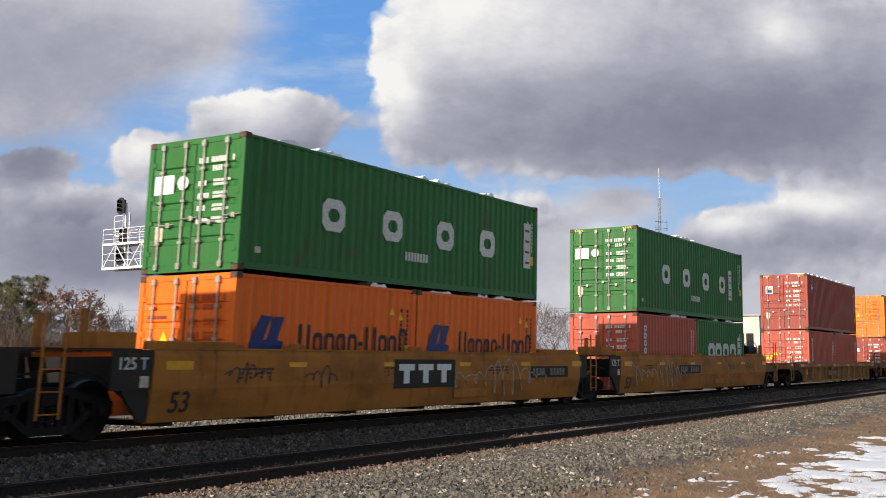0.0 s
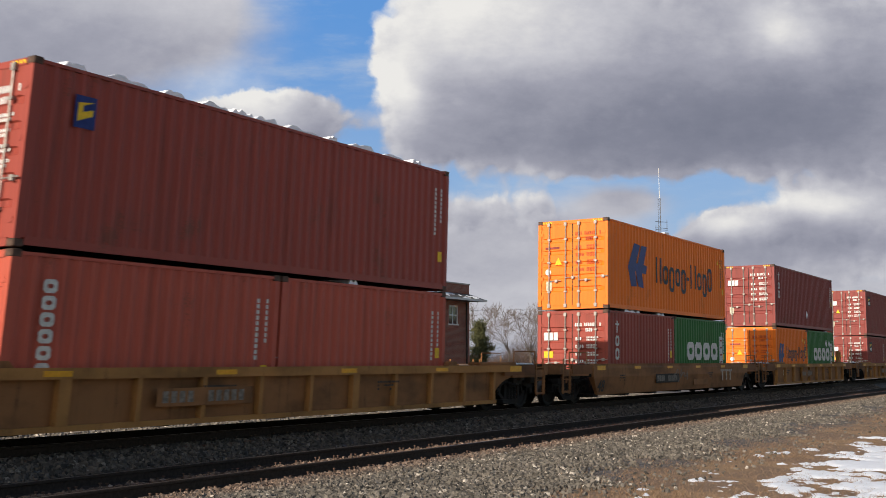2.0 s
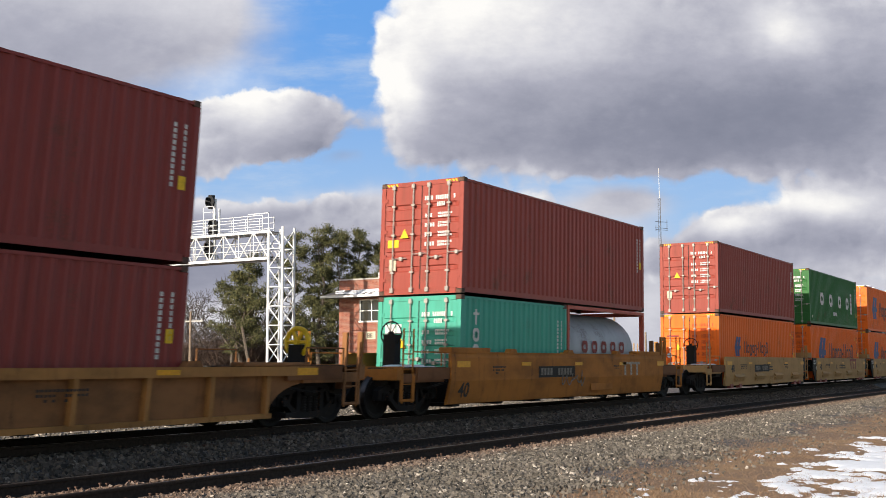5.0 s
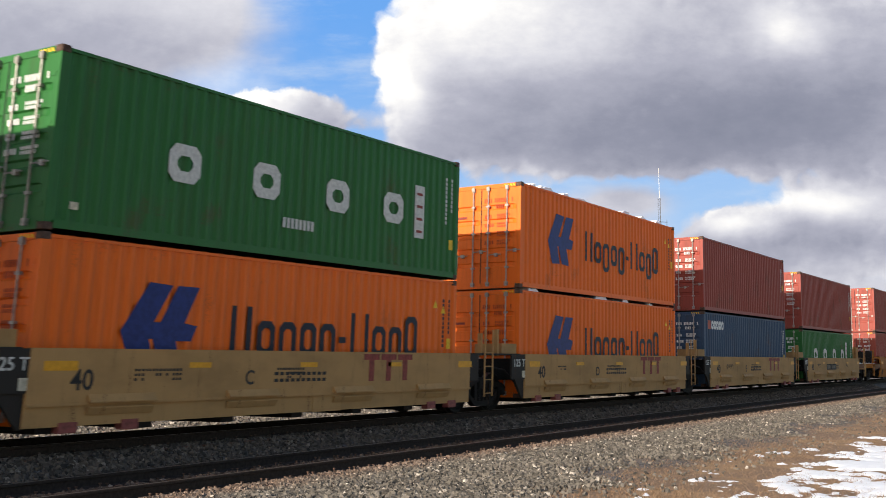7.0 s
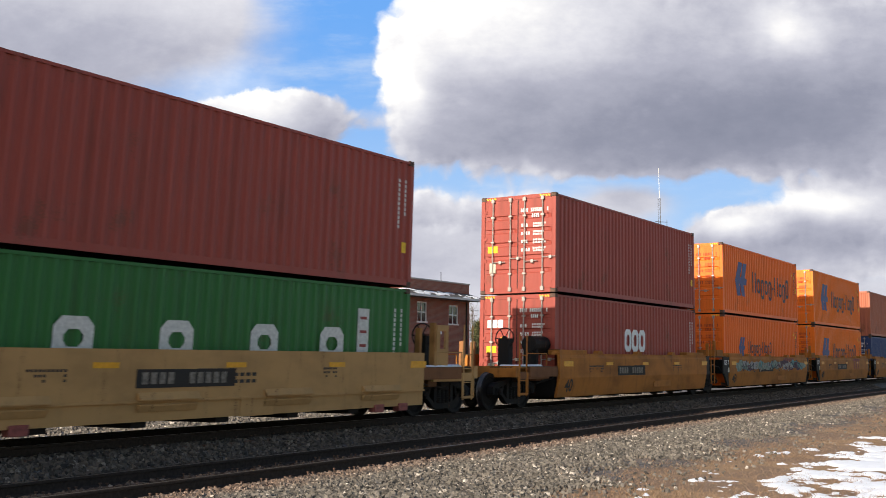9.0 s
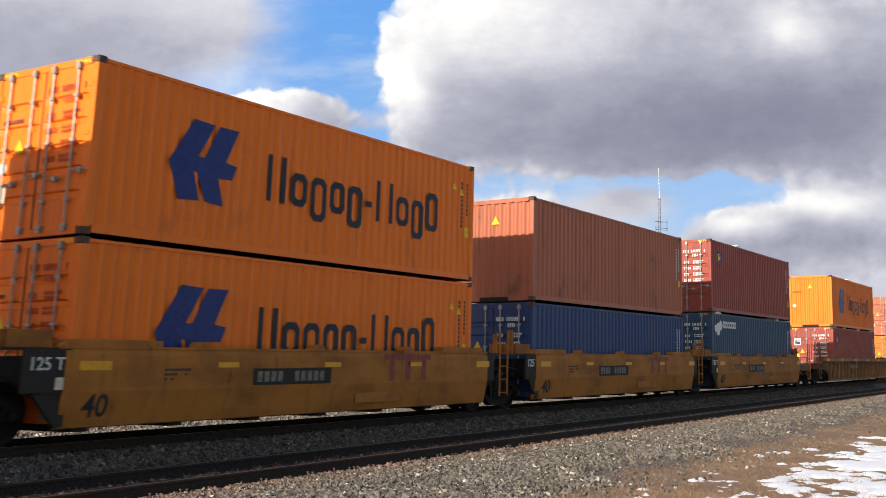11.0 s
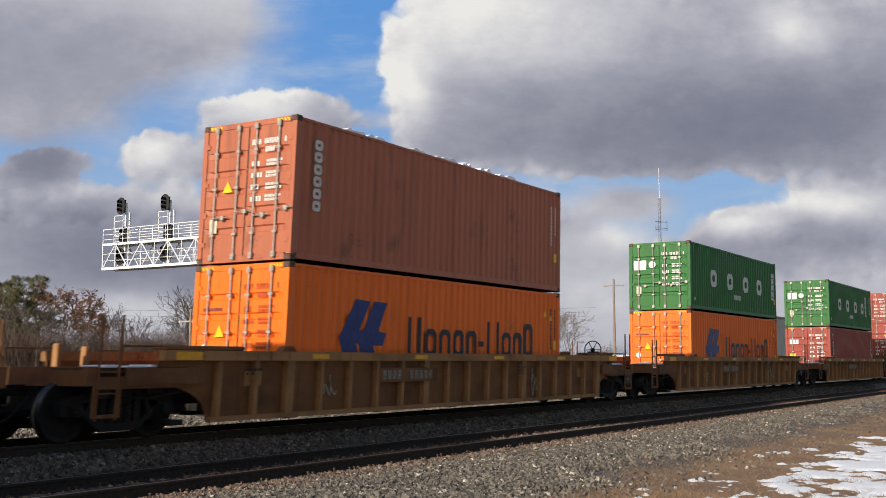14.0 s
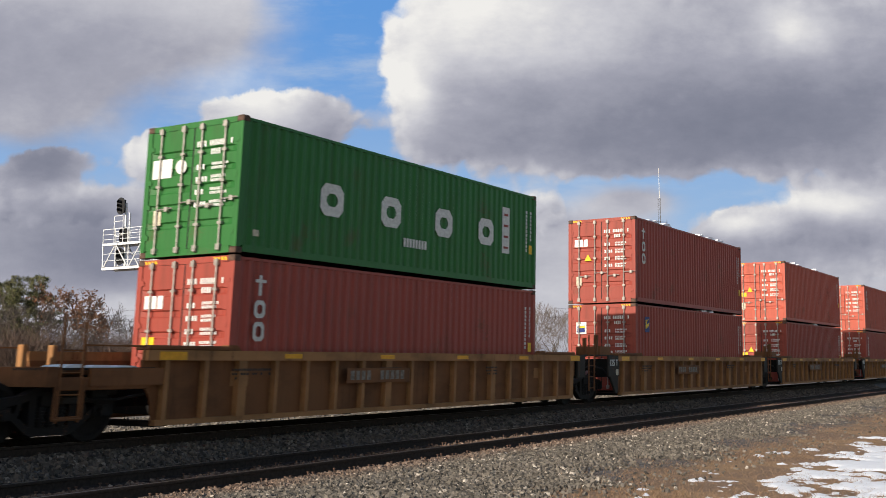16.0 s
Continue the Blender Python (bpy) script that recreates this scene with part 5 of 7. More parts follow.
    if rnd.random() < 0.6:
        for i in range(3):
            bm = bmesh.new()
            cx = x + s * (0.5 + 0.5 * i)
            prism(bm, [(cx - 0.3, deck_z - 0.03), (cx - 0.18, deck_z + rnd.uniform(0.0, 0.03)), (cx + 0.1, deck_z + rnd.uniform(0.0, 0.04)), (cx + 0.28, deck_z - 0.03)], "y", -1.3, -0.75)
            part("snow", bm, SNOW, car, "melting snow on the platform")
    coupler(car, x + s * 2.1, s)
    # brake rigging and boxes about the platform
    for k in range(5):
        bx, by, bz = x + s * rnd.uniform(0.2, 1.9), rnd.choice((-1.25, -1.1, -0.9)), deck_z - rnd.uniform(0.35, 0.6)
        w = rnd.uniform(0.08, 0.28)
        part("valve_box", soft_box(bx - w, bx + w, by - 0.1, by + 0.1, bz, bz + rnd.uniform(0.1, 0.26), 0.015), rnd.choice((BLACK_STEEL, CHARCOAL, CAR_RUST)), car)
    for k in range(3):
        z0 = deck_z - rnd.uniform(0.30, 0.40)
        part("pipe", tubes(((x + s * 0.1, -0.9 + 0.3 * k, z0), (x + s * 2.05, -0.85 + 0.3 * k, z0 + rnd.uniform(-0.03, 0.03)), 0.025), n=6), BLACK_STEEL, car)
        part("pipe_clamp", boxes((min(x + s * 0.5, x + s * 0.56), max(x + s * 0.5, x + s * 0.56), -0.93 + 0.3 * k, -0.86 + 0.3 * k, z0, deck_z - 0.20)), BLACK_STEEL, car)


def joint_gear(car, x, colour, plates):
    """The articulated joint ahead of a unit at its rear end: dark end plates, ladder and connector."""
    part("connector", boxes((x - 1.5, x + 1.5, -0.16, 0.16, 0.66, 0.92), (x - 0.28, x + 0.28, -0.42, 0.42, 0.60, 1.0)), BLACK_STEEL, car, "articulated connector")
    for s in (-1, 1):
        lo, hi = (x + 0.72, x + 1.55) if s > 0 else (x - 1.52, x - 1.02)
        for y in (-1.0, 1.0):
            b = part("end_plate", boxes((lo, hi, min(y * 1.46, y * 1.51), max(y * 1.46, y * 1.51), 0.80, 1.44)), CHARCOAL if plates else colour, car, "dark end plate")
        part("end_bulkhead", boxes((x + s * 1.42 - 0.04, x + s * 1.42 + 0.04, -1.42, 1.42, 0.78, 1.34)), BLACK_STEEL, car)
    for y in (-1.0, 1.0):
        bm = bmesh.new()
        prism(bm, [(x + 0.95, 0.80), (x + 1.55, 0.80), (x + 1.55, 0.30), (x + 1.40, 0.28)], "y", min(y * 1.40, y * 1.47), max(y * 1.40, y * 1.47))
        part("corner_gusset", bm, CHARCOAL, car)
        part("ladder", shared(("ladder", 2.05), lambda: ladder_shape(0.40, 2.05), colour), colour, car, at=(x - 0.35, y * 1.42, 0))
        part("catwalk", boxes((x - 0.95, x + 1.4, min(y * 0.95, y * 1.40), max(y * 0.95, y * 1.40), 1.42, 1.46)), CHARCOAL, car)
    part("brake_pipe", tubes(((x - 1.4, -1.36, 1.02), (x - 0.2, -1.36, 1.12), 0.022), ((x - 0.2, -1.36, 1.12), (x + 0.55, -1.36, 1.05), 0.022), ((x + 0.55, -1.36, 1.05), (x + 1.0, -1.44, 0.72), 0.022), n=6), BLACK_STEEL, car)
    for k in range(2):
        part("stanchion", boxes((x - 0.62 + k * 0.85, x - 0.54 + k * 0.85, -1.34, -1.24, 1.40, 1.95 + 0.12 * k)), colour, car)
    part("walk_bracket", boxes((x + 0.55, x + 1.35, -1.30, -1.20, 1.46, 1.72), (x + 0.55, x + 0.62, -1.30, -0.5, 1.46, 1.72)), colour, car)
    part("lettering", lettering("125 T", 0.27, OFFWHITE), OFFWHITE, car, at=(x + 0.80, -1.514, 1.13))
    part("tag", boxes((x + 1.30, x + 1.48, -1.516, -1.508, 0.84, 1.02)), CREAM, car)


def add_lower(car, ptype, hl, colour, seed, letter, size_mark, flag):
    """The well itself: sides, floor beams and markings."""
    rnd = random.Random(seed)
    top = {"smooth": 1.45, "tan": 1.45, "low_smooth": 1.16, "low_rib": 1.16, "rib": 1.44}[ptype]
    base = hl
    for s in (-1, 1):
        turn = pose(0, 0, 0, 0, 0, 0 if s < 0 else 180)
        if ptype in ("smooth", "low_smooth"):
            part("side_sheet", shared(("side_sheet", hl, top), lambda: smooth_side(hl, top, 0.5 if ptype == "low_smooth" else 0.12), colour), colour, car, at=turn)
            part("top_chord", shared(("top_chord", hl, top), lambda: boxes((-hl, hl, -1.52, -1.36, top, top + 0.035)), colour), colour, car, at=turn)
        elif ptype == "tan":
            part("side_sheet", shared(("flat_side", hl), lambda: flat_side(hl, top), colour), colour, car, at=turn)
            part("mid_rail", shared(("mid_rail", hl), lambda: boxes((-hl, hl, -1.545, -1.52, 0.60, 0.645)), colour), colour, car, at=turn)
        else:
            base = hl - 1.2 if hl > 9 else hl - 0.3
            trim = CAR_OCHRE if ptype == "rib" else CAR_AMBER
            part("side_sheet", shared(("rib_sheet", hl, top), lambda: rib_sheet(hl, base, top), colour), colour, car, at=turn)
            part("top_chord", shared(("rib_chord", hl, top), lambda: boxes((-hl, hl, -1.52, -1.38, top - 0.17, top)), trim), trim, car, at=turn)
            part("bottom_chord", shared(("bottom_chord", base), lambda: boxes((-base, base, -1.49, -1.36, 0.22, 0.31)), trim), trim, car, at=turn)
            n = round(2 * base / (0.95 if ptype == "rib" else 1.55))
            for i in range(n + 1):
                x = -base + 0.15 + i * (2 * base - 0.3) / n
                wide = 0.11 if i % 5 == 2 else 0.05
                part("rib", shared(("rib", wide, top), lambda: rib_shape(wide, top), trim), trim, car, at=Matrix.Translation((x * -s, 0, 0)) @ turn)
    for i in range(7):
        x = -hl + 0.5 + i * (2 * hl - 1.0) / 6
        part("floor_beam", shared("floor_beam", lambda: boxes((-0.16, 0.16, -1.38, 1.38, 0.20, 0.29)), BLACK_STEEL), BLACK_STEEL, car, at=(x, 0, 0))
    face = {"smooth": -1.537, "low_smooth": -1.537, "tan": -1.522, "low_rib": -1.522, "rib": -1.522}[ptype]
    # amber reflectors along the side
    n = 6 if hl > 7 else 5
    for i in range(n):
        x = -hl + 0.25 + i * (2 * hl - 0.8) / (n - 1)
        h = 0.09 if ptype in ("smooth", "tan") else 0.085
        z = top - 0.30 if ptype in ("smooth", "tan") else top - 0.13
        if i in (0, n - 1):
            # the end ones are longer and deeper
            part("reflector", shared(("end_reflector", ptype), lambda: plate(0.62, h * 1.6), REFLECTOR), REFLECTOR, car, "amber end reflector", at=(x, face, z - 0.03))
            continue
        part("reflector", shared(("reflector", h), lambda: plate(0.52, h), REFLECTOR), REFLECTOR, car, "amber reflector", at=(x, face, z))
    if ptype == "rib":
        for x in (-hl + 2.1, hl - 2.6):
            part("data_panel", plate(0.46, 0.26, 0.006), CAR_OCHRE, car, "tan stencil panel", at=(x, -1.392, 0.82))
    if ptype == "low_rib":
        part("data_panel", plate(0.22, 0.24, 0.006), CREAM, car, "cream stencil panel", at=(-hl + 1.9, -1.392, 0.62))
    if ptype == "tan":
        for i in range(4):
            x = -hl + 1.1 + i * 3.05
            part("step_pocket", shared("step_pocket", step_shape, colour), colour, car, at=(x, -1.52, 0.60))
        for x in (-hl + 0.8, -hl + 2.0, hl - 1.7, hl - 0.8):
            part("jack_pad", shared("jack_pad", lambda: soft_box(-0.17, 0.17, -1.53, -1.36, 0.20, 0.36, 0.01), BRICK_RED), BRICK_RED, car, "dull red jacking pad", at=(x, 0, 0))
        part("access_plate", plate(0.9, 0.36, 0.012), colour, car, at=(0.3, -1.50, 0.29))
        part("lettering", lettering(size_mark, 0.44, TEXT_DARK), TEXT_DARK, car, at=(-hl + 0.75, face, top - 0.62))
        part("lettering", lettering(letter, 0.36, TEXT_DARK), TEXT_DARK, car, at=(-hl + 4.6, face, top - 0.60))
        tagged(side_marks([(-hl + 5.4 + i * 0.16, top - 0.45 - k * 0.12, 0.11, 0.06) for i in range(10) for k in range(2)], "small_writing", TEXT_DARK, car, 0, face), kind="stuff")
    if ptype in ("smooth", "low_smooth"):
        foot = 0.42 if ptype == "smooth" else 0.36
        part("lettering", lettering(size_mark, 0.50, TEXT_DARK), TEXT_DARK, car, at=pose(-hl + 0.4, -1.541 + 0.198 * (0.80 - foot), foot, 11.2))
        part("lettering", lettering(letter, 0.34, TEXT_DARK), TEXT_DARK, car, at=(-hl * 0.12, face, top - 0.6))
        if ptype == "smooth":
            for i in range(3):
                part("lock_lug", shared("lock_lug", lug_shape, colour), colour, car, at=(-hl * 0.55 + i * hl * 0.5, -1.44, top + 0.03))
        part("inset_panel", plate(1.6, 0.2, 0.008), colour, car, at=(hl * 0.15, -1.50, 0.42))
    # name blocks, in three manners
    if flag == "plate":
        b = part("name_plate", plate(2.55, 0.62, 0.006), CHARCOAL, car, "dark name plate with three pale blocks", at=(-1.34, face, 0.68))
        for i in range(3):
            part("name_block", boxes((0.18 + i * 0.78, 0.80 + i * 0.78, -0.010, -0.006, 0.38, 0.52), (0.38 + i * 0.78, 0.60 + i * 0.78, -0.010, -0.006, 0.10, 0.38)), WHITE, b)
    elif flag == "red":
        for i in range(3):
            part("name_block", shared("red_block", lambda: boxes((0, 0.56, -0.004, 0, 0.44, 0.56), (0.19, 0.37, -0.004, 0, 0, 0.44)), LOGO_RED), LOGO_RED, car, "faded red block", at=(1.92 + i * 0.63, face, top - 0.60))
    elif flag == "white":
        for i in range(3):
            part("name_block", shared("pale_block", lambda: boxes((0, 0.44, -0.004, 0, 0.34, 0.42), (0.15, 0.29, -0.004, 0, 0, 0.34)), SPRAY_GREY), SPRAY_GREY, car, "pale painted block", at=(hl - 3.6 + i * 0.5, face, top - 0.62))
    for k in range(2 if flag == "red" else 3):
        tagged(side_marks([(i * 0.075, -j * 0.075, 0.05, 0.04) for i in range(rnd.randint(6, 14)) for j in range(rnd.randint(1, 3))], "small_writing", TEXT_DARK, car, 0, 0), kind="stuff").location = (-hl + 2.0 + k * hl * 0.55, face, top - 0.35)
    if ptype == "tan" and flag == "red":
        return
    number = part("number_plate", plate(2.3, 0.30, 0.005), CHARCOAL if "rib" not in ptype else colour, car, "stained plate with rows of pale bars", at=(-hl * 0.35 if flag != "plate" else hl * 0.62, face, top - 0.62 if ptype != "low_rib" else 0.52))
    tagged(part("number_strip", boxes(*[(0.12 + i * 0.19 + (0.3 if i > 3 else 0), 0.25 + i * 0.19 + (0.3 if i > 3 else 0), -0.009, -0.005, 0.06, 0.25) for i in range(9)]), DULL_PAINT, number), kind="stuff")


def rib_shape(wide, top):
    bm = bmesh.new()
    prism(bm, [(-1.515, top - 0.165), (-1.37, top - 0.165), (-1.37, 0.30), (-1.505, 0.30)], "x", -wide, wide)
    return bm


def step_shape():
    bm = bmesh.new()
    prism(bm, [(0.0, 0.16), (-0.02, 0.16), (-0.09, 0.05), (-0.09, 0.03), (0.0, 0.03)], "x", 0, 1.35)
    prism(bm, [(0.0, -0.03), (-0.05, -0.03), (-0.05, -0.05), (0.0, -0.15)], "x", 0.02, 1.33)
    return bm


def lug_shape():
    bm = bmesh.new()
    prism(bm, [(-0.22, 0), (-0.12, 0.10), (0.12, 0.10), (0.22, 0)], "y", -0.06, 0.10)
    return bm


def well_car(ptype, hl, colour, trucks, ends, letter="A", size_mark="40", flag="", graffiti="", seed=0, label="", brakes=None):
    """trucks: (x, "joint" or "end") in the car's own length; ends: outer ends that carry platforms."""
    car = new("well_car")
    brakes = brakes or {}
    add_lower(car, ptype, hl, colour, seed, letter, size_mark, flag)
    deck = {"smooth": 1.15, "tan": 1.15, "low_smooth": 1.20, "low_rib": 1.20, "rib": 1.18}[ptype]
    for x, kind in trucks:
        truck(car, x)
        if kind == "joint":
            joint_gear(car, x, colour, ptype != "rib" or True)
    for s, x in ends:
        # added black plate that keeps sunlight off the lower box's end
        part("well_bulkhead", boxes((min(s * 6.30, s * 6.36), max(s * 6.30, s * 6.36), -1.38, 1.38, 0.30, 1.02)), BLACK_STEEL, car)
        end_gear(car, x, s, colour, deck, deck + 0.14 if ptype.startswith("low") and brakes.get(s) != "posts" else 2.12 if s > 0 else 1.98, seed + s, brakes.get(s, ""), ptype)
        for y in (-1, 1):
            part("end_side", end_side(min(x - s * 0.3, x + s * 1.4), max(x - s * 0.3, x + s * 1.4), y, deck), CAR_RUST, car, "dirty end side sill")
    top = {"smooth": 1.45, "tan": 1.45, "low_smooth": 1.16, "low_rib": 1.16, "rib": 1.44}[ptype]
    if ptype in ("rib", "low_rib", "smooth"):
        for s in (-1, 1):
            part("end_cover", soft_box(min(s * (hl - 0.1), s * (hl - 2.0)), max(s * (hl - 0.1), s * (hl - 2.0)), -1.46, -1.10, top + 0.0, top + (0.14 if ptype == "smooth" else 0.08), 0.02), colour, car)
            part("lock_lug", shared("lock_lug", lug_shape, colour), colour, car, at=(s * (6.2 if hl > 6.3 else 5.8), -1.36, top))
    face = -1.537 if "smooth" in ptype else -1.526
    rnd = random.Random(seed + 77)
    if graffiti in ("loops", "front_loops"):
        part("graffiti", scrawl(seed, 0.9 if graffiti == "loops" else -7.4, 0.36, 5.2, 0.98, 11), SPRAY_GREY, car, "pale looping sprayed lines", at=(0, face - 0.002, 0))
        part("graffiti", scrawl(seed + 1, -4.3, 0.7, 1.0, 0.5, 4, 0.014), SPRAY_DARK, car, "dark sprayed scrawl", at=(0, face - 0.002, 0))
        part("graffiti", scrawl(seed + 2, -6.6 if graffiti == "loops" else 5.2, 0.85, 1.3, 0.4, 6, 0.012), SPRAY_DARK, car, "dark sprayed scrawl", at=(0, face - 0.002, 0))
    elif graffiti == "mural":
        for i in range(34):
            x = -hl + 1.3 + (2 * hl - 2.0) * i / 34
            z = rnd.uniform(0.98, 1.18)
            part("graffiti", spray_patch(rnd, x, z, rnd.uniform(0.7, 1.7), rnd.uniform(0.26, 0.40)), SPRAYS[rnd.randrange(4)], car, "sprayed colour patch", at=(0, face - 0.002 - 0.0008 * i, 0))
        for i in range(5):
            part("graffiti", scrawl(seed + i, -hl + 1.5 + i * 2.0, 0.82, 2.0, 0.5, 4, 0.022), (SPRAY_DARK, SPRAY_GREY)[i % 2], car, "looping sprayed lines", at=(0, face - 0.034, 0))
    elif graffiti == "scrawl":
        part("graffiti", scrawl(seed, -2.0, 0.55, 1.6, 0.5, 5, 0.02), DULL_PAINT, car, "faint sprayed scrawl", at=(0.9, face - 0.012, 0))
    elif graffiti == "tags":
        part("graffiti", scrawl(seed, 3.9, 0.35, 0.45, 0.8, 4, 0.014), SPRAY_GREY, car, "pale sprayed tag", at=(0, -1.444, 0))
        part("graffiti", scrawl(seed + 3, -5.3, 0.5, 0.55, 0.5, 3, 0.014), SPRAY_GREY, car, "pale sprayed tag", at=(0, -1.444, 0))
    tagged(car, label, "well car", "cars of the train")
    return car


def end_side(x0, x1, y, deck):
    return boxes((x0, x1, min(y * 1.42, y * 1.50), max(y * 1.42, y * 1.50), deck - 0.30, deck - 0.03))


# middle of each unit along the train; trucks by their own places along the train
LABELS = {"smooth": "deep smooth-sided {} articulated well car, grimy and sprayed", "tan": "clean tan well car with step pockets and faded red blocks", "rib": "long brown well car with upright side ribs",
          "low_rib": "low {} well car with ribbed sides and end platforms", "low_smooth": "low smooth-sided dull orange well car, heavily stained"}


BRAKES = {2: {1: "tank"}, 5: {1: "posts"}, 6: {1: "yellow"}, 7: {-1: "wheel"}, 12: {1: "wheel"}, 13: {-1: "tank"}, 17: {1: "tank"}, 19: {1: "wheel"}, 8: {-1: "wheel"}}


def make_cars():
    j, e = "joint", "end"
    rows = [
        (1.65, "smooth", 8.26, CAR_ORANGE, [], [], "B", "53", "", "", ),
        (21.33, "smooth", 8.26, CAR_ORANGE, [(11.5, j)], [], "C", "53", "plate", "loops"),
        (40.95, "smooth", 8.26, CAR_ORANGE, [(31.15, j), (50.7, e)], [(1, 49.3)], "A", "53", "", "front_loops"),
        (64.8, "low_rib", 9.4, CAR_BROWN, [(55.0, e), (74.6, e)], [(-1, 55.9), (1, 73.7)], "A", "40", "", ""),
        (86.8, "low_smooth", 7.9, CAR_BROWN, [(78.2, e), (95.4, e)], [(-1, 78.9), (1, 94.7)], "B", "48", "white", "scrawl"),
        (106.7, "low_rib", 7.5, CAR_BROWN, [(98.6, e), (114.8, e)], [(-1, 99.3), (1, 114.1)], "B", "40", "", ""),
        (128.6, "low_rib", 9.4, CAR_BROWN, [(118.75, e), (138.45, e)], [(-1, 119.7), (1, 137.5)], "A", "40", "", ""),
        (150.1, "smooth", 7.0, CAR_ORANGE, [(142.0, e), (158.2, e)], [(-1, 143.1), (1, 157.1)], "A", "40", "white", "scrawl"),
        (170.5, "tan", 6.3, CAR_TAN, [(162.4, e)], [(-1, 164.0)], "B", "40", "", ""),
        (185.95, "tan", 6.3, CAR_TAN, [(178.2, j)], [], "C", "40", "red", ""),
        (201.45, "tan", 6.3, CAR_TAN, [(193.7, j)], [], "D", "40", "red", ""),
        (216.9, "tan", 6.3, CAR_TAN, [(209.2, j)], [], "E", "40", "red", ""),
        (232.4, "tan", 6.3, CAR_TAN, [(224.65, j), (240.3, e)], [(1, 239.0)], "A", "40", "", ""),
        (252.15, "smooth", 6.4, CAR_ORANGE, [(243.9, e)], [(-1, 245.4)], "B", "40", "", ""),
        (267.9, "smooth", 6.4, CAR_ORANGE, [(260.0, j)], [], "E", "40", "red", "mural"),
        (283.6, "smooth", 6.4, CAR_ORANGE, [(275.75, j)], [], "D", "40", "red", ""),
        (299.1, "smooth", 6.4, CAR_ORANGE, [(291.4, j)], [], "C", "40", "red", ""),
        (314.8, "smooth", 6.4, CAR_ORANGE, [(306.95, j), (322.6, e)], [(1, 321.6)], "A", "40", "", "scrawl"),
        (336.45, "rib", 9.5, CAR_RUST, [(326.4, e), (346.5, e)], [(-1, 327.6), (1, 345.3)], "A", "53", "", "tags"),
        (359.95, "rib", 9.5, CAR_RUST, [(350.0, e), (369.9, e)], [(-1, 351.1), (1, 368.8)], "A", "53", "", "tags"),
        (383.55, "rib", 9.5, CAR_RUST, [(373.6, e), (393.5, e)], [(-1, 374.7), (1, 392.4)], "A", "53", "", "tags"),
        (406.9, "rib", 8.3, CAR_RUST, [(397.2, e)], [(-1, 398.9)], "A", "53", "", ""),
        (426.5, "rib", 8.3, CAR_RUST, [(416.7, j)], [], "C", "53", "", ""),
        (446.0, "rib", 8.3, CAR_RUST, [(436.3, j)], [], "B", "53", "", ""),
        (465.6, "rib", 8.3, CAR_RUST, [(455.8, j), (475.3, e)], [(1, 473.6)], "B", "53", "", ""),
    ]
    for k, (c, ptype, hl, colour, trucks, ends, letter, size, flag, graf) in enumerate(rows):
        label = LABELS[ptype].format("orange" if colour is CAR_ORANGE else "dull orange")
        car = well_car(ptype, hl, colour, [(t - c, kind) for t, kind in trucks], [(s, x - c) for s, x in ends], letter, size, flag, graf, 500 + k * 7, label, BRAKES.get(k))
        start(car, c)


make_cars()


# ---- signal bridge ----
def signal_head(parent, y, z, x, tall=True):
    """An oval target with a column of hooded lamps; faces -x."""
    bm = bmesh.new()
    n, hw, hh = 24, 0.36, (0.56 if tall else 0.36)
    pts = []
    for i in range(n):
        a = i * math.tau / n
        pts.append((hw * math.cos(a), (hh - hw) * (1 if math.sin(a) > 0 else -1) + hw * math.sin(a)))
    prism(bm, pts, "x", -0.02, 0.02)
    head = part("signal_head", bm, SIGNAL_BLACK, parent, "black oval signal target with hooded lamps", at=(x, y, z))
    for k in (-1, 0, 1) if tall else (-0.5, 0.5):
        part("lamp_hood", shared("lamp_hood", hood_shape, SIGNAL_BLACK), SIGNAL_BLACK, head, at=(0, 0, k * 0.27))
    part("lamp_case", shared("lamp_case", lambda: soft_box(0.02, 0.30, -0.17, 0.17, -0.42, 0.42, 0.02), SIGNAL_BLACK), SIGNAL_BLACK, head)


def hood_shape():
    bm = bmesh.new()
    n = 12
    ring_a = [(0.11 * math.cos(i * math.tau / n), 0.11 * math.sin(i * math.tau / n)) for i in range(n)]
    for i in range(n):
        if ring_a[i][1] < -0.06:
            continue
        a, b = ring_a[i], ring_a[(i + 1) % n]
        vs = [bm.verts.new(p) for p in ((-0.02, *a), (-0.02, *b), (-0.26, *b), (-0.26, *a))]
        bm.faces.new(vs)
    prism(bm, [(0.10 * math.cos(i * math.tau / n), 0.10 * math.sin(i * math.tau / n)) for i in range(n)], "x", -0.03, 0.0)
    return bm


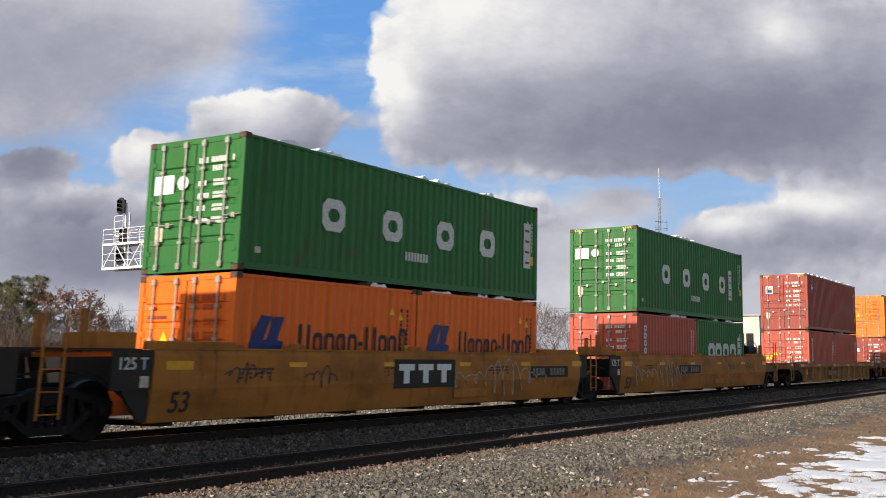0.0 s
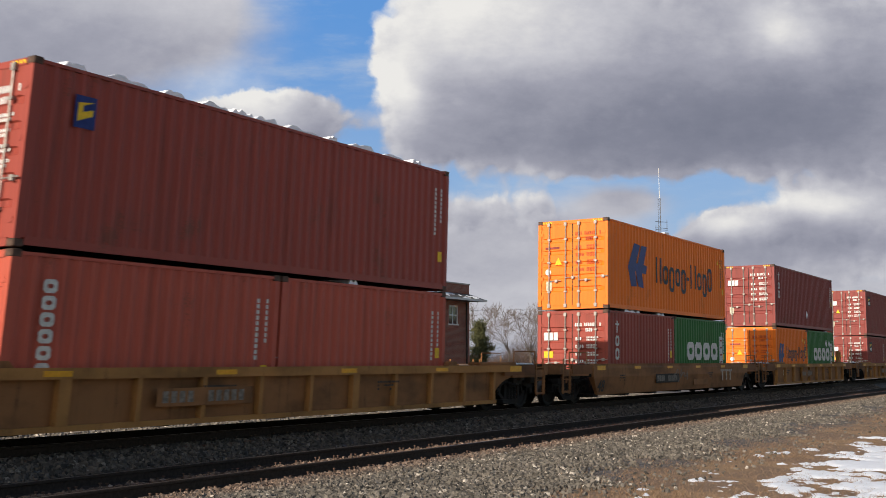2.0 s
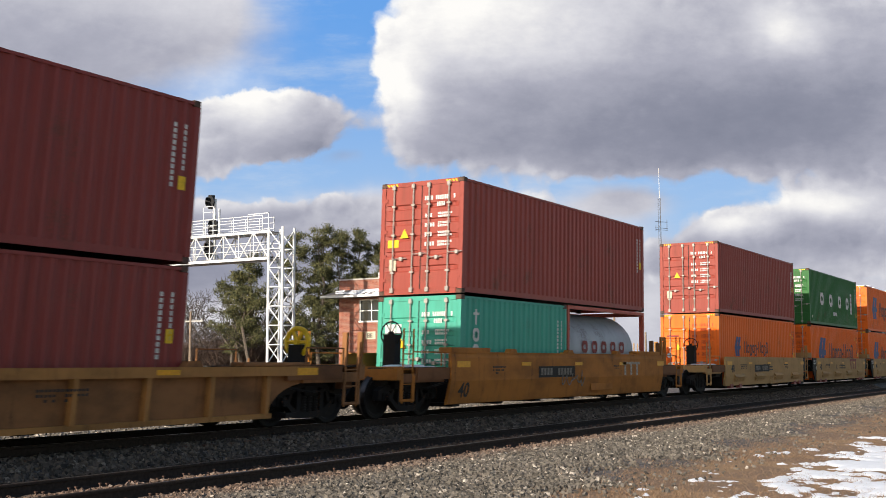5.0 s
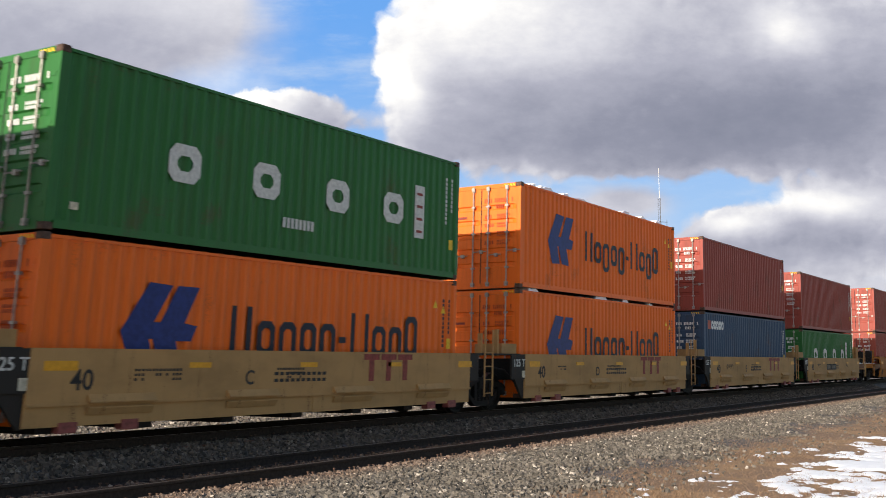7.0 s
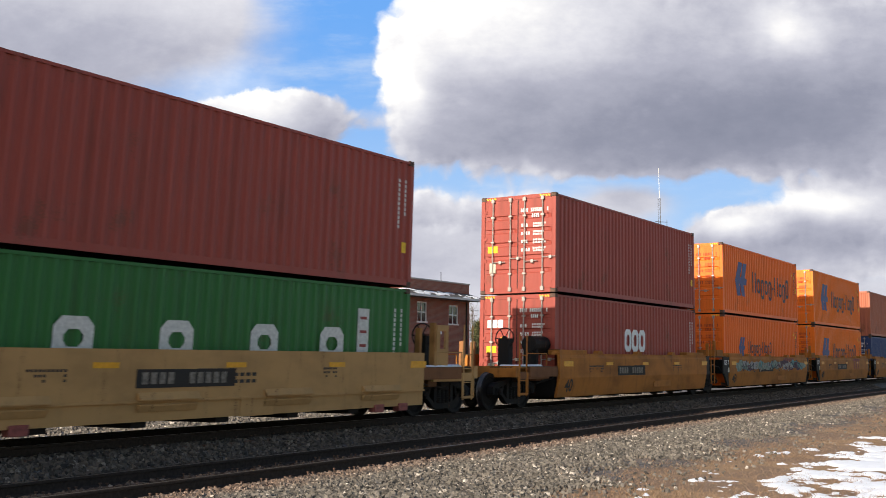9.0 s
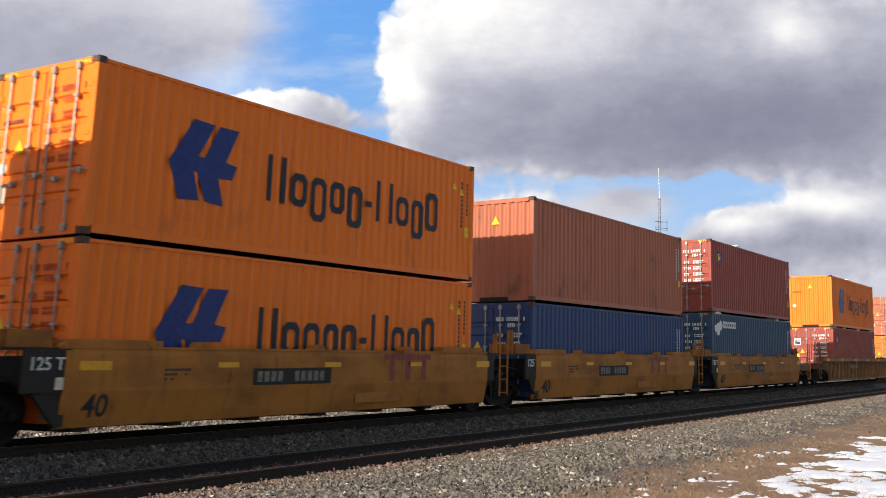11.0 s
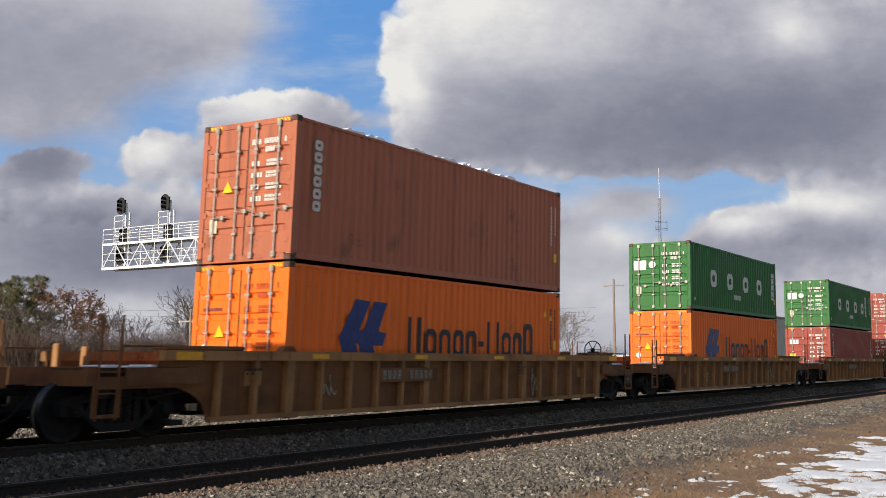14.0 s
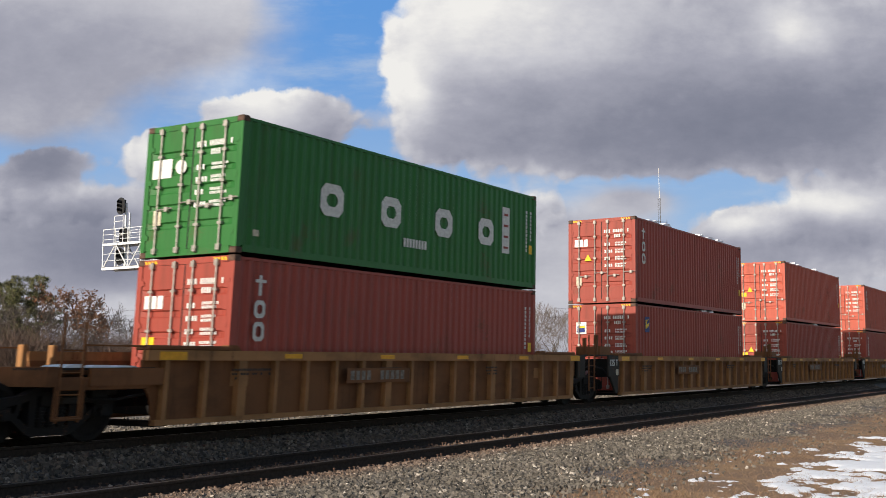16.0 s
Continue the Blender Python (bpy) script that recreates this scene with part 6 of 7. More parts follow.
def signal_bridge():
    b = new("signal_bridge")
    b.location = (49.87, 41.22, 0)
    S, TOP = 1.05, 9.5
    base = -0.2
    for x in (0, S):
        for y in (0, S):
            part("mast_leg", tubes(((x, y, base), (x, y, TOP), 0.085), n=10), SIGNAL_WHITE, b)
    def brace(a, c, r=0.032):
        part("brace", tubes((a, c, r), n=6), SIGNAL_WHITE, b)
    z, k = 0.4, 0
    while z < TOP - 0.6:
        for (ax, ay, bx, by) in ((0, 0, 0, S), (0, 0, S, 0), (S, 0, S, S), (0, S, S, S)):
            brace((ax, ay, z), (bx, by, z))
            p, q = ((ax, ay), (bx, by)) if k % 2 else ((bx, by), (ax, ay))
            brace((p[0], p[1], z), (q[0], q[1], z + 1.12), 0.036)
        z += 1.12
        k += 1
    # arm, two trusses over the far tracks
    y0, y1, zb, zt = S, 15.05, 7.7, 9.27
    for x in (0, S):
        for zz, r in ((zb, 0.085), (zt, 0.075)):
            part("chord", boxes((x - r, x + r, y0 - 0.05, y1, zz - r, zz + r)), SIGNAL_WHITE, b)
        n = 12
        for i in range(n):
            a, c = y0 + (y1 - y0) * i / n, y0 + (y1 - y0) * (i + 1) / n
            brace((x, a, zb), (x, a, zt), 0.034)
            brace((x, a, zt if i % 2 else zb), (x, c, zb if i % 2 else zt), 0.04)
        brace((x, y1, zb), (x, y1, zt), 0.05)
        part("hand_rail", boxes((x - 0.02, x + 0.02, y0 + 0.5, y1, zt + 0.98, zt + 1.02), (x - 0.018, x + 0.018, y0 + 0.5, y1, zt + 0.64, zt + 0.67), (x - 0.018, x + 0.018, y0 + 0.5, y1, zt + 0.32, zt + 0.35)), SIGNAL_WHITE, b)
        for i in range(13):
            y = y0 + 0.5 + (y1 - y0 - 0.5) * i / 12
            part("rail_post", boxes((x - 0.02, x + 0.02, y - 0.02, y + 0.02, zt, zt + 1.0)), SIGNAL_WHITE, b)
        part("lower_rail", boxes((x - 0.015, x + 0.015, y0, y1, zb + 0.50, zb + 0.53), (x - 0.015, x + 0.015, y0, y1, zb + 0.95, zb + 0.98)), SIGNAL_WHITE, b)
    for i in range(13):
        y = y0 + (y1 - y0) * i / 12
        brace((0, y, zb), (S, y, zb), 0.03)
    part("grating", boxes((-0.05, S + 0.05, y0, y1, zb + 0.088, zb + 0.11)), CHARCOAL, b, "dark walkway grating")
    part("grating", boxes((0.08, S - 0.08, y0, y1, zt + 0.03, zt + 0.055)), SIGNAL_WHITE, b, "upper walkway grating")
    part("end_rail", boxes((0.1, 0.14, y0 + 0.1, y0 + 0.14, zt, zt + 1.15), (0.1, 0.14, y0 + 1.7, y0 + 1.74, zt, zt + 1.15), (0.1, 0.14, y0 + 0.1, y0 + 1.74, zt + 1.10, zt + 1.15)), SIGNAL_WHITE, b)
    for y, zc, tall in ((13.6, 11.75, True), (9.65, 11.65, True), (5.87, 11.42, False)):
        part("signal_post", boxes((0.30, 0.42, y - 0.28, y - 0.16, zb, zc + 0.2)), SIGNAL_WHITE, b)
        part("signal_post", boxes((0.30, 0.42, y - 0.62, y - 0.54, zt, zc - 0.45)), SIGNAL_WHITE, b)
        cage = part("maintenance_cage", boxes(*[(-0.35, -0.32, y - 0.75, y + 0.10, z, z + 0.035) for z in (zt + 0.5, zt + 0.95, zt + 1.4, zt + 1.75)],
                                              *[(-0.35, -0.32, y - 0.75 + i * 0.80, y - 0.71 + i * 0.80, zt, zt + 1.78) for i in range(2)]), SIGNAL_WHITE, b, "white ladder cage")
        signal_head(b, y, zc, 0.1, tall)
        signal_head(b, y - 0.18, zt + 0.55, 0.2, True)
        signal_head(b, y + 0.1, zb + 0.78, 0.2, True)
    tagged(b, "white lattice cantilever signal bridge with black signal heads", "signal bridge")


signal_bridge()


# ---- brick tower house ----
def window_in(parent, at, w, h):
    """A sash window of two by two panes that faces -y in its own space."""
    o = part("window", boxes((-w / 2 - 0.08, -w / 2, -0.05, 0.06, -0.08, h + 0.08), (w / 2, w / 2 + 0.08, -0.05, 0.06, -0.08, h + 0.08), (-w / 2, w / 2, -0.05, 0.06, h, h + 0.08)), WINDOW_WHITE, parent, "white-framed sash window", at=at)
    part("window_sill", boxes((-w / 2 - 0.14, w / 2 + 0.14, -0.10, 0.05, -0.10, 0.0)), WINDOW_WHITE, o)
    part("glazing_bars", boxes((-0.035, 0.035, -0.02, 0.03, 0, h), (-w / 2, -0.035, -0.021, 0.029, h / 2 - 0.035, h / 2 + 0.035), (0.035, w / 2, -0.021, 0.029, h / 2 - 0.035, h / 2 + 0.035)), WINDOW_WHITE, o)
    for sx in (-1, 1):
        for k in (0, 1):
            part("pane", boxes((min(sx * 0.035, sx * w / 2), max(sx * 0.035, sx * w / 2), 0.010, 0.016, k * h / 2, (k + 1) * h / 2)), GLASS_DARK, o)


def wall_with_holes(length, height, holes, thick=0.3):
    """A wall in x and z, outer face at y = 0, with openings (x0, x1, z0, z1)."""
    xs = sorted({0, length, *[h[0] for h in holes], *[h[1] for h in holes]})
    zs = sorted({0, height, *[h[2] for h in holes], *[h[3] for h in holes]})
    bm = bmesh.new()
    for a, b in zip(xs, xs[1:]):
        for c, d in zip(zs, zs[1:]):
            if not any(h[0] <= a and b <= h[1] and h[2] <= c and d <= h[3] for h in holes):
                box(bm, a, b, 0, thick, c, d)
    return bm


def brick_house():
    h = new("brick_tower_house")
    h.location = (56.9, 37.4, -0.2)
    W, D, H = 8.05, 4.95, 5.95
    # the face along the tracks, then the end that takes the sun, then the two behind
    south = [(1.5, 2.65, 4.3, 5.62), (5.35, 6.55, 4.25, 5.55), (2.6, 3.6, 1.0, 2.6)]
    part("wall", wall_with_holes(W - 0.3, H, [(a - 0.3, b - 0.3, c, d) for a, b, c, d in south]), BRICKWORK, h, at=(0.3, 0, 0))
    west = [(D - 3.37, D - 1.58, 4.32, 5.75)]
    part("wall", wall_with_holes(D, H, west), BRICKWORK, h, at=pose(0, D, 0, 0, 0, -90))
    part("wall", boxes((0.3, W, D - 0.3, D, 0, H)), BRICKWORK, h)
    part("wall", boxes((W - 0.3, W, 0.3, D - 0.3, 0, H)), BRICKWORK, h)
    part("parapet", boxes((0.02, W, 0.02, 0.3, H, 7.0), (0.02, 0.3, 0.3, D, H, 7.0), (0.3, W, D - 0.3, D, H, 7.0), (W - 0.3, W, 0.3, D - 0.3, H, 7.0)), BRICKWORK, h, "brick parapet")
    part("coping", boxes((-0.03, W + 0.05, -0.03, 0.33, 7.0, 7.08), (-0.03, 0.33, 0.33, D, 7.0, 7.08)), CONCRETE, h)
    bm = bmesh.new()
    # skirt roof that leans out from the walls
    e, zi, zo = 0.85, 6.38, 5.98
    quads = [((0, 0), (W, 0), (W + e, -e), (-e, -e)), ((0, D), (0, 0), (-e, -e), (-e, D + e))]
    for a, b2, c2, d2 in quads:
        top = [bm.verts.new((*a, zi)), bm.verts.new((*b2, zi)), bm.verts.new((*c2, zo)), bm.verts.new((*d2, zo))]
        low = [bm.verts.new((*a, zo - 0.12)), bm.verts.new((*b2, zo - 0.12)), bm.verts.new((*c2, zo - 0.12)), bm.verts.new((*d2, zo - 0.12))]
        bm.faces.new(top)
        bm.faces.new(low[::-1])
        for i in range(4):
            bm.faces.new((low[i], low[(i + 1) % 4], top[(i + 1) % 4], top[i]))
    part("skirt_roof", bm, ROOF_DARK, h, "dark shingled skirt roof")
    part("gutter", boxes((-e - 0.02, W + e, -e - 0.06, -e + 0.005, zo - 0.12, zo + 0.02), (-e - 0.06, -e + 0.005, -e - 0.06, D + e, zo - 0.12, zo + 0.02)), WINDOW_WHITE, h, "white gutter")
    rnd = random.Random(5)
    for i in range(60):
        bm = bmesh.new()
        t, u, w = rnd.random(), rnd.uniform(0.12, 0.9), rnd.uniform(0.12, 0.7)
        pts = [(w * math.cos(k * math.tau / 9) * rnd.uniform(0.5, 1.2), 0.16 * math.sin(k * math.tau / 9) * rnd.uniform(0.5, 1.2)) for k in range(9)]
        if i % 2:
            x, y, z = -e + e * u, t * D, zo + (zi - zo) * u
            prism(bm, [(q, p) for p, q in pts], "z", -0.01, 0.022)
            at = Matrix.Translation((x, y, z)) @ Matrix.Rotation(math.atan2(zi - zo, e) * -1, 4, "Y")
        else:
            x, y, z = t * W, -e + e * u, zo + (zi - zo) * u
            prism(bm, pts, "z", -0.01, 0.022)
            at = Matrix.Translation((x, y, z)) @ Matrix.Rotation(math.atan2(zi - zo, e), 4, "X")
        part("snow", bm, SNOW, h, "snow left on the skirt roof", at=at)
    window_in(h, pose(2.075, 0.08, 4.38), 1.0, 1.16)
    window_in(h, pose(5.95, 0.08, 4.33), 1.05, 1.14)
    window_in(h, pose(3.1, 0.08, 1.08), 0.85, 1.4)
    window_in(h, pose(0.08, D - 2.475, 4.40, 0, 0, -90) @ pose(0, 0, 0), 1.64, 1.27)
    s = part("sign", boxes((-0.03, 0.0, 2.1, 2.85, 3.25, 3.72)), CREAM, h, "cream name sign", at=(0, 0, 0))
    part("lettering", lettering("BE", 0.40, TEXT_DARK), TEXT_DARK, s, at=pose(-0.034, 2.74, 3.34, 0, 0, -90))
    part("vent_pipe", tubes(((1.1, 2.6, 6.9), (1.1, 2.6, 7.5), 0.06), n=8), WINDOW_WHITE, h)
    part("aerial", tubes(((7.0, 1.6, 6.9), (7.0, 1.6, 7.9), 0.025), n=6), SIGNAL_BLACK, h)
    part("flat_roof", boxes((0.3, W - 0.3, 0.3, D - 0.3, 6.6, 6.7)), ROOF_DARK, h)
    part("drain_pipe", tubes(((W - 0.5, -0.08, 0), (W - 0.5, -0.08, 5.8), 0.05), n=8), CHARCOAL, h)
    part("wall_lamp", soft_box(3.9, 4.15, -0.22, 0.0, 3.6, 3.78, 0.02), WINDOW_WHITE, h)
    tagged(h, "two-storey red brick tower house with snowy skirt roof", "house")


brick_house()


# ---- radio mast, poles, far buildings ----
def radio_mast():
    m = new("radio_mast")
    m.location = (284.0, 104.0, 0)
    for i in range(3):
        a = i * math.tau / 3
        part("mast_leg", tubes(((0.45 * math.cos(a), 0.45 * math.sin(a), 0.3), (0.40 * math.cos(a), 0.40 * math.sin(a), 46), 0.045), n=6), MAST_GREY, m)
    for k in range(38):
        z = 0.8 + k * 1.19
        for i in range(3):
            a, b = i * math.tau / 3, ((i + 1) % 3) * math.tau / 3
            part("brace", shared("mast_brace", lambda: tubes(((0.44, 0, 0), (0.44 * math.cos(math.tau / 3), 0.44 * math.sin(math.tau / 3), 1.15), 0.03), n=4), MAST_GREY), MAST_GREY, m, at=pose(0, 0, z, 0, 0, 120 * i))
    part("antenna", tubes(((0, 0, 46), (0, 0, 54.2), 0.10, 0.05), n=6), WINDOW_WHITE, m, "white whip antenna")
    for z in (37.3, 37.8, 39.5):
        part("arm", tubes(((-1.4, 0.8, z), (2.2, -1.3, z), 0.06), n=6), MAST_GREY, m)
    part("side_antenna", tubes(((2.1, -1.2, 37.3), (2.1, -1.2, 40.2), 0.07), ((-1.3, 0.7, 36.9), (-1.3, 0.7, 38.4), 0.07), n=6), MAST_GREY, m)
    tagged(m, "slender grey lattice radio mast with a whip antenna", "mast")


radio_mast()


def utility_pole(x, y, h, r, label, arm=False, material=POLE_WOOD):
    p = new("utility_pole")
    p.location = (x, y, ground_z(y) - 0.1)
    part("shaft", tubes(((0, 0, 0), (0, 0, h), r, r * 0.75), n=10), material, p)
    if arm:
        part("crossarm", boxes((-0.55, -0.45, -1.35, 1.35, h - 0.9, h - 0.78)), CONCRETE if h < 7 else POLE_WOOD, p, at=pose(0.5, 0, 0, 0, 0, 0))
        for y2 in (-1.2, -0.6, 0.6, 1.2):
            part("insulator", tubes(((0, y2, h - 0.78), (0, y2, h - 0.62), 0.04), n=6), CONCRETE, p)
    tagged(p, label, "pole", "poles")


utility_pole(66.3, 64.3, 6.0, 0.13, "weathered timber line pole with a pale crossarm", True)
utility_pole(130.5, 54.1, 12.3, 0.17, "tall weathered timber utility pole", True)
utility_pole(113.7, 44.1, 7.6, 0.16, "bare pale timber post", False)
utility_pole(118.0, 45.2, 5.2, 0.14, "short brown timber post", False)
utility_pole(146.6, 47.6, 9.3, 0.18, "pale bare timber pole", False, CONCRETE)
utility_pole(216.6, 67.8, 9.6, 0.16, "thin dark line pole with crossarm", True)


def far_shed(x, y, w, d, h, label, wall, roof):
    s = new("far_building")
    s.location = (x, y, ground_z(y) - 0.1)
    part("wall", boxes((0, w, 0, 0.25, 0, h), (0, 0.25, 0.25, d, 0, h), (w - 0.25, w, 0.25, d, 0, h), (0.25, w - 0.25, d - 0.25, d, 0, h)), wall, s)
    part("roof", soft_box(-0.3, w + 0.3, -0.3, d + 0.3, h, h + 0.3, 0.05), roof, s)
    for i in range(3):
        part("window", boxes((-0.02, 0.02, 1.0 + i * d / 3.3, 2.2 + i * d / 3.3, h * 0.45, h * 0.7)), GLASS_DARK, s)
    tagged(s, label, "building", "far buildings")


PALE_WALL = plain("cream_cladding", (0.55, 0.53, 0.46), 0.8, 0, 0.08, 0.6)
GREY_WALL = plain("grey_cladding", (0.33, 0.33, 0.34), 0.8, 0, 0.1, 0.6)
far_shed(180.0, 49.5, 26, 5.0, 9.3, "cream-clad far warehouse with a flat roof", PALE_WALL, GREY_WALL)
far_shed(147.0, 50.5, 12, 12, 2.6, "low grey yard shed", GREY_WALL, PALE_WALL)
far_shed(108, 118, 14, 9, 3.2, "low pale house behind the trees", PALE_WALL, ROOF_DARK)
far_shed(84, 101, 9, 7, 2.9, "small grey house behind the trees", GREY_WALL, SNOW)


# ---- trees ----
def bare_tree(seed, height, spread, thick, depth=6, lean=0.0):
    """Trunk and limbs that fork down to twigs; gives the wood's and the twigs' meshes and the twig tips."""
    rnd = random.Random(seed)
    wood, twig, tips = [[], []], [[], []], []

    def segment(store, a, b, r0, r1, n):
        verts, faces = store
        turn = (b - a).to_track_quat("Z", "Y").to_matrix()
        base = len(verts)
        for p, r in ((a, r0), (b, r1)):
            for i in range(n):
                verts.append(p + turn @ Vector((r * math.cos(i * math.tau / n), r * math.sin(i * math.tau / n), 0)))
        for i in range(n):
            faces.append((base + i, base + (i + 1) % n, base + n + (i + 1) % n, base + n + i))

    def grow(p, d, length, r, level):
        steps = 3 if level < 3 else 2
        for s in range(steps):
            d = (d + Vector((rnd.uniform(-1, 1), rnd.uniform(-1, 1), rnd.uniform(-0.4, 0.7))) * (0.10 if level == 0 else 0.22)).normalized()
            q = p + d * length / steps
            r2 = max(0.018, r * (0.90 if s < steps - 1 else 0.78))
            segment(wood if level < 3 else twig, p, q, r, r2, 6 if level < 2 else 3)
            if level >= 1 and level < depth - 1 and s < steps - 1 and rnd.random() < 0.7:
                side = d.cross(Vector((rnd.uniform(-1, 1), rnd.uniform(-1, 1), rnd.uniform(-1, 1)))).normalized()
                grow(q, (d * 0.6 + side * spread).normalized(), length * 0.55, r2 * 0.5, level + 2)
            p, r = q, r2
        if level >= depth - 1:
            tips.append(p)
            return
        for k in range(rnd.choice((2, 3, 3) if level else (3, 4))):
            side = d.cross(Vector((rnd.uniform(-1, 1), rnd.uniform(-1, 1), rnd.uniform(-1, 1)))).normalized()
            grow(p, (d * 0.75 + side * spread * rnd.uniform(0.5, 1.2) + Vector((0, 0, 0.15))).normalized(), length * rnd.uniform(0.62, 0.86), r * rnd.uniform(0.5, 0.72), level + 1)

    grow(Vector((0, 0, 0)), Vector((lean, 0, 1)).normalized(), height * 0.27, thick, 0)
    return wood, twig, tips


def raw_mesh(name, store, material):
    me = bpy.data.meshes.new(name)
    me.from_pydata(store[0], [], store[1])
    me.materials.append(material)
    return me


TREE_KINDS = {}


def tree(x, y, seed, height, spread, thick, label, leaves=None, twig_mat=TWIG, depth=6, share=0.5):
    key = (seed, height, spread, twig_mat.name)
    if key not in TREE_KINDS:
        wood, twig, tips = bare_tree(seed, height, spread, thick, depth)
        TREE_KINDS[key] = (raw_mesh("trunk", wood, BARK), raw_mesh("crown", twig, twig_mat), tips)
    trunk, crown, tips = TREE_KINDS[key]
    t = new("tree")
    t.location = (x, y, ground_z(y) - 0.1)
    t.rotation_euler = (0, 0, (x * 1.7 + y) % 6.28)
    part("trunk", trunk, BARK, t)
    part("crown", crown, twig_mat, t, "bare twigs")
    if leaves:
        rng = np.random.default_rng(seed)
        p = np.array([tuple(q) for q in tips if random.Random(int(q.x * 999)).random() < share])
        p = np.repeat(p, 10, 0) + rng.normal(0, 0.22, (len(p) * 10, 3))
        part("leaves", leaf_mesh(p, 0.17, rng, leaves), leaves, t)
    tagged(t, label, "tree", "trees")


def leaf_mesh(p, size, rng, material, slim=0.45):
    n = len(p)
    a = rng.normal(0, 1, (n, 3))
    b = rng.normal(0, 1, (n, 3))
    a /= np.linalg.norm(a, axis=1)[:, None]
    b /= np.linalg.norm(b, axis=1)[:, None]
    s = size * rng.uniform(0.6, 1.5, (n, 1))
    quad = np.stack([p - a * s * 0.5, p + b * s * slim, p + a * s, p - b * s * slim], 1)
    me = bpy.data.meshes.new("leaves")
    me.from_pydata(quad.reshape(-1, 3), [], np.arange(4 * n).reshape(-1, 4).tolist())
    me.materials.append(material)
    return me


def pine(x, y, seed, height, width, bare=0.3, label="tall dark green pine with a ragged crown", lean=0.0):
    """A pine: tapered trunk, limbs in loose whorls, needle tufts clustered at the limbs' outer parts."""
    rng = np.random.default_rng(seed)
    t = new("pine_tree")
    t.location = (x, y, ground_z(y) - 0.1)
    bm = bmesh.new()
    last = Vector((0, 0, 0))
    for i in range(1, 7):
        p = Vector((0.25 * math.sin(i * 1.3 + seed) + lean * i / 6, 0.25 * math.cos(i * 1.7 + seed), height * 0.97 * i / 6))
        tube(bm, last, p, 0.22 * (1 - (i - 1) / 6.5), 0.22 * (1 - i / 6.5), 8)
        last = p
    part("trunk", bm, BARK, t)
    limbs, pts = bmesh.new(), []
    z = height * bare
    while z < height * 0.99:
        f = (z / height - bare) / (1 - bare)
        reach = width * (0.35 + 0.85 * (1 - f) ** 0.6) * rng.uniform(0.45, 1.15)
        for k in range(rng.integers(2, 4)):
            a = rng.uniform(0, math.tau)
            r = reach * rng.uniform(0.5, 1.2)
            tip = Vector((r * math.cos(a) + lean * f, r * math.sin(a), z + r * rng.uniform(0.15, 0.7)))
            tube(limbs, (0.2 * math.sin(z) + lean * f, 0, z), tip, 0.045, 0.012, 5)
            for m in range(rng.integers(4, 8)):
                u = rng.uniform(0.5, 1.1)
                c = Vector((tip.x * u, tip.y * u, z + (tip.z - z) * u)) + Vector(rng.normal(0, 0.16, 3))
                pts.append(np.array(c) + rng.normal(0, 1, (52, 3)) * np.array((0.20, 0.20, 0.13)))
        z += height * rng.uniform(0.030, 0.060)
    tagged(part("limb_rest", limbs, BARK, t), kind="stuff")
    part("crown", leaf_mesh(np.concatenate(pts), 0.17, rng, NEEDLE, 0.17), NEEDLE, t, "clumps of dark green needles")
    tagged(t, label, "tree", "trees")


# behind the signal bridge and the tower house
pine(68.6, 60.4, 1, 9.9, 3.0, 0.30)
pine(69.6, 62.0, 14, 9.0, 2.6, 0.25)
pine(71.0, 57.6, 2, 12.4, 2.1, 0.22)
pine(72.9, 56.2, 3, 12.9, 2.0, 0.18)
pine(74.9, 55.6, 4, 12.6, 2.1, 0.15)
pine(77.0, 55.0, 5, 13.0, 2.0, 0.2)
pine(78.2, 53.4, 6, 12.3, 1.9, 0.3)
pine(75.5, 58.5, 7, 10.5, 2.3, 0.1)
pine(79.0, 56.5, 8, 10.0, 2.2, 0.1)
pine(96.2, 54.2, 9, 5.6, 1.0, 0.1, "small green pine beside the yard")
# by the far road
pine(72.8, 91.4, 11, 10.3, 2.5, 0.35)
pine(71.0, 94.0, 12, 9.6, 2.4, 0.35)
pine(69.8, 90.0, 13, 8.6, 2.4, 0.35)
tree(71.2, 84.6, 21, 10.2, 0.75, 0.24, "oak holding withered orange-brown leaves", OAK_LEAF, TWIG, 6, 0.95)
tree(69.0, 88.0, 22, 8.8, 0.8, 0.2, "bare grey tree with fine twigs")
tree(61.5, 82.0, 22, 9.6, 0.8, 0.2, "bare grey tree with fine twigs")
tree(64.6, 84.5, 24, 9.4, 0.7, 0.2, "bare grey tree with upright limbs")
tree(67.0, 93.0, 23, 9.4, 0.8, 0.2, "bare grey tree with fine twigs")
tree(82.5, 93.6, 24, 9.4, 0.7, 0.2, "bare grey tree with upright limbs")
tree(86.0, 92.0, 25, 8.6, 0.75, 0.18, "bare grey tree with fine twigs")
tree(70.6, 66.6, 26, 10.4, 0.85, 0.20, "wide bare tree with arching limbs")
tree(74.5, 68.5, 24, 11.0, 0.7, 0.2, "bare grey tree with upright limbs")
tree(88.3, 85.5, 25, 9.0, 0.75, 0.18, "bare grey tree with fine twigs")
tree(95.0, 88.0, 22, 8.4, 0.8, 0.2, "bare grey tree with fine twigs")
tree(69.0, 62.5, 23, 9.5, 0.8, 0.18, "bare grey tree with fine twigs")
tree(73.5, 60.5, 24, 8.0, 0.7, 0.16, "bare grey tree with upright limbs")
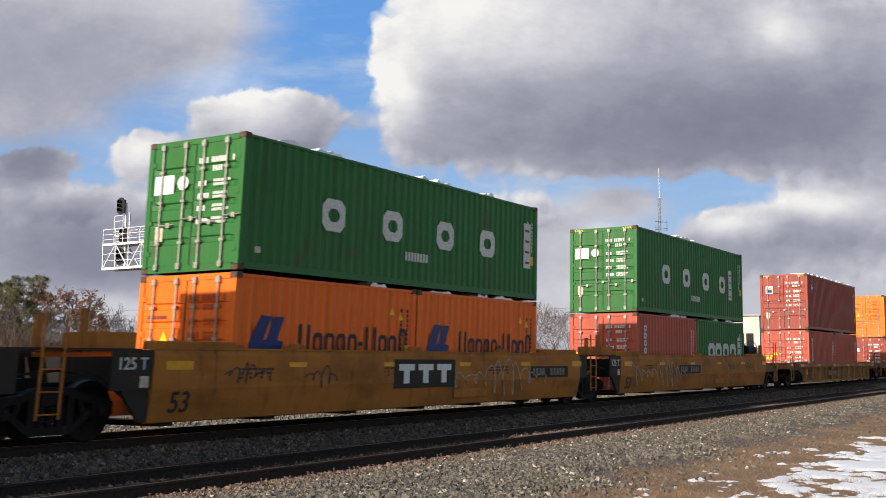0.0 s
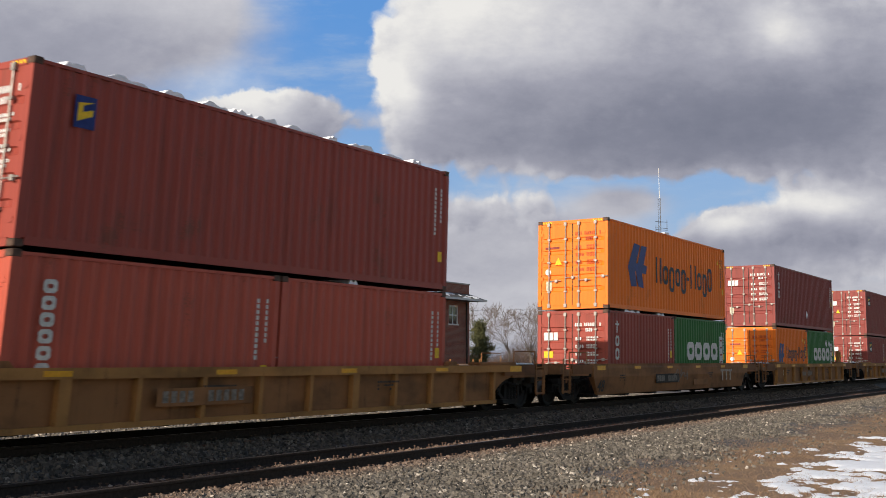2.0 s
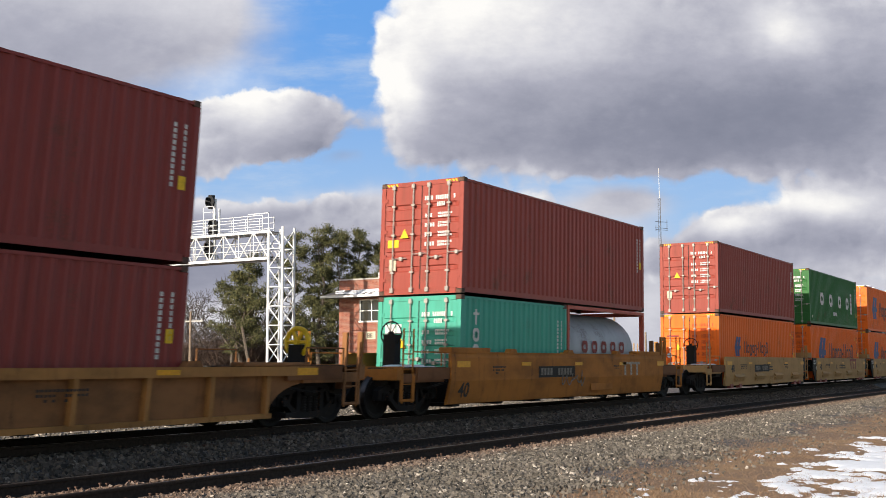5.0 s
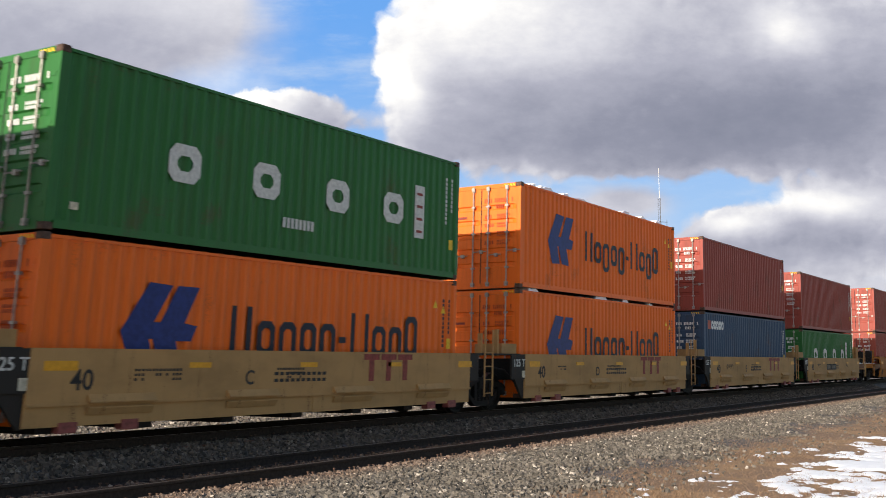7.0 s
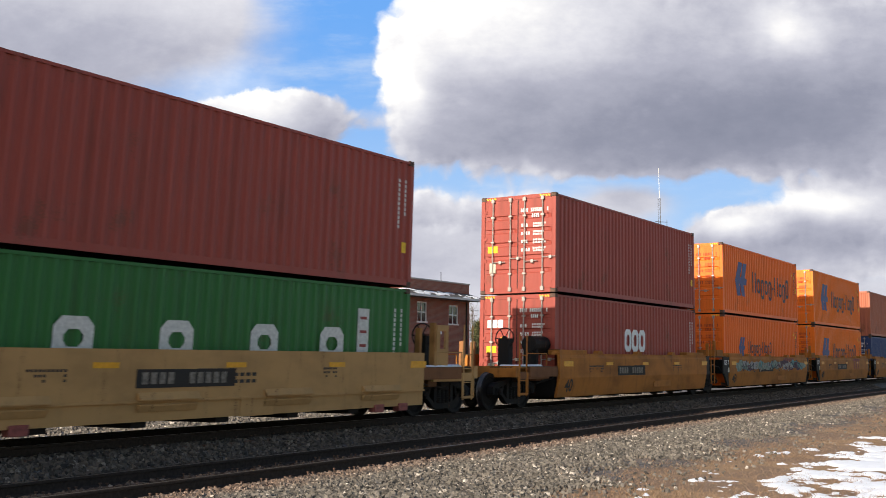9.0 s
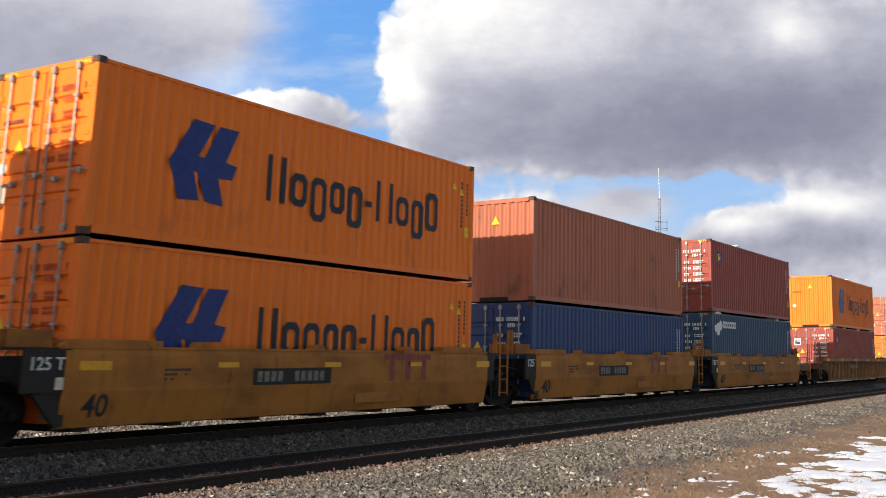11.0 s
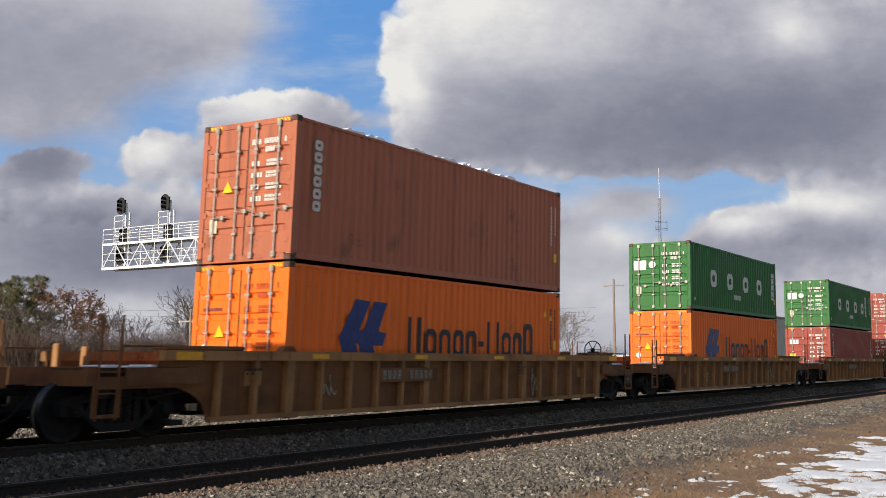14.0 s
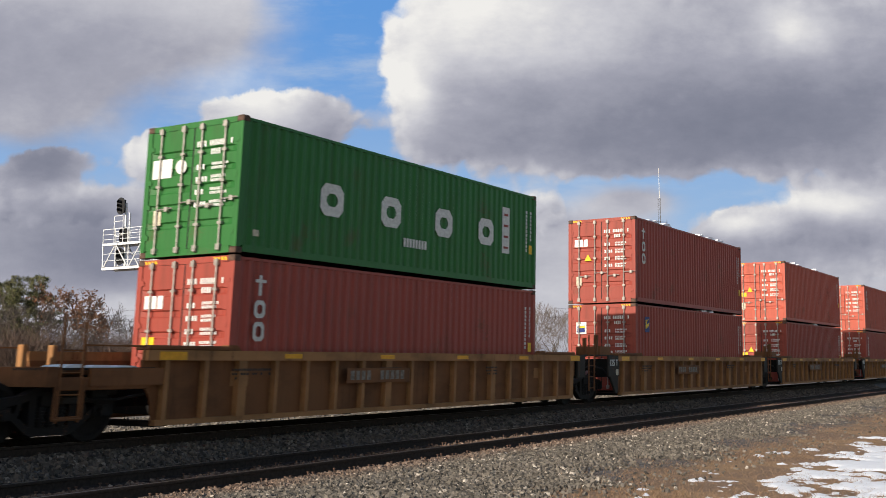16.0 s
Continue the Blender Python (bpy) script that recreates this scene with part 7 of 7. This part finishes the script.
# along the far road, filling in
for k, (x, y) in enumerate(((64.0, 96.0), (76.0, 96.0), (79.0, 90.0), (92.0, 92.0), (99.0, 86.0), (104.0, 92.0), (84.0, 99.0), (66.0, 78.0), (60.0, 88.0), (108.0, 84.0), (97.0, 78.0), (90.0, 74.0), (83.0, 72.0))):
    tree(x, y, 22 + k % 4, 8.8, 0.75, 0.18, "bare grey-brown tree with fine twigs")
# behind the yard, sunlight put into the twigs' paler colour
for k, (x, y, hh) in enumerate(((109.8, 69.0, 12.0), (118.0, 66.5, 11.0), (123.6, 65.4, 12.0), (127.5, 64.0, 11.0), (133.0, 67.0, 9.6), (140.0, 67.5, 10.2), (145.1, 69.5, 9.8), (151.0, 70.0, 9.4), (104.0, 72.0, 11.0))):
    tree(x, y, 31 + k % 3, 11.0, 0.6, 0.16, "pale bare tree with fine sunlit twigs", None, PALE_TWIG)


def brushwood(name, label, n, x0, x1, y0, y1, h0, h1, seed, material):
    """A thicket of thin upright stems, past counting."""
    rng = np.random.default_rng(seed)
    t = rng.uniform(0, 1, n)
    clump = 0.6 + 0.4 * np.sin(t * 37 + seed) * np.sin(t * 11)
    x, y = x0 + (x1 - x0) * t + rng.normal(0, 1.2, n), y0 + (y1 - y0) * t + rng.normal(0, 1.5, n)
    z = np.interp(y, PROFILE_Y, PROFILE_Z) - 0.05
    h = rng.uniform(h0, h1, n) * clump
    lean = rng.normal(0, 0.6, (n, 2)) * h[:, None]
    w = rng.uniform(0.014, 0.04, n)
    a = rng.uniform(0, math.tau, n)
    lo = h * rng.uniform(0, 0.75, n)
    p0 = np.stack([x - w * np.cos(a) + lean[:, 0] * 0.3, y - w * np.sin(a), z + lo], 1)
    p1 = np.stack([x + w * np.cos(a) + lean[:, 0] * 0.3, y + w * np.sin(a), z + lo], 1)
    p2 = np.stack([x + lean[:, 0], y + lean[:, 1], z + h], 1)
    me = bpy.data.meshes.new(name)
    me.from_pydata(np.stack([p0, p1, p2], 1).reshape(-1, 3), [], np.arange(3 * n).reshape(-1, 3).tolist())
    me.materials.append(material)
    tagged(new(name, me), label, "brushwood", kind="stuff")


brushwood("brushwood", "brown leafless thicket behind the signal bridge", 50000, 56, 84, 78, 56, 1.5, 5.6, 41, BRUSH)
brushwood("brushwood", "brown leafless thicket along the far road", 60000, 58, 104, 104, 78, 1.8, 6.2, 42, BRUSH)
brushwood("brushwood", "far leafless woods on the horizon", 24000, 90, 240, 190, 120, 3.0, 10.0, 43, BRUSH)
brushwood("brushwood", "pale leafless thicket behind the yard", 14000, 100, 160, 78, 74, 1.5, 5.0, 44, BRUSH)
brushwood("brushwood", "far leafless woods beyond the yard", 12000, 200, 420, 120, 130, 3.0, 9.0, 45, BRUSH)


def wires():
    w = new("overhead_wires")
    for k in range(3):
        bm = bmesh.new()
        a, b = Vector((30, 95.0 + k * 0.4, 7.2 - 0.5 * k)), Vector((120, 52.0 + k * 0.4, 8.0 - 0.5 * k))
        last = a
        for i in range(1, 13):
            t = i / 12
            p = a.lerp(b, t) - Vector((0, 0, 1.2 * math.sin(t * math.pi)))
            tube(bm, last, p, 0.009, 0.009, 4)
            last = p
        part("wire", bm, SIGNAL_BLACK, w)
    tagged(w, "thin dark overhead wires strung between poles", "wires")


wires()


# ---- what moves ----
def run(t):
    """How far the train has gone; it checks for an instant near the end."""
    return SPEED * t - 0.72 * min(1.0, max(0.0, (t - 13.7334) * 30))


def motions():
    times = (0.0, 4.0, 8.0, 12.0, 13.0, 13.6, 13.7, 13.7334, 13.7667, 13.8, 13.9, 14.5, 16.0)
    for ob, x, z in MOVING:
        walk(ob, [(t, pose(x - run(t), TRAIN_TRACK, z)) for t in times])
    # wheels roll under each car
    for axle, x in WHEELSETS:
        p = axle.location.copy()
        walk(axle, [(i / 30, pose(p.x, p.y, p.z, 0, -88.0 * i, 0)) for i in range(481)])
    # clouds drift slowly across the sky
    walk(sky_backdrop, [(t, look(EYE, EYE + AHEAD, -0.169) @ pose(0, 0, 0, 0, 0.30 - 0.60 * t / 16, 0)) for t in (0.0, 8.0, 16.0)])


motions()
